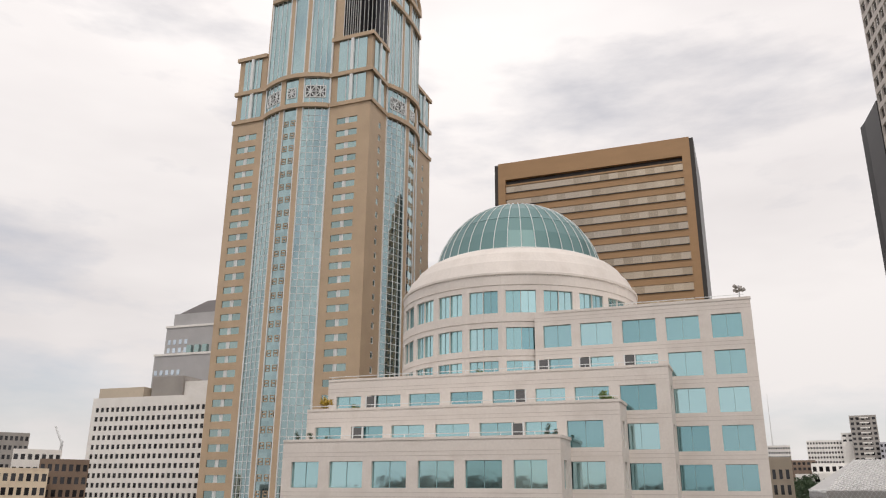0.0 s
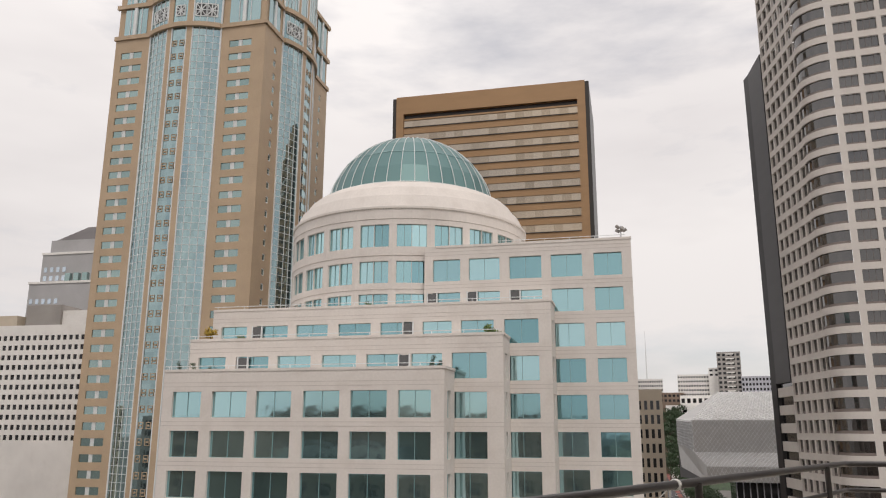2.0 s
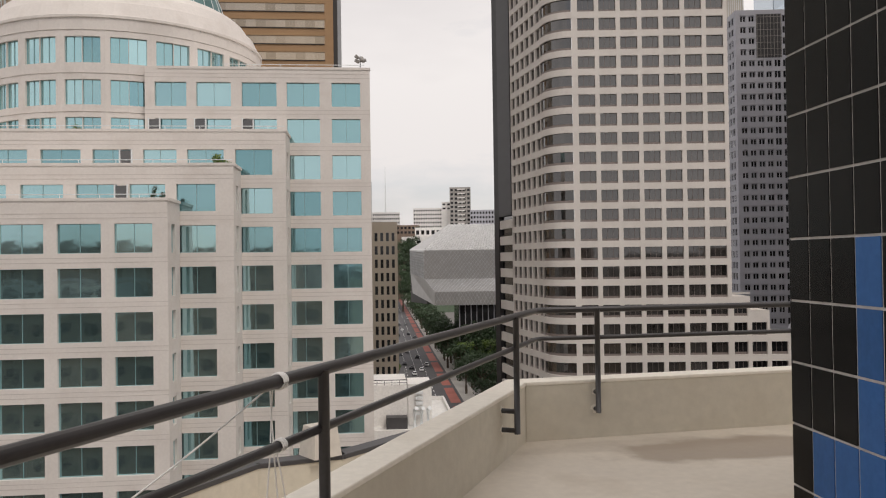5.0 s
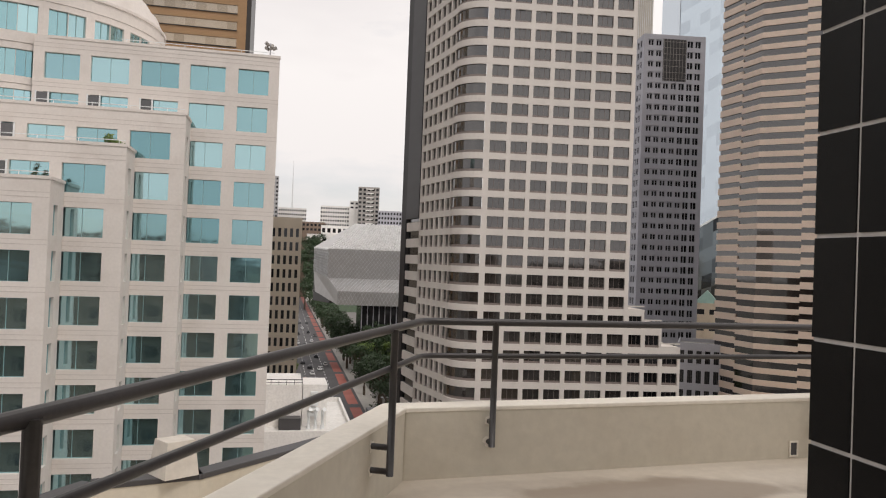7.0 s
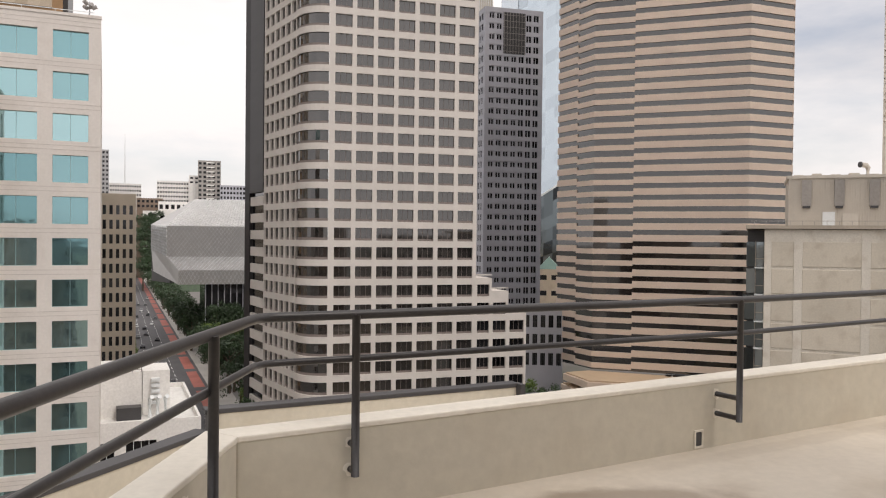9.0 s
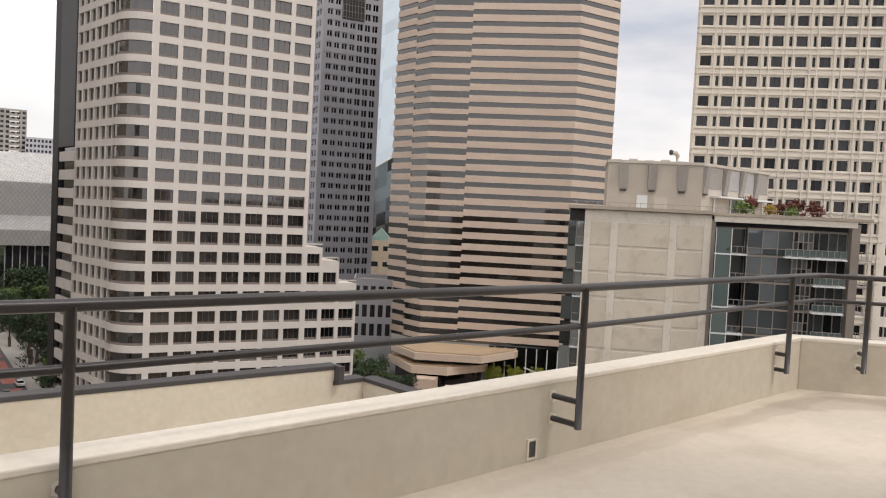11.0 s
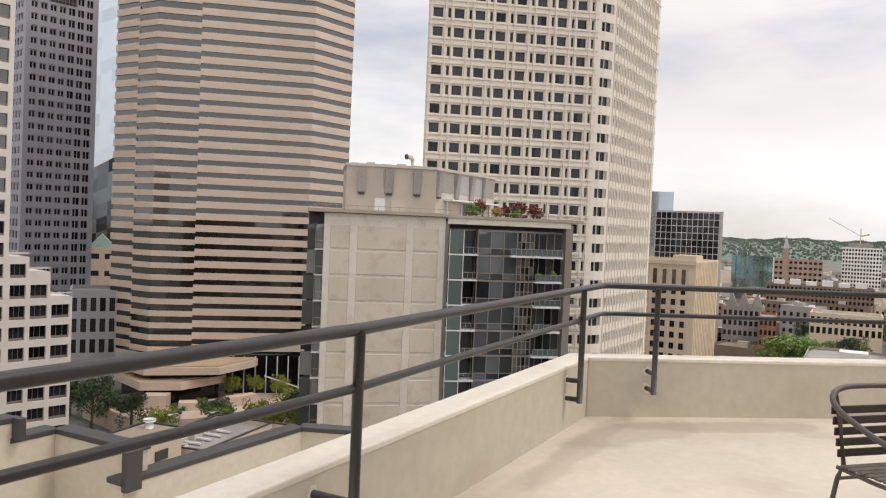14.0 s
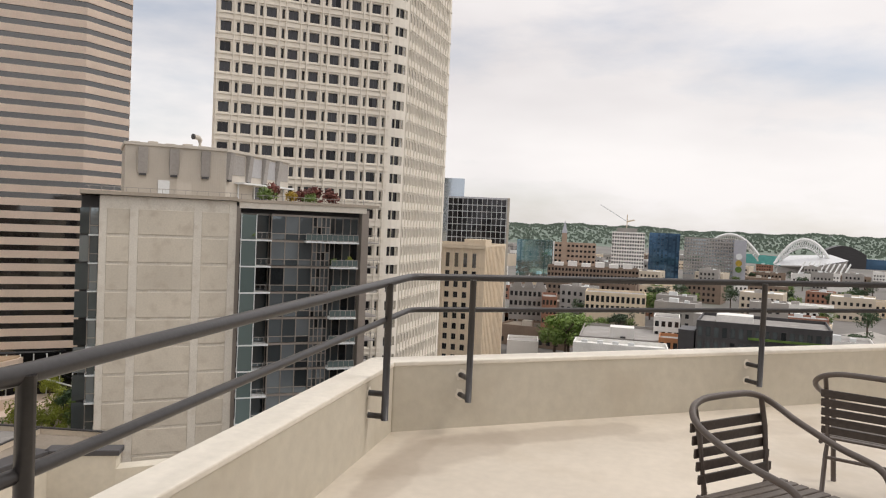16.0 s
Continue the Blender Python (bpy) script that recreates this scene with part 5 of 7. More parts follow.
for k in range(13):
    z0 = K_SLAB - KP * (k + 1)
    z1 = z0 + KP
    # recessed loggia, curtain wall, gridded bay, recess behind the deep balconies
    for x0, x1, y, cuts, mid in ((KC + 0.55, 20.7, 1.9, 2, 0), (20.7, 26.3, 0.3, 3, 1), (26.3, 28.7, 0.15, 4, 2), (28.7, KW - 1.0, 1.6, 4, 0)):
        for c in range(cuts):
            a, b = x0 + (x1 - x0) * c / cuts, x0 + (x1 - x0) * (c + 1) / cuts
            cz = [z0 + 0.1, z1 - 0.16] if not mid else [z0 + 0.1, z0 + 0.95, z1 - 0.16] if mid == 1 else [z0 + 0.1, z0 + 0.9, z0 + 2.0, z1 - 0.16]
            for lo, hi in zip(cz, cz[1:]):
                tone = "glass_condo" if mid == 0 or rk.random() < 0.45 else "glass_loft"
                part("pane", Mesh().box(a + 0.05, y, lo + 0.04, b - 0.05, y + 0.05, hi - 0.04), tone, core_k)
        for c in range(cuts + 1):
            a = x0 + (x1 - x0) * c / cuts
            part("mullion", Mesh().box(a - 0.06, y - 0.1, z0, a + 0.06, y + 0.08, z1), "brown_frame", core_k)
        for zz in ([z0 + 0.95] if mid == 1 else [z0 + 0.9, z0 + 2.0] if mid == 2 else []):
            part("transom", Mesh().box(x0, y - 0.08, zz - 0.05, x1, y + 0.06, zz + 0.05), "brown_frame", core_k)
        part("slab_edge", Mesh().box(x0, y - 0.12, z1 - 0.2, x1, 2.6, z1 + 0.06), "brown_frame" if mid else "grey_stone", core_k)
        if mid == 0 and rk.random() < 0.6:
            a = rk.uniform(x0 + 0.3, x1 - 1.2)
            part("blind", Mesh().box(a, y + 0.06, z0 + 0.2, a + 0.9, y + 0.1, z1 - 0.3), "white_wall", core_k)
    # glazed corner box with a pale slab, open towards the middle
    bal = part("balcony", Mesh().box(KC + 0.5, -0.75, z0 - 0.12, 20.6, 1.9, z0 + 0.06), "trim", kd)
    part("wind_screen", Mesh().box(KC + 0.55, -0.72, z0 + 0.08, 18.5, -0.68, z1 - 0.16), "glass_screen", bal)
    part("screen_post", Mesh().box(18.48, -0.76, z0, 18.58, -0.64, z1 - 0.1), "trim", bal)
    part("screen_post", Mesh().box(KC + 0.5, -0.76, z0, KC + 0.58, -0.64, z1 - 0.1), "trim", bal)
    rail_run(bal, 18.6, 20.6, -0.7, z0)
    # deep balconies
    x0 = 25.1 if k == 0 else 28.75
    bal = part("balcony", Mesh().box(x0, -1.0, z0 - 0.14, 32.6, 1.6, z0 + 0.06), "trim", kd)
    rail_run(bal, x0 + 0.05, 32.5, -0.95, z0)
    part("balcony_glass", Mesh().box(x0 + 0.05, -0.93, z0 + 0.22, 32.5, -0.91, z0 + 1.0), "glass_screen", bal)
    for i in range(2 if k else 4):
        a = x0 + 0.4 + rk.random() * (32.0 - x0)
        part("balcony_chair", Mesh().box(a, 0.0, z0 + 0.06, a + 0.5, 0.5, z0 + 0.5).box(a, 0.42, z0 + 0.5, a + 0.5, 0.5, z0 + 0.9), rk.choice(("trim", "grey_stone", "bark")), bal)
    # balconies past the far edge
    bal = part("balcony", Mesh().box(KW, 1.0, z0 - 0.1, KW + 2.0, 5, z0 + 0.06), "grey_stone", kd)
    rail_run(bal, KW + 0.05, KW + 1.95, 1.05, z0)
    # glazed strip by the gable wall
    part("strip_pane", Mesh().box(-1.3, 0.9, z0 + 0.1, K0 - 0.08, 0.95, z1 - 0.15), ("glass_loft", "glass_condo")[k % 2], core_k)
    part("strip_pane", Mesh().box(-2.5 - (0.4 if k > 1 else 0), 2.1, z0 + 0.1, -1.4, 2.15, z1 - 0.15), ("glass_condo", "glass_loft")[k % 2], core_k)
    part("strip_slab", Mesh().box(-1.5, 0.3, z0 - 0.08, K0, 3, z0 + 0.05), "trim", core_k)
    part("strip_bar", Mesh().box(-1.45, 0.8, z0, -1.35, 1.0, z1), "brown_frame", core_k)
    part("strip_bar", Mesh().box(-1.35, 0.86, z0 + 1.1, K0, 0.92, z0 + 1.2), "brown_frame", core_k)
# roof plant room: ribbed front and a second face running back
P_TOP = 10.5
WING0, WING1 = Vector((15.9, 9.0)), Vector((28.2, 24.0))
pr = part("plant_room", Mesh().prism([(2.7, 9.0), tuple(WING0), tuple(WING1), (12, 30), (2.7, 22)], K_TOP, P_TOP), "metal_panel", kd)
for i in range(44):
    part("rib", Mesh().box(2.72 + i * 0.3, 8.92, K_TOP + 0.4, 2.86 + i * 0.3, 9.0, P_TOP - 0.5), "metal_panel", pr)
part("cap_trim", Mesh().prism([(2.5, 8.8), (16.0, 8.75), (28.5, 23.9), (12, 30.2), (2.5, 22.2)], P_TOP - 0.35, P_TOP + 0.05), "metal_panel", pr)
for x in (4.3, 8.3, 12.45):
    hood = part("louvre_hood", Mesh().prism([(x, 8.75), (x + 1.2, 8.75), (x + 1.2, 8.95), (x, 8.95)], 6.4, 9.9, top=[(x, 8.3), (x + 1.2, 8.3), (x + 1.2, 8.95), (x, 8.95)]), "grey_stone", pr)
    part("louvre_mouth", Mesh().box(x + 0.15, 8.62, 6.1, x + 1.05, 8.95, 6.4), "dark_frame", hood)
part("door", Mesh().box(6.9, 8.84, K_TOP + 0.4, 8.4, 8.9, 5.6), "trim", pr)
part("door", Mesh().box(9.3, 8.84, K_TOP + 0.4, 11.2, 8.9, 5.4), "metal_panel", pr)
wd = (WING1 - WING0).normalized()
wo_ = Vector((wd.y, -wd.x))
wl_ = (WING1 - WING0).length


def on_wing(u0, u1, k0, k1):
    a, b = WING0 + wd * u0 * wl_, WING0 + wd * u1 * wl_
    return [tuple(a + wo_ * k1), tuple(b + wo_ * k1), tuple(b + wo_ * k0), tuple(a + wo_ * k0)]


for i, (u0, u1, mat_) in enumerate(((0.08, 0.26, "grey_stone"), (0.33, 0.52, "stone_pale"), (0.58, 0.75, "stone_pale"), (0.80, 0.98, "grey_stone"))):
    part("wing_panel", Mesh().prism(on_wing(u0, u1, 0.0, 0.08), 7.0, 9.8), mat_, pr)
for u in (0.0, 0.28, 0.53, 0.76):
    hood = part("louvre_hood", Mesh().prism(on_wing(u, u + 0.055, 0.0, 0.3), 6.2, 10.0, top=on_wing(u, u + 0.055, 0.0, 0.75)), "grey_stone", pr)
    part("louvre_mouth", Mesh().prism(on_wing(u + 0.008, u + 0.047, 0.0, 0.4), 5.95, 6.2), "dark_frame", hood)
part("wing_canopy", Mesh().prism(on_wing(0.12, 0.95, 0.0, 1.6), 5.75, 6.0), "trim", pr)
part("wing_door", Mesh().prism(on_wing(0.40, 0.62, 0.0, 0.06), K_TOP + 0.3, 5.6), "glass_dark", pr)
for u in (0.16, 0.40, 0.51, 0.62, 0.9):
    part("wing_post", Mesh().prism(on_wing(u, u + 0.015, 0.06, 0.2), K_TOP + 0.3, 5.75), "trim", pr)
vent = part("roof_vent", Mesh().tube([(12.6, 12, P_TOP), (12.6, 12, P_TOP + 1.2), (12.4, 11.9, P_TOP + 1.5), (11.7, 11.6, P_TOP + 1.6)], 0.34, 10), "metal_panel", kd, smooth=True)
part("vent_mouth", Mesh().tube([(11.72, 11.6, P_TOP + 1.6), (11.5, 11.5, P_TOP + 1.6)], 0.4, 10), "dark_frame", vent)
part("roof_rail", Mesh().bar((-2.0, 0.3, K_TOP + 1.05), (KC, 0.3, K_TOP + 1.05), 0.06).bar((KC, 0.3, K_TOP + 0.95), (KW, 0.3, K_TOP + 0.9), 0.05), "grey_stone", kd)
for i in range(26):
    part("roof_rail_post", Mesh().box(-1.6 + 1.4 * i, 0.27, K_TOP + 0.35, -1.55 + 1.4 * i, 0.32, K_TOP + 1.05), "grey_stone", kd)
for i in range(5):
    part("roof_unit", Mesh().box(3.4 + 2.3 * i, 11, P_TOP, 4.6 + 2.3 * i, 13, P_TOP + 0.3 + 0.15 * (i % 2)), "metal_panel", kd)


def leaf_clump(mesh, c, r, count, size, rnd, mat=0, flat=1.0):
    """Many small leaf blades filling an uneven ball."""
    for _ in range(count):
        v = Vector((rnd.gauss(0, 1), rnd.gauss(0, 1), rnd.gauss(0, 1) * flat)).normalized()
        p = Vector(c) + Vector((v.x * r, v.y * r, v.z * r * flat)) * rnd.uniform(0.55, 1.08)
        a = Vector((rnd.gauss(0, 1), rnd.gauss(0, 1), rnd.gauss(0, 1))).normalized()
        b = a.cross(v).normalized() if a.cross(v).length > 0.01 else Vector((1, 0, 0))
        s = size * rnd.uniform(0.6, 1.3)
        mesh.face((p - a * s, p - b * s * 0.5, p + a * s, p + b * s * 0.5), mat)


def shrub(x, y, z, r, h, leaf, label, seed, name="shrub"):
    rnd = random.Random(seed)
    t = thing(name, label, "plant", x, y, z)
    part("stem", Mesh().tube([(0, 0, -0.05), (0.03, 0.02, h * 0.5)], r * 0.06, 6), "bark", t)
    q = Mesh()
    for i in range(5):
        leaf_clump(q, (rnd.uniform(-0.45, 0.45) * r, rnd.uniform(-0.45, 0.45) * r, h * rnd.uniform(0.4, 0.8)), r * rnd.uniform(0.4, 0.65), 70, r * 0.16, rnd)
    part("foliage", q, leaf, t)
    return t


def on_condo(u, v, z):
    c, s = math.cos(radians(-45)), math.sin(radians(-45))
    return 76.7 + c * u - s * v, 75.4 + s * u + c * v, z


for k, (u, v, r, h, leaf, name) in enumerate(((21.8, 3.0, 1.6, 3.0, "leaf_red", "maroon"), (20.6, 2.0, 1.4, 1.5, "leaf", "green"), (23.4, 1.6, 1.1, 1.5, "leaf_gold", "golden"), (25.3, 2.4, 1.5, 1.7, "leaf_red", "maroon"), (27.2, 2.4, 1.7, 2.0, "leaf_red", "maroon"), (29.8, 2.0, 1.6, 1.6, "leaf_red", "maroon"), (26.0, 1.2, 1.2, 0.9, "leaf", "green"), (19.6, 1.6, 0.9, 1.0, "leaf", "green"))):
    x, y, z = on_condo(u, v, K_TOP + 0.3)
    shrub(x, y, z, r, h, leaf, name + " leafed shrub on the condominium roof", 40 + k)
for k, (u, leaf, kz) in enumerate(((31.6, "leaf_lime", 2), (29.3, "leaf", 2), (18.0, "leaf", 1))):
    x, y, z = on_condo(u, -0.4, K_SLAB - KP * kz + 0.1)
    shrub(x, y, z, 0.7, 1.7 if k == 0 else 1.2, leaf, "potted green plant on a balcony", 60 + k, "balcony_plant")

# ---- ivory tower with rounded corners ----
ht = thing("ivory_tower", "ivory precast tower with deep square windows and rounded corners", "building", 145.4, 67.3, 0, -45)
HR, HWL, HP_ = 2.1, 36.0, 3.66
H_TOP = 92.0
h_rows = [(round(41.93 - HP_ * k, 3), round(43.78 - HP_ * k, 3)) for k in range(-13, 24)]
q = Mesh()
cols = []
for i in range(8):
    cols += [(round(0.9 + 4.1 * i, 3), round(2.82 + 4.1 * i, 3)), (round(3.78 + 4.1 * i, 3), round(4.35 + 4.1 * i, 3))]
h_holes = walls_with_holes(q, (-HWL, 0), (1, 0), HWL - HR, GROUND, H_TOP, [c for c in cols if c[1] < HWL - HR - 0.2], h_rows, 0.55)
# rounded corner in facets towards the second face
turn2 = radians(49)
e1 = Vector((math.cos(turn2), math.sin(turn2)))
facets = [arc(-HR, 6.0, 6.0, -90 + 15 * i, -75 + 15 * i, 1) for i in range(3)]
for i, (p0, p1) in enumerate(facets):
    L_ = math.hypot(p1[0] - p0[0], p1[1] - p0[1])
    c_ = [(0.06, round(L_ - 0.06, 3))] if i == 1 else [(0.75, round(L_ - 0.02, 3))] if i == 0 else [(0.02, 0.8)]
    h_holes += walls_with_holes(q, p0, (p1[0] - p0[0], p1[1] - p0[1]), L_, GROUND, H_TOP, c_, h_rows, 0.4)
last = facets[-1][1]
cols2 = []
for i in range(7):
    cols2 += [(round(0.3 + 3.95 * i, 3), round(1.65 + 3.95 * i, 3)), (round(2.28 + 3.95 * i, 3), round(3.63 + 3.95 * i, 3))]
h_side = walls_with_holes(q, last, tuple(e1), 29.8, GROUND, H_TOP, cols2, h_rows, 0.35)
part("wall", q, "ivory", ht)
glaze(ht, [h for h in h_holes if h[0].z < 62], ("glass_dark", "dark_frame"), bars=2, bar=0.08, cap=300)
glaze(ht, [h for h in h_side if h[0].z < 62], ("glass_dark", "dark_frame"), bars=1, bar=0.08, cap=140, name="side_window")
# proud upright fins and ledges give the facade its relief
for i in range(9):
    for dx in (0.36, 3.2):
        x = -HWL + 4.1 * i + dx
        if x < -HR - 0.2:
            part("fin", Mesh().box(x, -0.28, GROUND, x + 0.22, 0, H_TOP), "ivory", ht)
for r in h_rows:
    if -44 < r[0] < 60:
        part("ledge", Mesh().box(-HWL, -0.22, r[1] + 0.35, -HR, 0, r[1] + 0.6), "ivory", ht)
        part("ledge", Mesh().box(-HWL, -0.20, r[0] - 0.45, -HR, 0, r[0] - 0.25), "ivory", ht)
for i in range(15):
    p = Vector(last) + e1 * (0.02 + 1.98 * i)
    o_ = Vector((e1.y, -e1.x))
    w_ = e1 * 0.2
    part("side_fin", Mesh().prism([tuple(p), tuple(p + o_ * 0.22), tuple(p + o_ * 0.22 + w_), tuple(p + w_)][::-1], GROUND, H_TOP), "ivory", ht)
for r in h_rows:
    if -44 < r[0] < 60:
        p, e_, o_ = Vector(last), Vector(last) + e1 * 29.8, Vector((e1.y, -e1.x)) * 0.16
        part("side_ledge", Mesh().prism([tuple(p), tuple(e_), tuple(e_ + o_), tuple(p + o_)][::-1], r[1] + 0.4, r[1] + 0.6), "ivory", ht)

# ---- buff masonry block, black glass block ----


def block(name, label, x, y, turn, w, depth, z0, z1, wall, rows, cols, mats, bars=1, setback=0.25, roof="roof_grey", parapet=0.8, left=None, right=None, cap=150, group=""):
    """A plain building: pierced front, and pierced sides where asked, with a parapet round its roof."""
    t = thing(name, label, "building", x, y, 0, turn, group)
    q = Mesh()
    hs = walls_with_holes(q, (0, 0), (1, 0), w, z0, z1, cols, rows, setback)
    if right is not None:
        hs += walls_with_holes(q, (w, 0), (0, 1), depth, z0, z1, right, rows, setback)
    else:
        q.face(((w, 0, z0), (w, depth, z0), (w, depth, z1), (w, 0, z1)))
    if left is not None:
        hs += walls_with_holes(q, (0, depth), (0, -1), depth, z0, z1, left, rows, setback)
    else:
        q.face(((0, depth, z0), (0, 0, z0), (0, 0, z1), (0, depth, z1)))
    q.face(((w, depth, z0), (0, depth, z0), (0, depth, z1), (w, depth, z1)))
    part("wall", q, wall, t)
    r = Mesh()
    r.face(((0.3, 0.3, z1 - parapet), (w - 0.3, 0.3, z1 - parapet), (w - 0.3, depth - 0.3, z1 - parapet), (0.3, depth - 0.3, z1 - parapet)))
    part("roof", r, roof, t)
    p = Mesh()
    p.box(0, 0, z1, w, 0.3, z1 + 0.15).box(0, depth - 0.3, z1, w, depth, z1 + 0.15).box(0, 0.3, z1, 0.3, depth - 0.3, z1 + 0.15).box(w - 0.3, 0.3, z1, w, depth - 0.3, z1 + 0.15)
    p.face(((0, 0.3, z1), (w, 0.3, z1), (w, 0.3, z1 - parapet), (0, 0.3, z1 - parapet)))
    p.face(((0.3, 0, z1), (0.3, depth, z1), (0.3, depth, z1 - parapet), (0.3, 0, z1 - parapet)))
    p.face(((w - 0.3, 0, z1), (w - 0.3, depth, z1), (w - 0.3, depth, z1 - parapet), (w - 0.3, 0, z1 - parapet)))
    p.face(((0, depth - 0.3, z1), (w, depth - 0.3, z1), (w, depth - 0.3, z1 - parapet), (0, depth - 0.3, z1 - parapet)))
    part("parapet", p, wall, t)
    glaze(t, hs, mats, bars=bars, cap=cap)
    return t


def storeys(top, pitch, h, count):
    return [(round(top - pitch * k - h, 3), round(top - pitch * k, 3)) for k in range(count)]


it = block("buff_building", "buff masonry office block with rows of dark sash windows", 233.7, 101.8, -85, 25.5, 34, GROUND, -5.2, "buff", storeys(-13.5, 3.35, 1.9, 9), spans(1.2, 2.9, 1.45, 8), ("glass_dark", "dark_frame"), bars=2, right=spans(1.0, 2.2, 0.9, 14))
for i in range(9):
    part("pier", Mesh().box(0.3 + 2.9 * i, -0.25, GROUND, 0.85 + 2.9 * i, 0, -6.2), "buff", it)
for i in range(8):
    part("tall_window", Mesh().box(1.3 + 2.9 * i, -0.03, -12.3, 2.5 + 2.9 * i, 0.1, -7.8), "glass_brown", it)
for i in range(15):
    part("pier", Mesh().box(25.5, 0.2 + 2.2 * i, GROUND, 25.75, 0.7 + 2.2 * i, -5.6), "buff", it)
part("cornice", Mesh().box(-0.3, -0.5, -6.3, 25.9, 0.3, -5.0), "buff", it)
part("roof_house", Mesh().box(18, 3, -6, 25, 12, -3.4), "buff", it)
up = block("buff_tower", "buff masonry tower wing set back above the block", 226.0, 116.0, -55, 16, 16, GROUND, 12.0, "buff", storeys(8.5, 3.35, 1.9, 6), spans(1.2, 2.9, 1.45, 5), ("glass_dark", "dark_frame"), bars=2)
part("front_wing", Mesh().box(9, -4, GROUND, 20, 0, 4.8), "buff", up)
for i in range(6):
    part("pier", Mesh().box(9.3 + 2.0 * i, -4.3, GROUND, 9.9 + 2.0 * i, -4, 4.4), "ivory", up)

jt = thing("black_glass_building", "black glass office block with a pale metal grid", "building", 311.5, 117.5, 0, -72)
part("body", Mesh().box(0, 0.1, GROUND, 26, 22, 13.0), "grey_frame", jt)
for i in range(12):
    for j in range(8):
        a, z = 0.3 + 2.05 * i, 12.4 - 2.75 * (j + 1)
        part("pane", Mesh().box(a, 0.0, z, a + 1.85, 0.09, z + 2.55), "glass_dark", jt)
for i in range(13):
    part("mullion", Mesh().box(0.18 + 2.05 * i, -0.2, -10, 0.34 + 2.05 * i, 0.1, 12.8), "trim", jt)
for j in range(9):
    part("transom", Mesh().box(0, -0.14, 12.35 - 2.75 * j, 25.2, 0.1, 12.5 - 2.75 * j), "trim", jt)
part("side_panel", Mesh().box(25.2, -0.3, GROUND, 26.2, 22, 13.1), "metal_panel", jt)
block("pale_tower", "pale blue glass tower far behind the black block", 392.0, 151.0, -70, 12, 12, GROUND, 25.5, "glass_pale", [], [], ("glass_pale", "trim"))

# ---- street canyon ahead: road, bus lane, white block, ribbed masonry block, library ----
q = Mesh()
q.face(((4.5, 60, GROUND + 0.02), (27.0, 60, GROUND + 0.02), (31.0, 1100, GROUND + 0.02), (8.5, 1100, GROUND + 0.02)))
tagged(part("road", q, "asphalt"), "grey asphalt avenue with lane lines", "road", kind="structure")
for x0, x1 in ((0.5, 4.5), (27.0, 32.5)):
    q = Mesh()
    q.v = [(x0, 60, GROUND), (x1, 60, GROUND), (x1 + 4, 1100, GROUND), (x0 + 4, 1100, GROUND), (x0, 60, GROUND + 0.16), (x1, 60, GROUND + 0.16), (x1 + 4, 1100, GROUND + 0.16), (x0 + 4, 1100, GROUND + 0.16)]
    q.f, q.m = [(4, 5, 6, 7), (0, 1, 5, 4), (1, 2, 6, 5), (3, 0, 4, 7)], [0] * 4
    tagged(part("pavement", q, "sidewalk"), "concrete pavement beside the avenue", "pavement", kind="structure")
for k in range(24):
    y = 110 + 36 * k
    x = 22.6 + 4 * (y - 60) / 1040
    q = Mesh()
    q.face(((x, y, GROUND + 0.03), (x + 3.4, y, GROUND + 0.03), (x + 3.5, y + 30, GROUND + 0.03), (x + 0.1, y + 30, GROUND + 0.03)))
    tagged(part("bus_lane", q, "bus_lane"), "worn red painted bus lane panel", "road marking", group="bus lane panels")
q = Mesh()
for k in range(120):
    y = 100 + 8 * k
    for x in (10.5, 14.5, 18.5):
        xx = x + 4 * (y - 60) / 1040
        q.face(((xx, y, GROUND + 0.03), (xx + 0.2, y, GROUND + 0.03), (xx + 0.2, y + 4, GROUND + 0.03), (xx, y + 4, GROUND + 0.03)))
tagged(part("lane_lines", q, "road_line"), "white dashed lane lines", "road marking", kind="stuff")

wb = block("white_block", "white painted low block with dark multi-pane windows", -9.0, 97.5, 0, 18.6, 24, GROUND, -20.4, "white_wall", storeys(-22.6, 3.6, 2.2, 6), spans(1.0, 4.6, 3.4, 4), ("glass_dark", "trim"), bars=4, roof="roof_white", right=spans(1.2, 4.6, 3.2, 5), parapet=0.5)
pent = part("roof_house", Mesh().box(12.2, 6, -20.9, 15.4, 12, -15.4), "white_wall", wb)
for k in range(5):
    part("vent_fin", Mesh().box(13.2, 5.5, -19.5 + 0.7 * k, 14.2, 6.0, -19.1 + 0.7 * k), "trim", pent)
upper = part("roof_house", Mesh().box(4.0, 5.5, -20.9, 12.1, 16, -15.4), "white_wall", wb)
part("roof_rail", Mesh().box(4.0, 5.5, -14.75, 12.1, 5.58, -14.65).box(4.0, 5.5, -15.1, 12.1, 5.56, -15.04).box(12.04, 5.58, -14.75, 12.1, 16, -14.65), "dark_frame", upper)
for k in range(9):
    part("rail_post", Mesh().box(4.0 + k, 5.5, -15.4, 4.06 + k, 5.56, -14.75), "dark_frame", upper)
for k in range(3):
    part("vent_stack", Mesh().tube([(13.0 + 0.9 * k, 4.5, -20.9), (13.0 + 0.9 * k, 4.5, -18.6), (13.2 + 0.9 * k, 4.0, -18.3)], 0.28, 8), "trim", wb)
part("roof_opening", Mesh().box(9.2, 3.6, -20.9, 12.0, 6.0, -19.4), "dark_frame", wb)

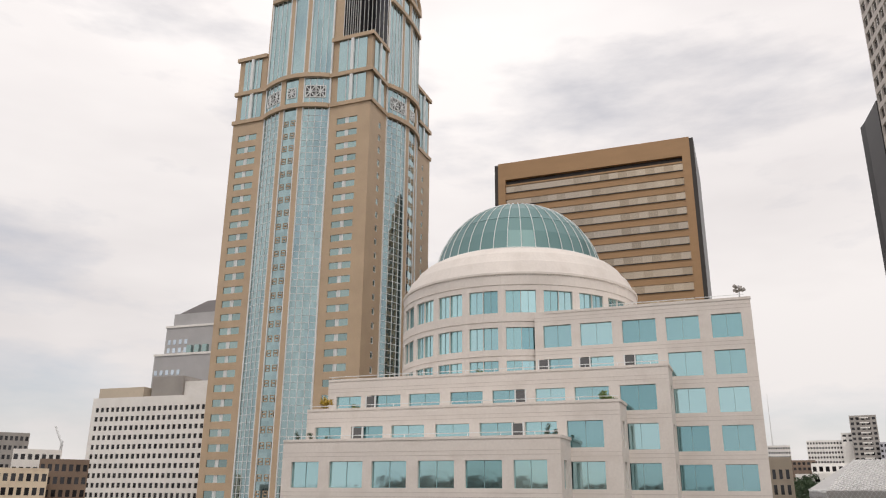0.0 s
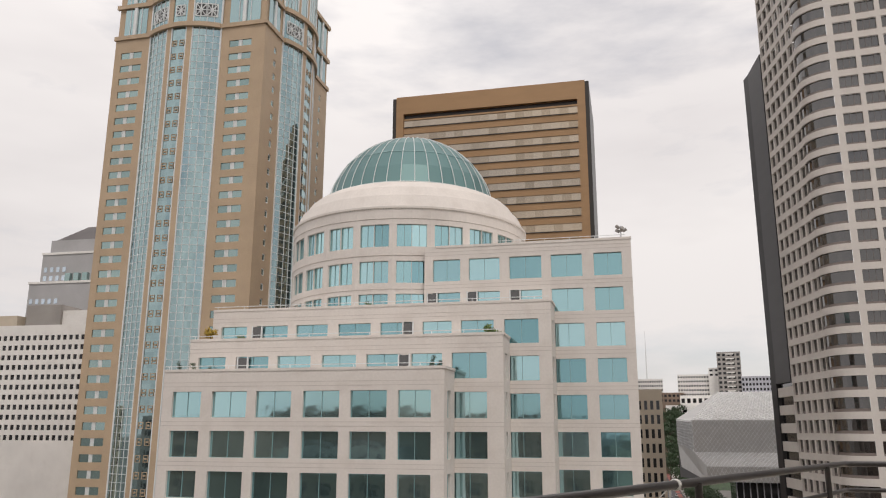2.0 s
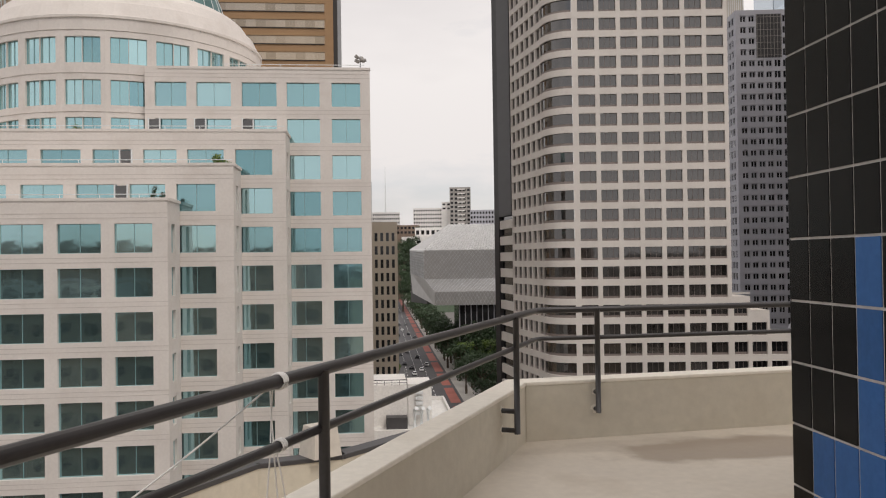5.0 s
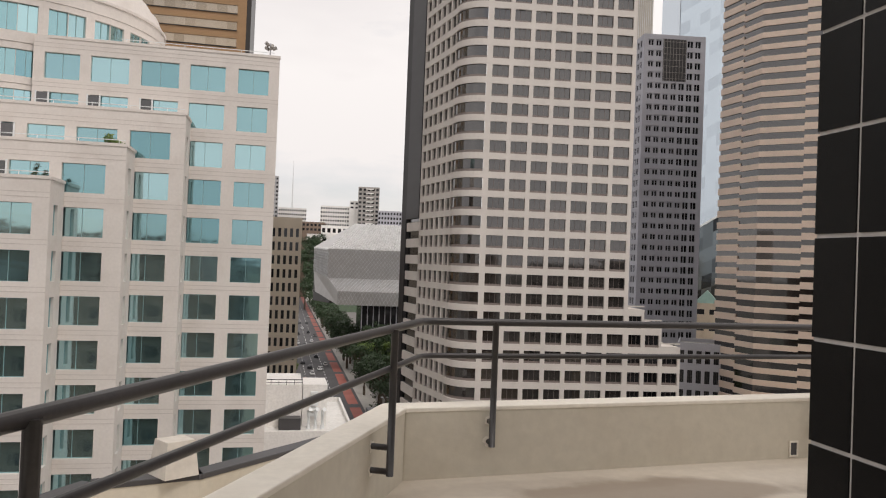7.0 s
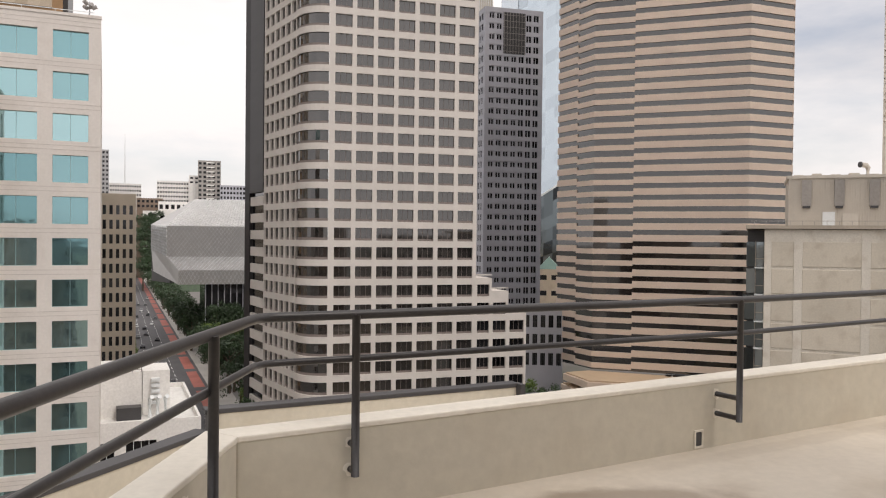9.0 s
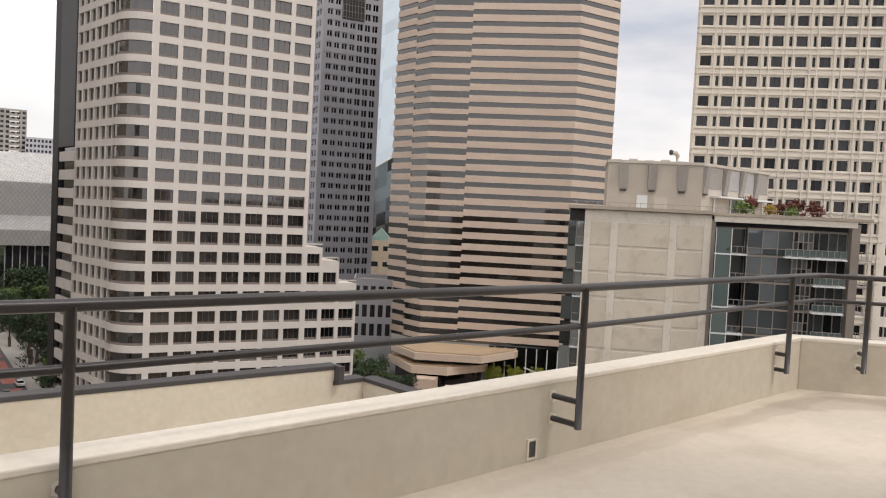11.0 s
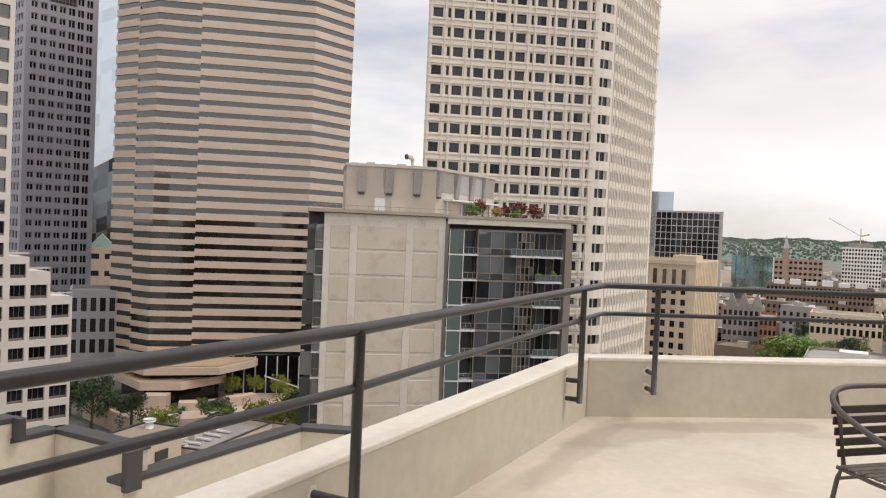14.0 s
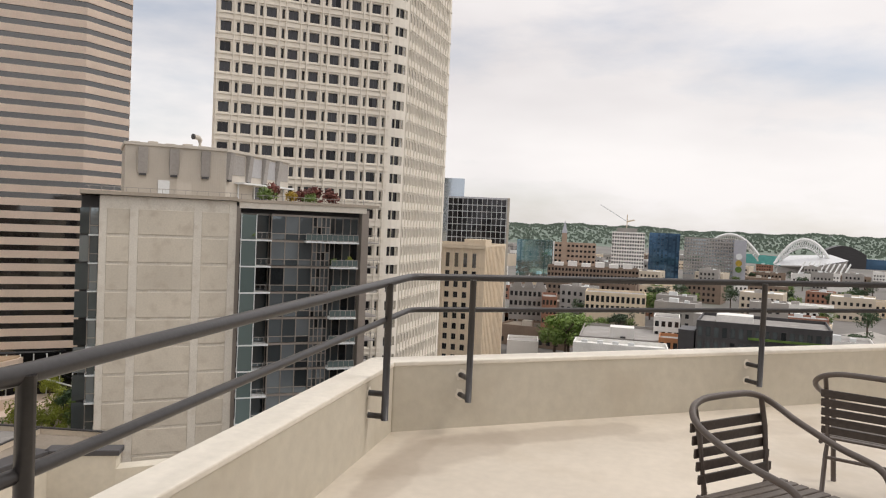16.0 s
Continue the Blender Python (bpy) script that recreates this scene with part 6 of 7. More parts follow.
rb = block("ribbed_building", "tan masonry office block with narrow recessed windows", -22.0, 229.0, 0, 27.6, 26, GROUND, 12.6, "buff_grey", storeys(9.6, 3.97, 2.5, 11), spans(0.7, 1.68, 0.85, 16), ("glass_dark", "dark_frame"), right=spans(1.0, 1.68, 0.85, 14), cap=190)
part("tall_base", Mesh().box(0, -0.2, -34.4, 27.8, 0.0, -33.8), "buff_grey", rb)

lib = thing("faceted_library", "faceted grey building wrapped in a diamond steel mesh", "building", 0, 0, 0)
FACETS = {
    "front": [(19.8, 330, 5.4), (72, 326, 5.4), (72, 326, -7.0), (19.8, 330, -7.0)],
    "side": [(14.8, 352, 6.2), (19.8, 330, 5.4), (19.8, 330, -7.0), (14.8, 352, -4.2)],
    "roof": [(14.8, 352, 6.2), (36, 392, 19.0), (78, 388, 19.0), (72, 326, 5.4), (19.8, 330, 5.4)],
    "slope": [(19.8, 330, -7.0), (72, 326, -7.0), (72, 316, -12.0), (23.4, 319, -12.0)],
    "lower": [(23.4, 319, -12.0), (72, 316, -12.0), (72, 316, -17.6), (23.4, 319, -17.6)],
    "under": [(14.8, 352, -4.2), (19.8, 330, -7.0), (23.4, 319, -12.0), (23.4, 319, -17.6), (15.5, 347, -13.5)],
}
for key, pts in FACETS.items():
    q = Mesh()
    q.face([Vector(p) for p in reversed(pts)])
    fac = part("facet", q, "mesh_panel", lib)
    if len(pts) == 4:
        a, b, c, d = (Vector(p) for p in pts)
        nrm = (b - a).cross(d - a).normalized()
        nrm = -nrm if nrm.y > 0.2 else nrm
        w, h = (b - a).length, (d - a).length
        nu = max(2, int(w / 1.5))
        nv = max(2, int(h / 1.9))
        P = lambda u, v: a.lerp(b, u).lerp(d.lerp(c, u), v) + nrm * 0.15  # noqa: E731
        q = Mesh()
        for i in range(nu):
            for j in range(nv):
                q.bar(P(i / nu, j / nv), P((i + 1) / nu, (j + 1) / nv), 0.15)
                q.bar(P((i + 1) / nu, j / nv), P(i / nu, (j + 1) / nv), 0.15)
        tagged(part("steel_mesh", q, "mesh_bar", fac), kind="stuff")
roof_q = Mesh()
A_, B_, C_, D_ = Vector((19.8, 330, 5.6)), Vector((72, 326, 5.6)), Vector((78, 388, 19.2)), Vector((36, 392, 19.2))
for i in range(22):
    for j in range(20):
        g_ = lambda u, v: A_.lerp(B_, u).lerp(D_.lerp(C_, u), v)  # noqa: E731
        roof_q.bar(g_(i / 22, j / 20), g_((i + 1) / 22, (j + 1) / 20), 0.22)
        roof_q.bar(g_((i + 1) / 22, j / 20), g_(i / 22, (j + 1) / 20), 0.35)
tagged(part("roof_mesh", roof_q, "steel_white", lib), kind="stuff")
part("dark_hall", Mesh().prism([(33.5, 321), (72, 319), (72, 350), (34.5, 350)], GROUND, -17.7), "glass_dark", lib)
part("core", Mesh().prism([(21, 332), (72, 330), (72, 380), (36, 384), (15, 352)], -17.7, 5.0), "dark_frame", lib)
q = Mesh()
for i in range(16):
    q.box(33.6 + 2.4 * i, 320.2 - 0.15 * i, GROUND, 33.9 + 2.4 * i, 321.0 - 0.15 * i, -17.7)
tagged(part("hall_columns", q, "grey_frame", lib), kind="stuff")
can = thing("plaza_canopy", "low flat canopy with a pale roof beside the library", "canopy", 44.0, 268.0, -34.5, -8)
part("roof", Mesh().box(0, 0, 10.2, 26, 20, 10.9), "roof_grey", can)
part("roof_edge", Mesh().box(-0.4, -0.4, 9.7, 26.4, 0, 11.1), "trim", can)
part("hall", Mesh().box(1, 1, 0, 25, 19, 10.2), "glass_dark", can)


def polar(bearing, dist, ox=0.0, oy=0.0):
    a = radians(bearing)
    return ox - math.sin(a) * dist, oy + math.cos(a) * dist


def tower_at(name, label, b0, b1, dist, top, wall, pitch, cols, mats, ox, oy, depth=20.0, h=1.9, bars=1, roof="roof_grey", lower=GROUND, side=None, count=None, cap=60, twist=0.0, group=""):
    """A building between two bearings at a distance, its front square to the line of sight unless twisted."""
    x0, y0 = polar(b0, dist, ox, oy)
    x1, y1 = polar(b1, dist, ox, oy)
    w = math.hypot(x1 - x0, y1 - y0)
    turn = math.degrees(math.atan2(y1 - y0, x1 - x0)) + twist
    n = count or max(1, int((top - max(lower, -40)) / pitch) - 0)
    step_ = w / max(1, cols)
    cs = spans(step_ * 0.2, step_, step_ * 0.6, cols) if cols else []
    rs = [r for r in storeys(top - pitch * 0.35, pitch, h, n) if r[0] > lower + 0.5]
    return block(name, label, x0, y0, turn, w, depth, lower, top, wall, rs, cs, mats, bars=bars, roof=roof, left=side, right=side, cap=cap, group=group)


E0 = (-1.9, -4.4)
E9 = (-0.3, 0.3)
E16 = (2.5, 3.07)
DARK = ("glass_dark", "dark_frame")
# beyond the library
tower_at("stepped_white_building", "white terraced building with small square windows", -1.9, -9.0, 880, 27.5, "white_wall", 13, 14, DARK, *E9, h=3.0, roof="roof_white", count=1, depth=30)
tower_at("stepped_white_building", "white upper tier with slit windows", -2.9, -9.0, 912, 39.0, "white_wall", 9, 16, DARK, *E9, h=5.0, roof="roof_white", count=1, depth=30)
tower_at("slab_tower", "thin grey apartment tower on the hill", 1.6, 0.25, 990, 101, "stone_pale", 5.2, 6, DARK, *E9, count=12, h=2.6)
tower_at("hospital_block", "pale banded hospital block on the hill", 0.35, -1.8, 1020, 64, "white_wall", 5.2, 14, DARK, *E9, count=6, h=2.4)
tower_at("long_white_block", "long white block with window bands", -2.8, -5.6, 960, 65, "white_wall", 5.0, 16, DARK, *E9, count=6, h=2.2)
dk = tower_at("dark_slab_tower", "dark grey apartment tower with balconies", -5.5, -7.05, 945, 89, "grey_stone", 5.2, 5, DARK, *E9, count=10, h=2.8)
for k in range(10):
    part("balcony", Mesh().box(9.5, -1.2, 86 - 5.2 * k, 18.5, 0, 87.2 - 5.2 * k), "white_wall", dk)
tower_at("stepped_white_building", "small white roof house beside the dark tower", -4.9, -5.6, 955, 72, "white_wall", 5.0, 2, DARK, *E9, count=2, h=2.2)
tower_at("blue_grey_block", "blue grey mid-rise block", -7.0, -9.2, 930, 60, "grey_frame", 5.4, 10, DARK, *E9, count=4, h=2.8)
tower_at("brown_block", "dark brown low block on the hill", -1.5, -3.2, 930, 43, "brown_brick", 5.4, 6, DARK, *E9, count=2, h=2.8)
mastp = polar(-0.75, 1050, *E9)
am = thing("radio_mast", "thin lattice radio mast on the hill", "mast", mastp[0], mastp[1], GROUND)
for k in range(6):
    part("section", Mesh().bar((0, 0, 90 + 14 * k), (0, 0, 104 + 14 * k), 2.2 - 0.34 * k), "trim", am)
part("base", Mesh().box(-12, -12, 0, 12, 12, 92), "white_wall", am)

# between the grey tower and the banded tower
oh = tower_at("gabled_house", "buff house with a green copper roof", -30.0, -31.7, 300, -10, "buff", 6, 2, DARK, *E9, count=2, depth=14)
q = Mesh()
q.v = [(0, 0, -10), (8.9, 0, -10), (8.9, 14, -10), (0, 14, -10), (4.4, 2, -5.2), (4.4, 12, -5.2)]
q.f, q.m = [(0, 1, 4), (1, 2, 5, 4), (2, 3, 5), (3, 0, 4, 5)], [0] * 4
part("copper_roof", q, "copper", oh)
tower_at("grey_low_block", "grey low block with paired dark windows", -29.0, -31.9, 215, -17.5, "grey_frame", 5.2, 5, DARK, *E9, h=3.4, bars=3, count=3, depth=16)

# ---- roofs just below ----
lr = block("flat_roofed_house", "buff low building with a gravel roof and stair head", 45.0, 62.5, 16, 30, 17, GROUND, -25.0, "buff_grey", storeys(-27, 3.5, 1.6, 5), spans(1, 3.4, 1.6, 8), DARK, roof="roof_tan", parapet=0.5, left=spans(1, 3.4, 1.6, 4))
head_ = part("stair_head", Mesh().box(7.0, 10.6, -25.5, 14.4, 15.6, -22.3), "buff_grey", lr)
part("stair_head_roof", Mesh().box(7.3, 10.9, -22.3, 14.1, 15.3, -22.2), "roof_tan", head_)
part("stair_head_coping", Mesh().box(6.9, 10.5, -22.3, 14.5, 10.75, -22.05).box(6.9, 15.4, -22.3, 14.5, 15.7, -22.05).box(6.9, 10.75, -22.3, 7.15, 15.4, -22.05).box(14.25, 10.75, -22.3, 14.5, 15.4, -22.05), "dark_frame", head_)
part("louvre", Mesh().box(10.0, 10.45, -25.0, 12.0, 10.6, -23.9), "dark_frame", head_)
vent_ = part("mushroom_vent", Mesh().tube([(12.5, 13.5, -22.2), (12.5, 13.5, -21.4)], 0.45, 12), "trim", head_, smooth=True)
part("vent_cap", Mesh().tube([(12.5, 13.5, -21.4), (12.5, 13.5, -21.15)], 0.7, 12), "trim", vent_, smooth=True)
for k in range(4):
    part("roof_pipe", Mesh().tube([(18.5 + 2 * k, 11, -25.2), (18.5 + 2 * k, 13.4, -25.2)], 0.18, 8), "mesh_bar", lr)
for k in range(5):
    part("roof_unit", Mesh().box(18 + 2.1 * k, 13.6 - 0.5 * (k % 2), -25.5, 19.5 + 2.1 * k, 14.9, -24.9 + 0.25 * (k % 3)), "metal_panel", lr)
for x0, y0, x1, y1 in ((-0.05, -0.05, 30.05, 0.35), (-0.05, 16.65, 30.05, 17.05), (-0.05, 0.35, 0.35, 16.65), (29.65, 0.35, 30.05, 16.65), (15.2, 0.35, 15.5, 16.65), (15.5, 8.2, 29.65, 8.5)):
    part("dark_coping", Mesh().box(x0, y0, -24.85, x1, y1, -24.7), "dark_frame", lr)
part("roof_divider", Mesh().box(15.22, 0.35, -25.5, 15.48, 16.65, -24.85).box(15.5, 8.22, -25.5, 29.65, 8.48, -24.85), "buff_grey", lr)
part("roof_strip", Mesh().box(15.6, 8.6, -25.49, 29.6, 16.6, -25.4), "roof_grey", lr)
ring_ = part("roof_duct", Mesh().tube([(16.4 + 0.9 * math.cos(t), 12.5 + 0.9 * math.sin(t), -25.1) for t in (2 * math.pi * i / 16 for i in range(16))], 0.2, 6, closed=True), "mesh_bar", lr)
bk = block("low_annex", "grey low annex with a worn roof", 56.0, 78.5, 16, 13, 9, GROUND, -26.5, "grey_stone", [], [], DARK, roof="roof_grey", parapet=0.5)
for k in range(3):
    part("roof_unit", Mesh().box(2 + 3 * k, 3, -27, 4 + 3 * k, 5.5, -26), "metal_panel", bk)

# ---- plaza planting ----


def tree_kind(seed, h, r, leaf, label):
    rnd = random.Random(seed)
    t = thing("tree", label, "tree", 0, 0, GROUND)
    q = Mesh()
    pts = [(0, 0, 0), (0.1, 0.05, h * 0.25), (0.05, -0.1, h * 0.5), (0.15, 0.05, h * 0.8)]
    for i in range(3):
        a, b = Vector(pts[i]), Vector(pts[i + 1])
        q.bar(a, b, h * 0.05 * (1 - 0.28 * i))
    for i in range(7):
        z = h * rnd.uniform(0.35, 0.7)
        an = rnd.uniform(0, 6.28)
        q.bar((0.05, 0, z), (r * 0.7 * math.cos(an), r * 0.7 * math.sin(an), z + h * 0.2), h * 0.016)
    part("trunk", q, "bark", t)
    q = Mesh()
    for i in range(24):
        an, rr = rnd.uniform(0, 6.28), r * math.sqrt(rnd.uniform(0.02, 1.0)) * 0.85
        z = h * rnd.uniform(0.42, 0.95)
        rr *= 1.15 - 0.75 * abs(z / h - 0.6)
        leaf_clump(q, (rr * math.cos(an), rr * math.sin(an), z), r * rnd.uniform(0.24, 0.42), 60, r * 0.085, rnd)
    part("crown", q, leaf, t)
    return t


KINDS = [tree_kind(1, 11, 4.4, "leaf", "leafy green street tree"), tree_kind(2, 13, 4.6, "leaf_dark", "deep green street tree"), tree_kind(3, 7, 3.4, "leaf_lime", "fresh lime green plaza tree")]
SPOTS = [(0, 148, 144, 0.9), (2, 122, 131, 0.9), (0, 128, 128, 0.8), (0, 121, 121, 0.7), (1, 97, 150, 0.8), (1, 93, 158, 0.9), (1, 92, 168, 1.0), (0, 99, 178, 0.9), (1, 109, 150, 0.5), (0, 144, 140, 0.9), (2, 127, 129, 0.9), (1, 88, 176, 0.9), (0, 150, 150, 1.0), (1, 155, 158, 1.0)]
for k in range(13):
    y = 180 + 30 * k
    SPOTS.append((1, 29.5 + 4 * (y - 60) / 1040 + (k % 3), y, 0.95 + 0.12 * (k % 3)))
for k in range(8):
    SPOTS.append((k % 2, 33 + (k * 7) % 20, 200 + 14 * k, 0.9))
    SPOTS.append((1, 33 + (k * 5) % 14, 250 + 11 * k, 1.0))
rt = random.Random(5)
for j, base in enumerate(KINDS):
    first = True
    for kind, x, y, s in SPOTS:
        if kind != j:
            continue
        if first:
            base.matrix_world = pose(x, y, GROUND, 0, 0, 20)
            base.scale = (s, s, s)
            first = False
        else:
            c = copy_thing(base, pose(x, y, GROUND, 0, 0, rt.uniform(0, 360)))
            c.scale = (s, s, s * rt.uniform(0.9, 1.1))
# wooded banks beside the library, and trees on the raised plaza
for near, far_, z0, z1 in ((((34, 297), (62, 294)), ((34, 319), (62, 319)), GROUND, -36.0), (((33.5, 690), (90, 690)), ((36, 820), (100, 820)), GROUND, 4.0)):
    q = Mesh()
    (ax, ay), (bx, by) = near
    (cx, cy), (dx, dy) = far_
    q.face(((ax, ay, z0), (bx, by, z0), (dx, dy, z1), (cx, cy, z1)))
    q.face(((ax, ay, z0), (cx, cy, z1), (cx, cy, z0)))
    q.face(((bx, by, z0), (dx, dy, z0), (dx, dy, z1)))
    q.face(((cx, cy, z0), (cx, cy, z1), (dx, dy, z1), (dx, dy, z0)))
    tagged(part("planted_bank", q, "leaf_dark"), "steep green planted bank beside the library", "bank", kind="structure")
PLANTED = [(2, 124.8, 151.5, -41.5, 0.68), (2, 130.5, 149.8, -41.5, 0.62), (2, 136.0, 147.0, -41.5, 0.66), (2, 133.0, 144.0, -41.5, 0.55), (1, 101.5, 170.5, -46.2, 0.75), (1, 99.5, 163.0, -46.2, 0.6), (1, 100.8, 157.0, -46.2, 0.55), (1, 104.6, 146.5, -46.2, 0.5), (0, 109.5, 143.0, -41.6, 0.32)]
for k, (x, y) in enumerate(((112, 128), (118, 134), (124, 126), (130, 136), (136, 128), (108, 136), (115, 122), (140, 134), (103, 128), (97, 140), (121, 138), (127, 131), (110, 118), (133, 121))):
    PLANTED.append(((2, 2, 0, 2, 2, 1)[k % 6], x, y, GROUND, (0.75, 1.05, 0.85, 1.1, 0.7, 0.7)[k % 6]))
for k in range(13):
    u, v = (k * 0.618) % 1, (k * 0.382 + 0.1) % 1
    PLANTED.append((1, 34.5 + 16 * u, 298 + 20 * v, GROUND + 8 * v, 0.9 + 0.3 * ((k * 7) % 5) / 5))
for k in range(4):
    PLANTED.append((k % 2, 34 + 5 * k, 303 + 4 * (k % 2), -42.5, 1.0))
for k in range(20):
    v = (k + 0.5) / 20
    PLANTED.append((1, 23.0 + 20 * ((k * 0.618) % 1), 690 + 125 * v, GROUND + 49 * v, 1.8))
for k in range(24):
    PLANTED.append((1, 29.8 + 4.6 * ((k * 0.618) % 1), 335 + 15 * k, GROUND, 1.15 + 0.3 * ((k * 0.382) % 1)))
for k in range(5):
    PLANTED.append((0, 36.0 + 3.2 * k, 200 + 5 * (k % 2), GROUND, 0.9))
PLANTED.append((0, 5.6, 305, GROUND, 0.8))
for kind, x, y, z, s in PLANTED:
    c = copy_thing(KINDS[kind], pose(x, y, z, 0, 0, rt.uniform(0, 360)))
    c.scale = (s, s, s * rt.uniform(0.95, 1.1))
for (x0, y0, x1, y1) in ((118, 126, 134, 120), (128, 131, 142, 126)):
    q = Mesh()
    d = Vector((x1 - x0, y1 - y0, 0))
    n_ = Vector((-d.y, d.x, 0)).normalized() * 2.5
    a, b = Vector((x0, y0, GROUND)), Vector((x1, y1, GROUND))
    q.prism([tuple((a - n_)[:2]), tuple((b - n_)[:2]), tuple((b + n_)[:2]), tuple((a + n_)[:2])], GROUND + 0.01, GROUND + 1.0)
    tagged(part("hedge_bed", q, "grass"), "raised green planting bed on the plaza", "planting")
q = Mesh()
q.face(((92, 120, GROUND + 0.03), (135, 104, GROUND + 0.03), (150, 135, GROUND + 0.03), (105, 150, GROUND + 0.03)))
tagged(part("plaza_paving", q, "roof_grey"), "grey paved plaza at the tower foot", "paving", kind="structure")
for x, y in ((96, 132), (103, 128), (31.5, 215), (33, 300)):
    sl = thing("street_lamp", "pale steel street lamp with a bent arm", "street lamp", x, y, GROUND, group="street lamps")
    part("pole", Mesh().tube([(0, 0, 0), (0, 0, 8.6)], 0.13, 8), "mesh_bar", sl, smooth=True)
    part("arm", Mesh().tube([(0, 0, 8.5), (-0.6, 0, 9.1), (-1.9, 0, 9.2)], 0.08, 8), "mesh_bar", sl, smooth=True)
    part("lamp_head", Mesh().box(-2.7, -0.2, 9.05, -1.8, 0.2, 9.25), "trim", sl)


def car(paint, label):
    t = thing("car", label, "car", 0, 0, GROUND, group="cars on the avenue")
    q = Mesh()
    q.v = [(x, y, z) for x in (-0.9, 0.9) for y, z in ((-2.2, 0.35), (2.2, 0.35), (2.2, 0.8), (1.3, 0.95), (-1.6, 1.0), (-2.2, 0.85))]
    q.f = [(0, 1, 7, 6), (1, 2, 8, 7), (2, 3, 9, 8), (3, 4, 10, 9), (4, 5, 11, 10), (5, 0, 6, 11), (0, 5, 4, 3, 2, 1), (6, 7, 8, 9, 10, 11)]
    q.m = [0] * 8
    part("body", q, paint, t)
    q = Mesh().prism([(-0.82, -1.75), (0.82, -1.75), (0.82, 1.1), (-0.82, 1.1)], 0.95, 1.45, top=[(-0.66, -1.3), (0.66, -1.3), (0.66, 0.5), (-0.66, 0.5)])
    part("cabin", q, "glass_dark", t)
    part("roof", Mesh().box(-0.66, -1.3, 1.45, 0.66, 0.5, 1.5), paint, t)
    for x in (-0.85, 0.85):
        for y in (-1.4, 1.4):
            part("wheel", Mesh().tube([(x - 0.1, y, 0.33), (x + 0.1, y, 0.33)], 0.33, 12), "rubber", t)
    return t


CARS = {"w": car("car_white", "white car on the asphalt avenue"), "g": car("car_grey", "grey car on the asphalt avenue"), "k": car("car_black", "black car on the asphalt avenue"), "r": car("car_red", "red car on the asphalt avenue")}
PLACES = [("w", 9.0, 232), ("g", 12.7, 250), ("k", 16.8, 262), ("w", 20.2, 345), ("k", 17.2, 372), ("g", 13.2, 395), ("k", 13.4, 420), ("w", 17.6, 440), ("r", 10.0, 300), ("w", 13.5, 318), ("g", 20.6, 470), ("k", 10.4, 350), ("w", 26.0, 215), ("w", 14.5, 520), ("g", 18.4, 560), ("k", 11.0, 480), ("w", 21.5, 620), ("g", 22.0, 205), ("k", 13.0, 335), ("w", 17.0, 330), ("g", 9.4, 385), ("w", 9.8, 430), ("k", 17.4, 490), ("g", 13.8, 560), ("k", 12.8, 283), ("w", 16.6, 245)]
used_ = set()
for key, x, y in PLACES:
    m_ = pose(x + 4 * (y - 60) / 1040, y, GROUND + 0.02)
    if key in used_:
        copy_thing(CARS[key], m_)
    else:
        CARS[key].matrix_world = m_
        used_.add(key)

# ---- blocks on the far side of the tan tower ----
wo = block("white_office", "white office slab with rows of small dark windows", -233.0, 222.0, 2, 62, 20, GROUND, 36.0, "white_wall", storeys(32.6, 3.35, 1.7, 11), spans(1.8, 2.35, 1.35, 25), DARK, bars=2, left=spans(1.5, 3.6, 2.6, 5), cap=150)
part("plant_room", Mesh().box(22, 5, 35.2, 36, 16, 44), "grey_stone", wo)
part("plant_room", Mesh().box(36, 6, 35.2, 62, 16, 42), "white_wall", wo)
part("parapet_block", Mesh().box(0.5, 2, 36, 21, 16, 40), "buff_grey", wo)
gt = thing("stepped_grey_tower", "grey granite tower with setbacks and a dark hipped roof", "building", -268.0, 290.0, 0, 2)
for x0, x1, z0, z1 in ((0, 46, GROUND, 66), (3.5, 42, 66, 80), (7, 39, 80, 86)):
    part("tier", Mesh().box(x0, (z0 - GROUND) * 0.02, z0, x1, 34, z1), "stone_pale", gt)
q = Mesh()
q.v = [(9, 3, 86), (37, 3, 86), (37, 32, 86), (9, 32, 86), (17, 14, 95), (30, 14, 95)]
q.f, q.m = [(0, 1, 5, 4), (1, 2, 5), (2, 3, 4, 5), (3, 0, 4)], [0] * 4
part("hipped_roof", q, "roof_dark", gt)
for k in range(3):
    part("glass_strip", Mesh().box(17.5 + 4.4 * k, 0.4, 20, 20.1 + 4.4 * k, 3.2, 70), "glass_tower", gt)
for x0, x1, y, z0, z1 in ((1, 45, (0 - GROUND) * 0.0, 20, 62), (5, 41, 2.24, 67, 78)):
    for j in range(int((z1 - z0) / 4)):
        for i in range(int((x1 - x0) / 3.2)):
            if not 16 < x0 + 3.2 * i < 31:
                part("window", Mesh().box(x0 + 3.2 * i, y - 0.12, z0 + 4 * j, x0 + 3.2 * i + 1.7, y + 0.2, z0 + 4 * j + 2.3), "glass_pale", gt)
part("ledge", Mesh().box(-0.4, -0.4, 65.2, 46.4, 3, 66.2).box(3.1, 1.8, 79.2, 42.4, 4, 80.2), "white_wall", gt)
tower_at("brown_masonry_block", "old brown masonry block with paired windows", 48.2, 45.3, 262, 11.4, "brown_brick", 3.6, 7, DARK, *E0, count=6, h=2.0)
tower_at("tan_block", "tan masonry block with shallow windows", 51.5, 47.6, 245, 8.2, "buff", 3.6, 9, DARK, *E0, count=5, h=2.0)
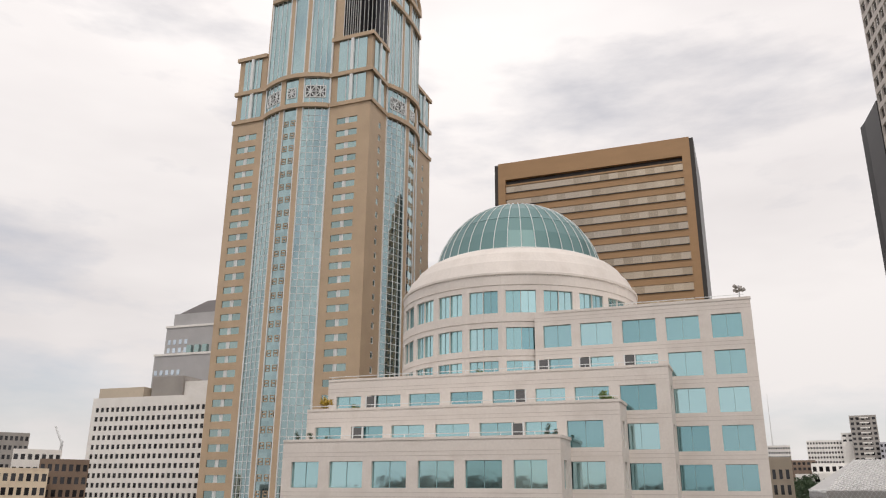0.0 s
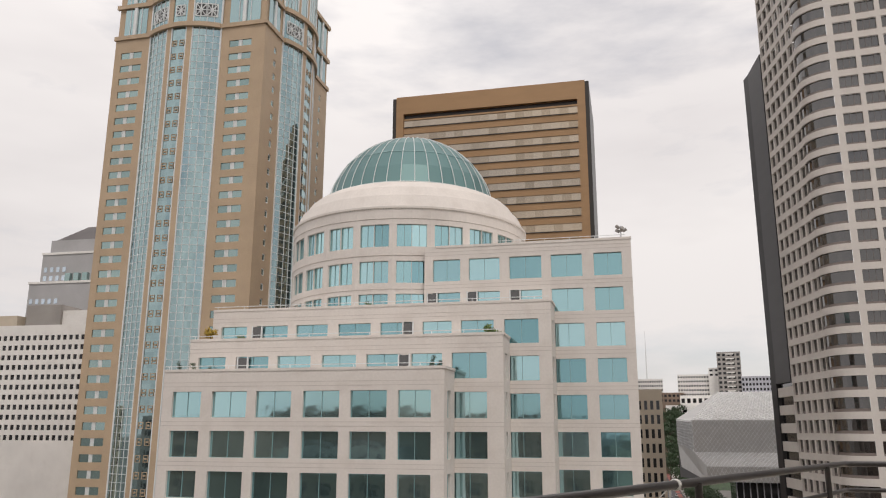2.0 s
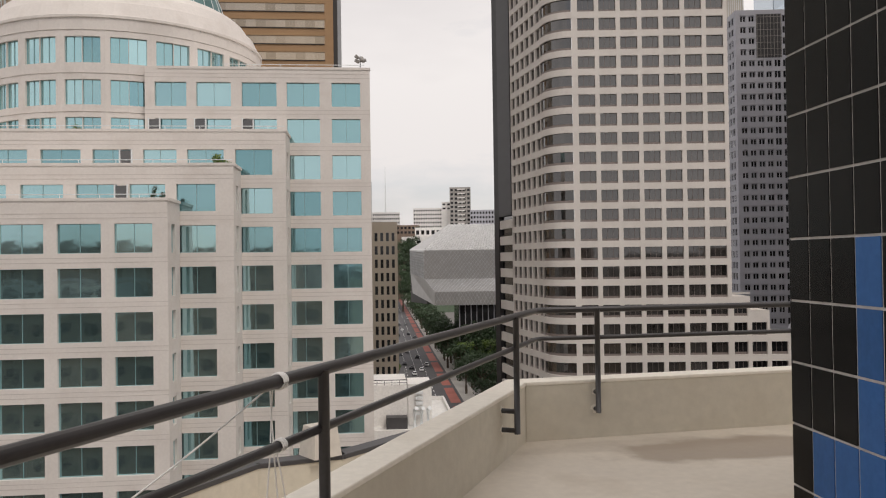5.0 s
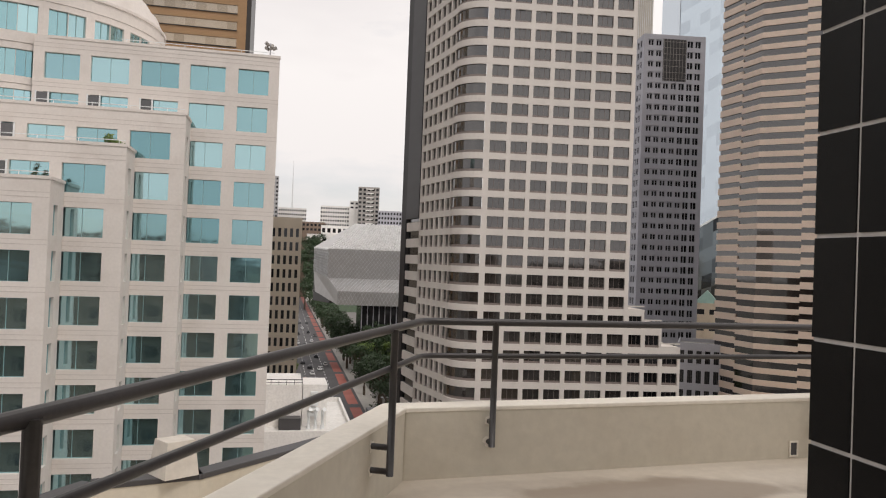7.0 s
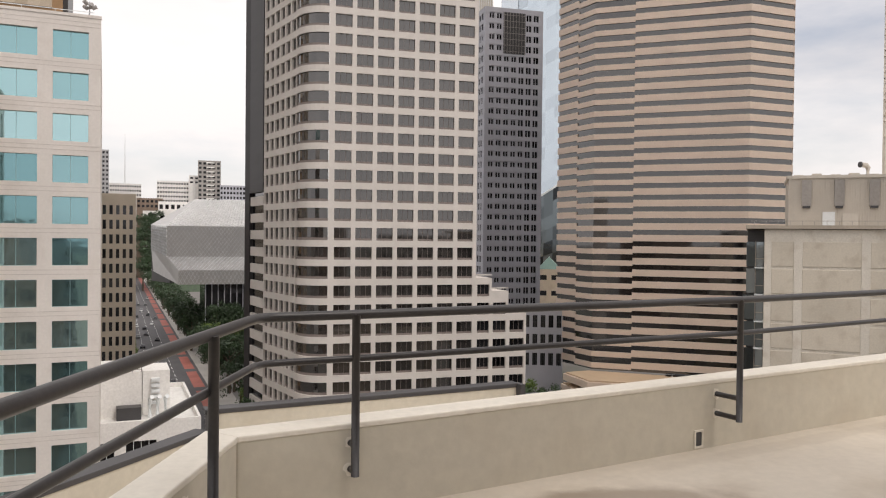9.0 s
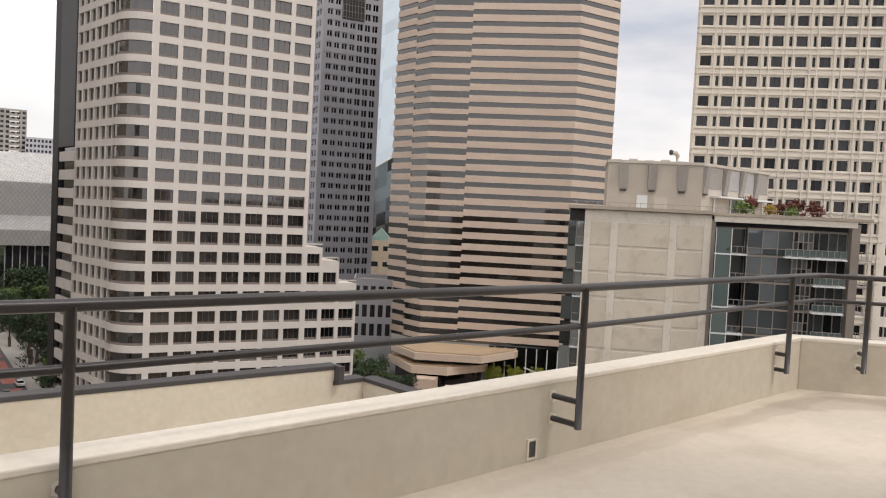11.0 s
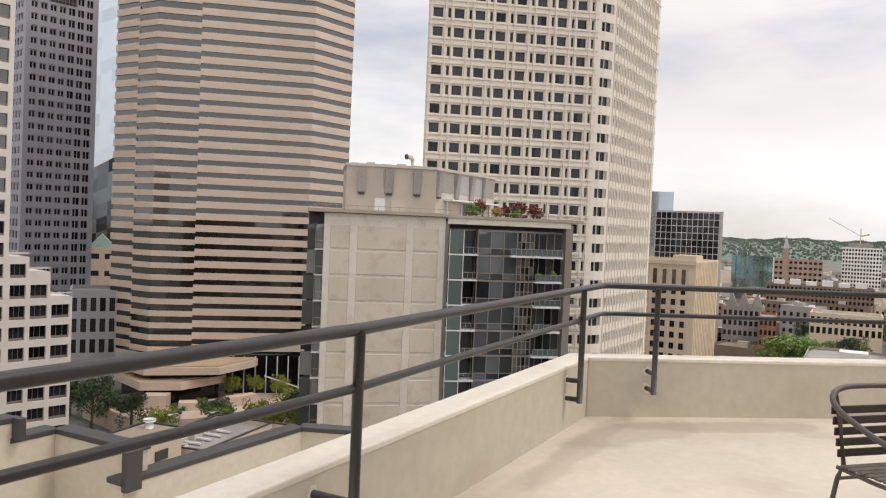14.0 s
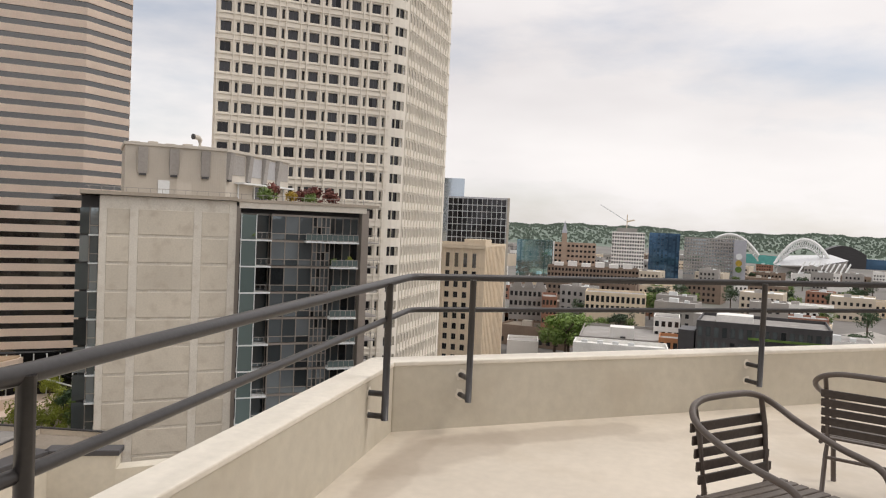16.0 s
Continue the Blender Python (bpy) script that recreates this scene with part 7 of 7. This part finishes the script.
tower_at("pale_block", "pale rendered block with few windows", 49.8, 47.0, 320, 16.8, "white_wall", 4.4, 7, DARK, *E0, count=3)
tower_at("grey_apartment_block", "grey apartment block behind the old roofs", 51.3, 49.0, 400, 27.5, "grey_stone", 4.0, 8, DARK, *E0, count=6)
tower_at("brick_red_block", "dark red brick block", 47.3, 45.5, 345, 14.6, "brick", 4.0, 6, DARK, *E0, count=2)
tower_at("curved_grey_tower", "dark grey apartment tower with pale edge", 55.5, 51.9, 420, 42.0, "grey_stone", 3.6, 9, DARK, *E0, count=14)
tower_at("pale_far_block", "pale office block in the distance", 51.9, 49.0, 430, 27.5, "white_wall", 4.0, 9, DARK, *E0, count=4)
cr = thing("tower_crane", "small white tower crane on a far roof", "crane", *polar(47.1, 420, *E0), 12)
part("mast", Mesh().bar((0, 0, 0), (0, 0, 14), 0.9), "trim", cr)
part("jib", Mesh().bar((0.5, 0, 12), (-5.5, 0, 21), 0.7), "trim", cr)
part("foot", Mesh().box(-2, -2, -58, 2, 2, 0), "grey_stone", cr)

# ---- southern skyline ----
sg = tower_at("teal_glass_block", "teal glass office block with a sloped edge", -74.9, -77.5, 620, -9.0, "glass_teal", 4.2, 9, ("glass_teal", "trim"), *E16, count=6, h=3.0)
part("white_edge", Mesh().box(28.5, -0.6, -44, 29.4, 0.2, -9), "trim", sg)
bt = tower_at("brick_station", "brick building with a pyramid roofed tower", -77.3, -80.6, 680, -11, "brick_tan", 4.4, 11, DARK, *E16, count=4)
part("clock_tower", Mesh().box(9.8, -1.5, -30, 14.2, 3, -2.5), "brick_tan", bt)
q = Mesh()
q.v = [(9.6, -1.7, -2.5), (14.4, -1.7, -2.5), (14.4, 3.2, -2.5), (9.6, 3.2, -2.5), (12, 0.8, 8.5)]
q.f, q.m = [(0, 1, 4), (1, 2, 4), (2, 3, 4), (3, 0, 4)], [0] * 4
part("spire", q, "grey_frame", bt)
lg = tower_at("long_grey_block", "long dark block with pale roof plant", -77.2, -83.7, 520, -23.5, "brown_brick", 3.4, 26, DARK, *E16, count=3)
for k in range(6):
    part("roof_unit", Mesh().box(4 + 9 * k, 4, -24, 10 + 9 * k, 10, -21.2 + (k % 2)), "white_wall", lg)
gb = tower_at("gabled_stone_block", "grey stone block with three gables", -74.5, -77.2, 330, -24.5, "grey_stone", 4.0, 8, DARK, *E16, count=5, h=2.0)
for k in range(3):
    q = Mesh()
    a = 1.0 + 4.8 * k
    q.v = [(a, -0.2, -24.5), (a + 4.4, -0.2, -24.5), (a + 2.2, -0.2, -18.5), (a, 8, -24.5), (a + 4.4, 8, -24.5), (a + 2.2, 8, -18.5)]
    q.f, q.m = [(0, 1, 2), (5, 4, 3), (0, 2, 5, 3), (1, 4, 5, 2)], [0] * 4
    part("gable", q, "grey_stone", gb)
tower_at("pale_blue_block", "pale blue grey rendered low block", -74.5, -76.8, 285, -40.5, "white_wall", 4, 0, DARK, *E16, depth=14)
tower_at("narrow_brick_block", "narrow red brick block", -76.9, -78.0, 310, -26.0, "brick", 3.6, 4, DARK, *E16, count=4)
tower_at("beige_arcade_block", "beige block with square windows and a roof pergola", -80.0, -84.3, 360, -27.0, "buff", 4.2, 12, DARK, *E16, count=2, h=2.8)
gr = tower_at("grey_roofed_block", "grey block with a wide flat roof and a white roof box", -79.7, -85.7, 250, -32.5, "grey_stone", 5, 8, DARK, *E16, count=2, h=2.6, depth=36)
part("roof_box", Mesh().box(9.5, 2.5, -33.5, 17.0, 9, -29.3), "white_wall", gr)
part("duct", Mesh().box(12.8, 1.2, -33.5, 14.4, 2.4, -32.0), "dark_frame", gr)
wp = tower_at("white_roof_edge", "white flat roof with pipework", -79.3, -86.0, 205, -28.2, "roof_white", 5, 0, DARK, *E16, roof="roof_white", depth=10)
for k in range(4):
    part("roof_pipe", Mesh().box(2 + 4 * k, 3, -28.9, 3.6 + 4 * k, 4, -27.7), "mesh_bar", wp)
wt = tower_at("white_striped_tower", "white tower with dark window strips", -81.7, -84.0, 720, 0.4, "white_wall", 3.2, 13, DARK, *E16, count=15, h=1.8, side=spans(1, 3, 1.6, 6))
part("roof_house", Mesh().box(4, 3, 0.4, 22, 12, 4), "grey_stone", wt)
tower_at("blue_glass_tower", "dark blue glass tower", -84.3, -86.4, 740, 0.8, "glass_blue", 3.6, 8, ("glass_blue", "dark_frame"), *E16, count=12)
gk = tower_at("grey_glass_block", "grey glass apartment block with coloured discs", -86.7, -90.0, 820, -2.2, "grey_stone", 3.4, 18, ("glass_pale", "dark_frame"), *E16, count=11)
tower_at("grey_glass_block", "grey apartment block end with three discs", -90.0, -90.8, 800, -3.0, "grey_frame", 3.4, 0, DARK, *E16)
for k, (mt, z) in enumerate((("trim", -18.5), ("leaf_gold", -25.0), ("grass", -31.0))):
    x, y = polar(-90.35, 797, *E16)
    dsc = thing("sign_disc", ("white", "yellow", "green")[k] + " round sign on the apartment block", "sign", x, y, z)
    part("disc", Mesh().tube([(0, 0, 0), (-0.6, 0, 0)], 3.0, 20), mt, dsc)
# stadium with white roof arches
st = thing("stadium", "stadium with white steel roof arches and teal stands", "stadium", 0, 0, 0)
SX_ = lambda b, d, z: (*polar(b, d, *E16), z)  # noqa: E731
def arch(b0, b1, dist, z0, z1, rise):
    main = []
    for i in range(25):
        t = i / 24
        b = b0 + (b1 - b0) * t
        main.append(SX_(b, dist, z0 + (z1 - z0) * t + rise * 4 * t * (1 - t)))
    ar = part("arch", Mesh().tube(main, 2.0, 6), "steel_white", st)
    low_ = [(p[0] + 14, p[1], p[2] - 4 - rise * 0.25) for p in main]
    part("arch_chord", Mesh().tube(low_, 1.2, 6), "steel_white", ar)
    for i in range(0, 24):
        part("arch_strut", Mesh().bar(main[i], low_[min(24, i + 1)], 0.9), "steel_white", ar)
        part("arch_strut", Mesh().bar(main[min(24, i + 1)], low_[i], 0.9), "steel_white", ar)
arch(-88.6, -91.6, 1150, -6, -24, 17)
arch(-92.6, -95.9, 1100, -33, -22, 28)
q = Mesh()
q.face((SX_(-90.5, 1180, -36), SX_(-93.0, 1180, -38), SX_(-93.0, 1180, -25), SX_(-90.5, 1180, -23)))
part("stands", q, "teal_seat", st)
q = Mesh()
q.face((SX_(-92.6, 1090, -34), SX_(-95.2, 1050, -31), SX_(-97.1, 1060, -23), SX_(-96.0, 1130, -18), SX_(-93.5, 1150, -22)))
part("canopy", q, "mesh_bar", st)
q = Mesh()
q.face((SX_(-92.8, 1085, -46), SX_(-97.0, 1055, -46), SX_(-97.0, 1055, -24), SX_(-95.2, 1045, -32), SX_(-92.8, 1085, -35)))
part("outer_wall", q, "grey_stone", st)
for i in range(10):
    b = -94.0 - 0.3 * i
    part("raker", Mesh().bar(SX_(b, 1040, -46), SX_(b - 0.5, 1050, -27), 1.4), "steel_white", st)
rd = thing("arena_roof", "dark curved retractable roof of a ballpark", "stadium", *polar(-96.8, 1500, *E16), GROUND)
prof_ = [(-34 + 68 * i / 16, 20 + 18 * math.sin(math.pi * (i + 2) / 19)) for i in range(17)]
q = Mesh()
for (a, za), (b, zb) in zip(prof_, prof_[1:]):
    q.face(((0, -a, 0), (0, -b, 0), (0, -b, zb), (0, -a, za)))
    q.face(((0, -a, za), (0, -b, zb), (60, -b, zb), (60, -a, za)))
part("roof_shell", q, "black_clad", rd)
part("wing", Mesh().box(2, -90, 0, 40, -30, 17), "glass_blue", rd)
dm = tower_at("dark_modern_block", "dark grey modern block with a grey roof", -87.8, -96.4, 235, -23.4, "dark_frame", 4.2, 16, ("glass_condo", "dark_frame"), *E16, count=2, h=3.0, roof="roof_grey", depth=26)
part("roof_house", Mesh().box(5, 6, -24, 15, 14, -21.8), "white_wall", dm)
part("terrace_frame", Mesh().box(-5, 1, -40, -0.5, 12, -26.5), "dark_frame", dm)
part("planted_edge", Mesh().box(14, -0.8, -27.6, 34, -0.1, -27.0), "grass", dm)
tower_at("orange_block", "orange rendered low house", -85.3, -87.6, 248, -31.0, "orange_wall", 3.6, 5, DARK, *E16, count=2, depth=12)
tower_at("white_house", "white rendered house with roof clutter", -84.9, -86.7, 275, -27.5, "white_wall", 3.6, 4, DARK, *E16, count=2, depth=14)
cc_ = thing("tower_crane", "pale tower crane on a far site", "crane", *polar(-82.7, 900, *E16), GROUND)
part("mast", Mesh().bar((0, 0, 0), (0, 0, 66), 1.0), "buff", cc_)
part("jib", Mesh().bar((0, 0, 58), (-4, 30, 76), 0.8), "trim", cc_)
part("counter_jib", Mesh().bar((0, 0, 58), (1, -8, 60), 1.6), "buff", cc_)
rdq = Mesh()
for i in range(10):
    p = [polar(-96.9 - 0.9 * t, 440 - 17 * t, *E16) for t in (i * 0.6, (i + 1) * 0.6)]
    r_ = [polar(-98.6 - 0.9 * t, 470 - 17 * t, *E16) for t in (i * 0.6, (i + 1) * 0.6)]
    rdq.face(((*p[0], GROUND + 0.05), (*p[1], GROUND + 0.05), (*r_[1], GROUND + 0.05), (*r_[0], GROUND + 0.05)))
tagged(part("curved_road", rdq, "sidewalk"), "pale curved road in the distance", "road", kind="structure")

# low roofs filling the district
WALLS = ["brick", "brown_brick", "white_wall", "grey_stone", "buff", "buff_grey", "white_wall", "brown_brick", "grey_stone"]
rf = random.Random(23)
pool = []
for k in range(9):
    w_, d_, h_ = (22, 26, 30, 18, 34, 24, 20, 28, 16)[k], (18, 22, 16, 16, 20, 26, 18, 20, 14)[k], (9, 13, 11, 16, 10, 14, 12, 8, 18)[k]
    t = block("low_rise", ("red brick", "brown brick", "white rendered", "grey stone", "buff masonry", "tan masonry", "white painted", "dark brick", "grey rendered")[k] + " low building with a flat roof", 600 + 30 * k, 0, 0, w_, d_, 0, h_, WALLS[k], [(1.2 + 4 * j, 3.2 + 4 * j) for j in range(max(1, int((h_ - 1) / 4)))], spans(1.2, 3.2, 1.6, int((w_ - 1) / 3.2)), DARK, roof=("roof_grey", "roof_tan", "roof_white")[k % 3], left=spans(1.2, 3.2, 1.6, int((d_ - 1) / 3.2)), parapet=0.7, cap=0, group="low roofs of the district")
    part("roof_unit", Mesh().box(w_ * 0.3, d_ * 0.3, h_ - 0.7, w_ * 0.3 + 4, d_ * 0.3 + 3, h_ + 1.6), ("trim", "metal_panel", "grey_stone")[k % 3], t)
    part("roof_unit", Mesh().box(w_ * 0.65, d_ * 0.5, h_ - 0.7, w_ * 0.65 + 2, d_ * 0.5 + 2, h_ + 0.6), "trim", t)
    pool.append(t)
placed = []
tries = 0
while len(placed) < 120 and tries < 4000:
    tries += 1
    b = rf.uniform(-108, -72)
    dist = 290 + 1000 * rf.random() ** 1.5
    if -97.5 < b < -86 and dist < 300 or -81 < b < -74 and dist < 380 or -87 < b < -79 and dist < 330:
        continue
    if b < -96.5 and dist < 520:
        continue
    x, y = polar(b, dist, *E16)
    if any(math.hypot(x - u, y - v) < 33 for u, v in placed):
        continue
    if dist > 500 and -98 < b < -92 and dist > 980:
        continue
    placed.append((x, y))
for k, (x, y) in enumerate(placed):
    m_ = pose(x, y, GROUND, 0, 0, -90 + rf.choice((-12, -8, -4, 78, 0)))
    if k < 9:
        pool[k].matrix_world = m_
    else:
        copy_thing(pool[k % 9], m_)
for k in range(46):
    b, dist = rf.uniform(-104, -76), rf.uniform(300, 900)
    x, y = polar(b, dist, *E16)
    c = copy_thing(KINDS[k % 2], pose(x, y, GROUND, 0, 0, rf.uniform(0, 360)))
    c.scale = (1.2, 1.2, 1.0)
for b, dist, s in ((-78.0, 285, 1.5), (-78.8, 280, 1.6), (-79.5, 287, 1.5), (-80.2, 292, 1.4), (-79.0, 296, 1.5), (-85.3, 430, 1.5), (-86.4, 440, 1.5), (-84.6, 435, 1.4), (-87.2, 450, 1.4), (-81.5, 345, 0.9), (-83.0, 348, 0.9)):
    x, y = polar(b, dist, *E16)
    c = copy_thing(KINDS[0], pose(x, y, GROUND, 0, 0, 40 * s))
    c.scale = (s, s, s * 0.95)

# wooded ridge on the horizon, paled by haze put into its colours
rh = random.Random(9)
q = Mesh()
N_, R_ = 150, 9
def ridge(i, j):
    b = -62 - 48 * i / N_
    d = 2300 + 260 * j
    crest = 65 - 0.06 * i + 5 * math.sin(i * 0.13) + 4 * math.sin(i * 0.37 + 1) + 2 * math.sin(i * 1.3) - max(0, i - 118) * 0.6
    z = GROUND + (crest + 4 * noise.noise((i * 0.5, j * 0.8, 0))) * math.sin(math.pi / 2 * min(1, j / 6))
    return (*polar(b, d, *E16), z)
grid_ = [[ridge(i, j) for j in range(R_)] for i in range(N_ + 1)]
for i in range(N_):
    for j in range(R_ - 1):
        q.face((grid_[i + 1][j], grid_[i][j], grid_[i][j + 1], grid_[i + 1][j + 1]))
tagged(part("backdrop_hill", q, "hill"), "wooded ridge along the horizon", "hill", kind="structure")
q = Mesh()
for k in range(9000):
    i, j = rh.randrange(N_), rh.uniform(0.2, 7.5)
    p = Vector(ridge(i + rh.random(), j))
    s = rh.uniform(3, 6.5)
    for a in range(2):
        v = Vector((0, s * 0.8, 0)) if a else Vector((s * 0.8, 0, 0))
        q.face((p - v, p + v, p + v * 0.6 + Vector((0, 0, s)), p + Vector((0, 0, s * 1.25)), p - v * 0.6 + Vector((0, 0, s))))
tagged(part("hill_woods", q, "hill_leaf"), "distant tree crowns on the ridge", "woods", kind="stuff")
q = Mesh()
for k in range(26):
    i, j = rh.randrange(N_), rh.uniform(2.5, 6)
    p = ridge(i, j)
    w_ = rh.uniform(3, 6)
    q.box(p[0] - w_, p[1] - w_, p[2] + 2, p[0] + w_, p[1] + w_, p[2] + rh.uniform(6, 9))
tagged(part("hill_houses", q, "stone_pale"), "tiny pale houses on the ridge", "houses", kind="stuff")
# planting on the stepped terraces
for k, (x, y, z, r, h, leaf) in enumerate(((-41.0, -7.4, 9.9, 0.8, 1.1, "leaf_gold"), (-13.0, -7.2, 9.2, 0.9, 1.6, "leaf"), (-41.6, -11.3, 6.0, 0.35, 1.7, "leaf_dark"), (-40.2, -11.3, 6.0, 0.35, 1.7, "leaf_dark"), (-38.4, -11.3, 5.8, 0.3, 1.4, "leaf_dark"), (-17.2, -11.2, 6.0, 0.4, 1.9, "leaf_dark"), (-16.6, -11.0, 5.8, 0.4, 1.7, "leaf_dark"), (-12.0, -7.4, 9.0, 0.5, 1.2, "leaf"), (-26.0, -3.3, 12.9, 0.6, 0.9, "leaf"))):
    shrub(-1.29 + x, 72.67 + y, z, r, h, leaf, "clipped evergreen on a stepped terrace", 80 + k, "terrace_shrub")

# unseen brick block added behind the terrace to darken what the glass towers mirror
block("neighbour_block", "unseen plain dark brick block behind the terrace, added for reflections", 0.0, -20.0, 180, 62, 26, GROUND, -7.0, "brown_brick", storeys(-9.0, 4.0, 2.0, 8), spans(4.0, 4.6, 2.4, 12), DARK, cap=0).matrix_world = pose(-8.0, -20.0, 0, 0, 0, 180)

# more unseen blocks, added only to give the glass dark lower reflections
for k, (x, y, w_, d_, top) in enumerate(((-95, -40, 34, 30, 3.0), (-58, -62, 30, 28, -3.0), (-22, -78, 34, 30, 5.0), (16, -62, 30, 26, -1.0), (52, -70, 36, 30, 2.5), (95, -48, 30, 30, -4.0), (-120, 6, 30, 26, 0.0), (-150, 60, 40, 30, 6.0), (-75, -120, 44, 30, 8.0), (-10, -130, 50, 30, 4.0), (60, -125, 46, 30, 7.0), (125, -90, 50, 30, 3.0))):
    block("rear_block", "unseen plain dark brick block behind the terrace, added for reflections", x, y, (2, -3, 1, 4)[k % 4], w_, d_, GROUND, top, ("brown_brick", "grey_stone")[k % 2], storeys(top - 1.5, 3.8, 2.2, 11), spans(2.0, 4.0, 2.4, int((w_ - 3) / 4)), DARK, cap=0, group="blocks behind the terrace").matrix_world = pose(x, y, 0, 0, 0, 180 + (2, -3, 1, 4)[k % 4])

# ---- wall tiles, one by one ----
for key, x, y, z in TILES:
    ob = new("tile", tile_data[key])
    ob.parent = own
    ob.location = (x, y, z)
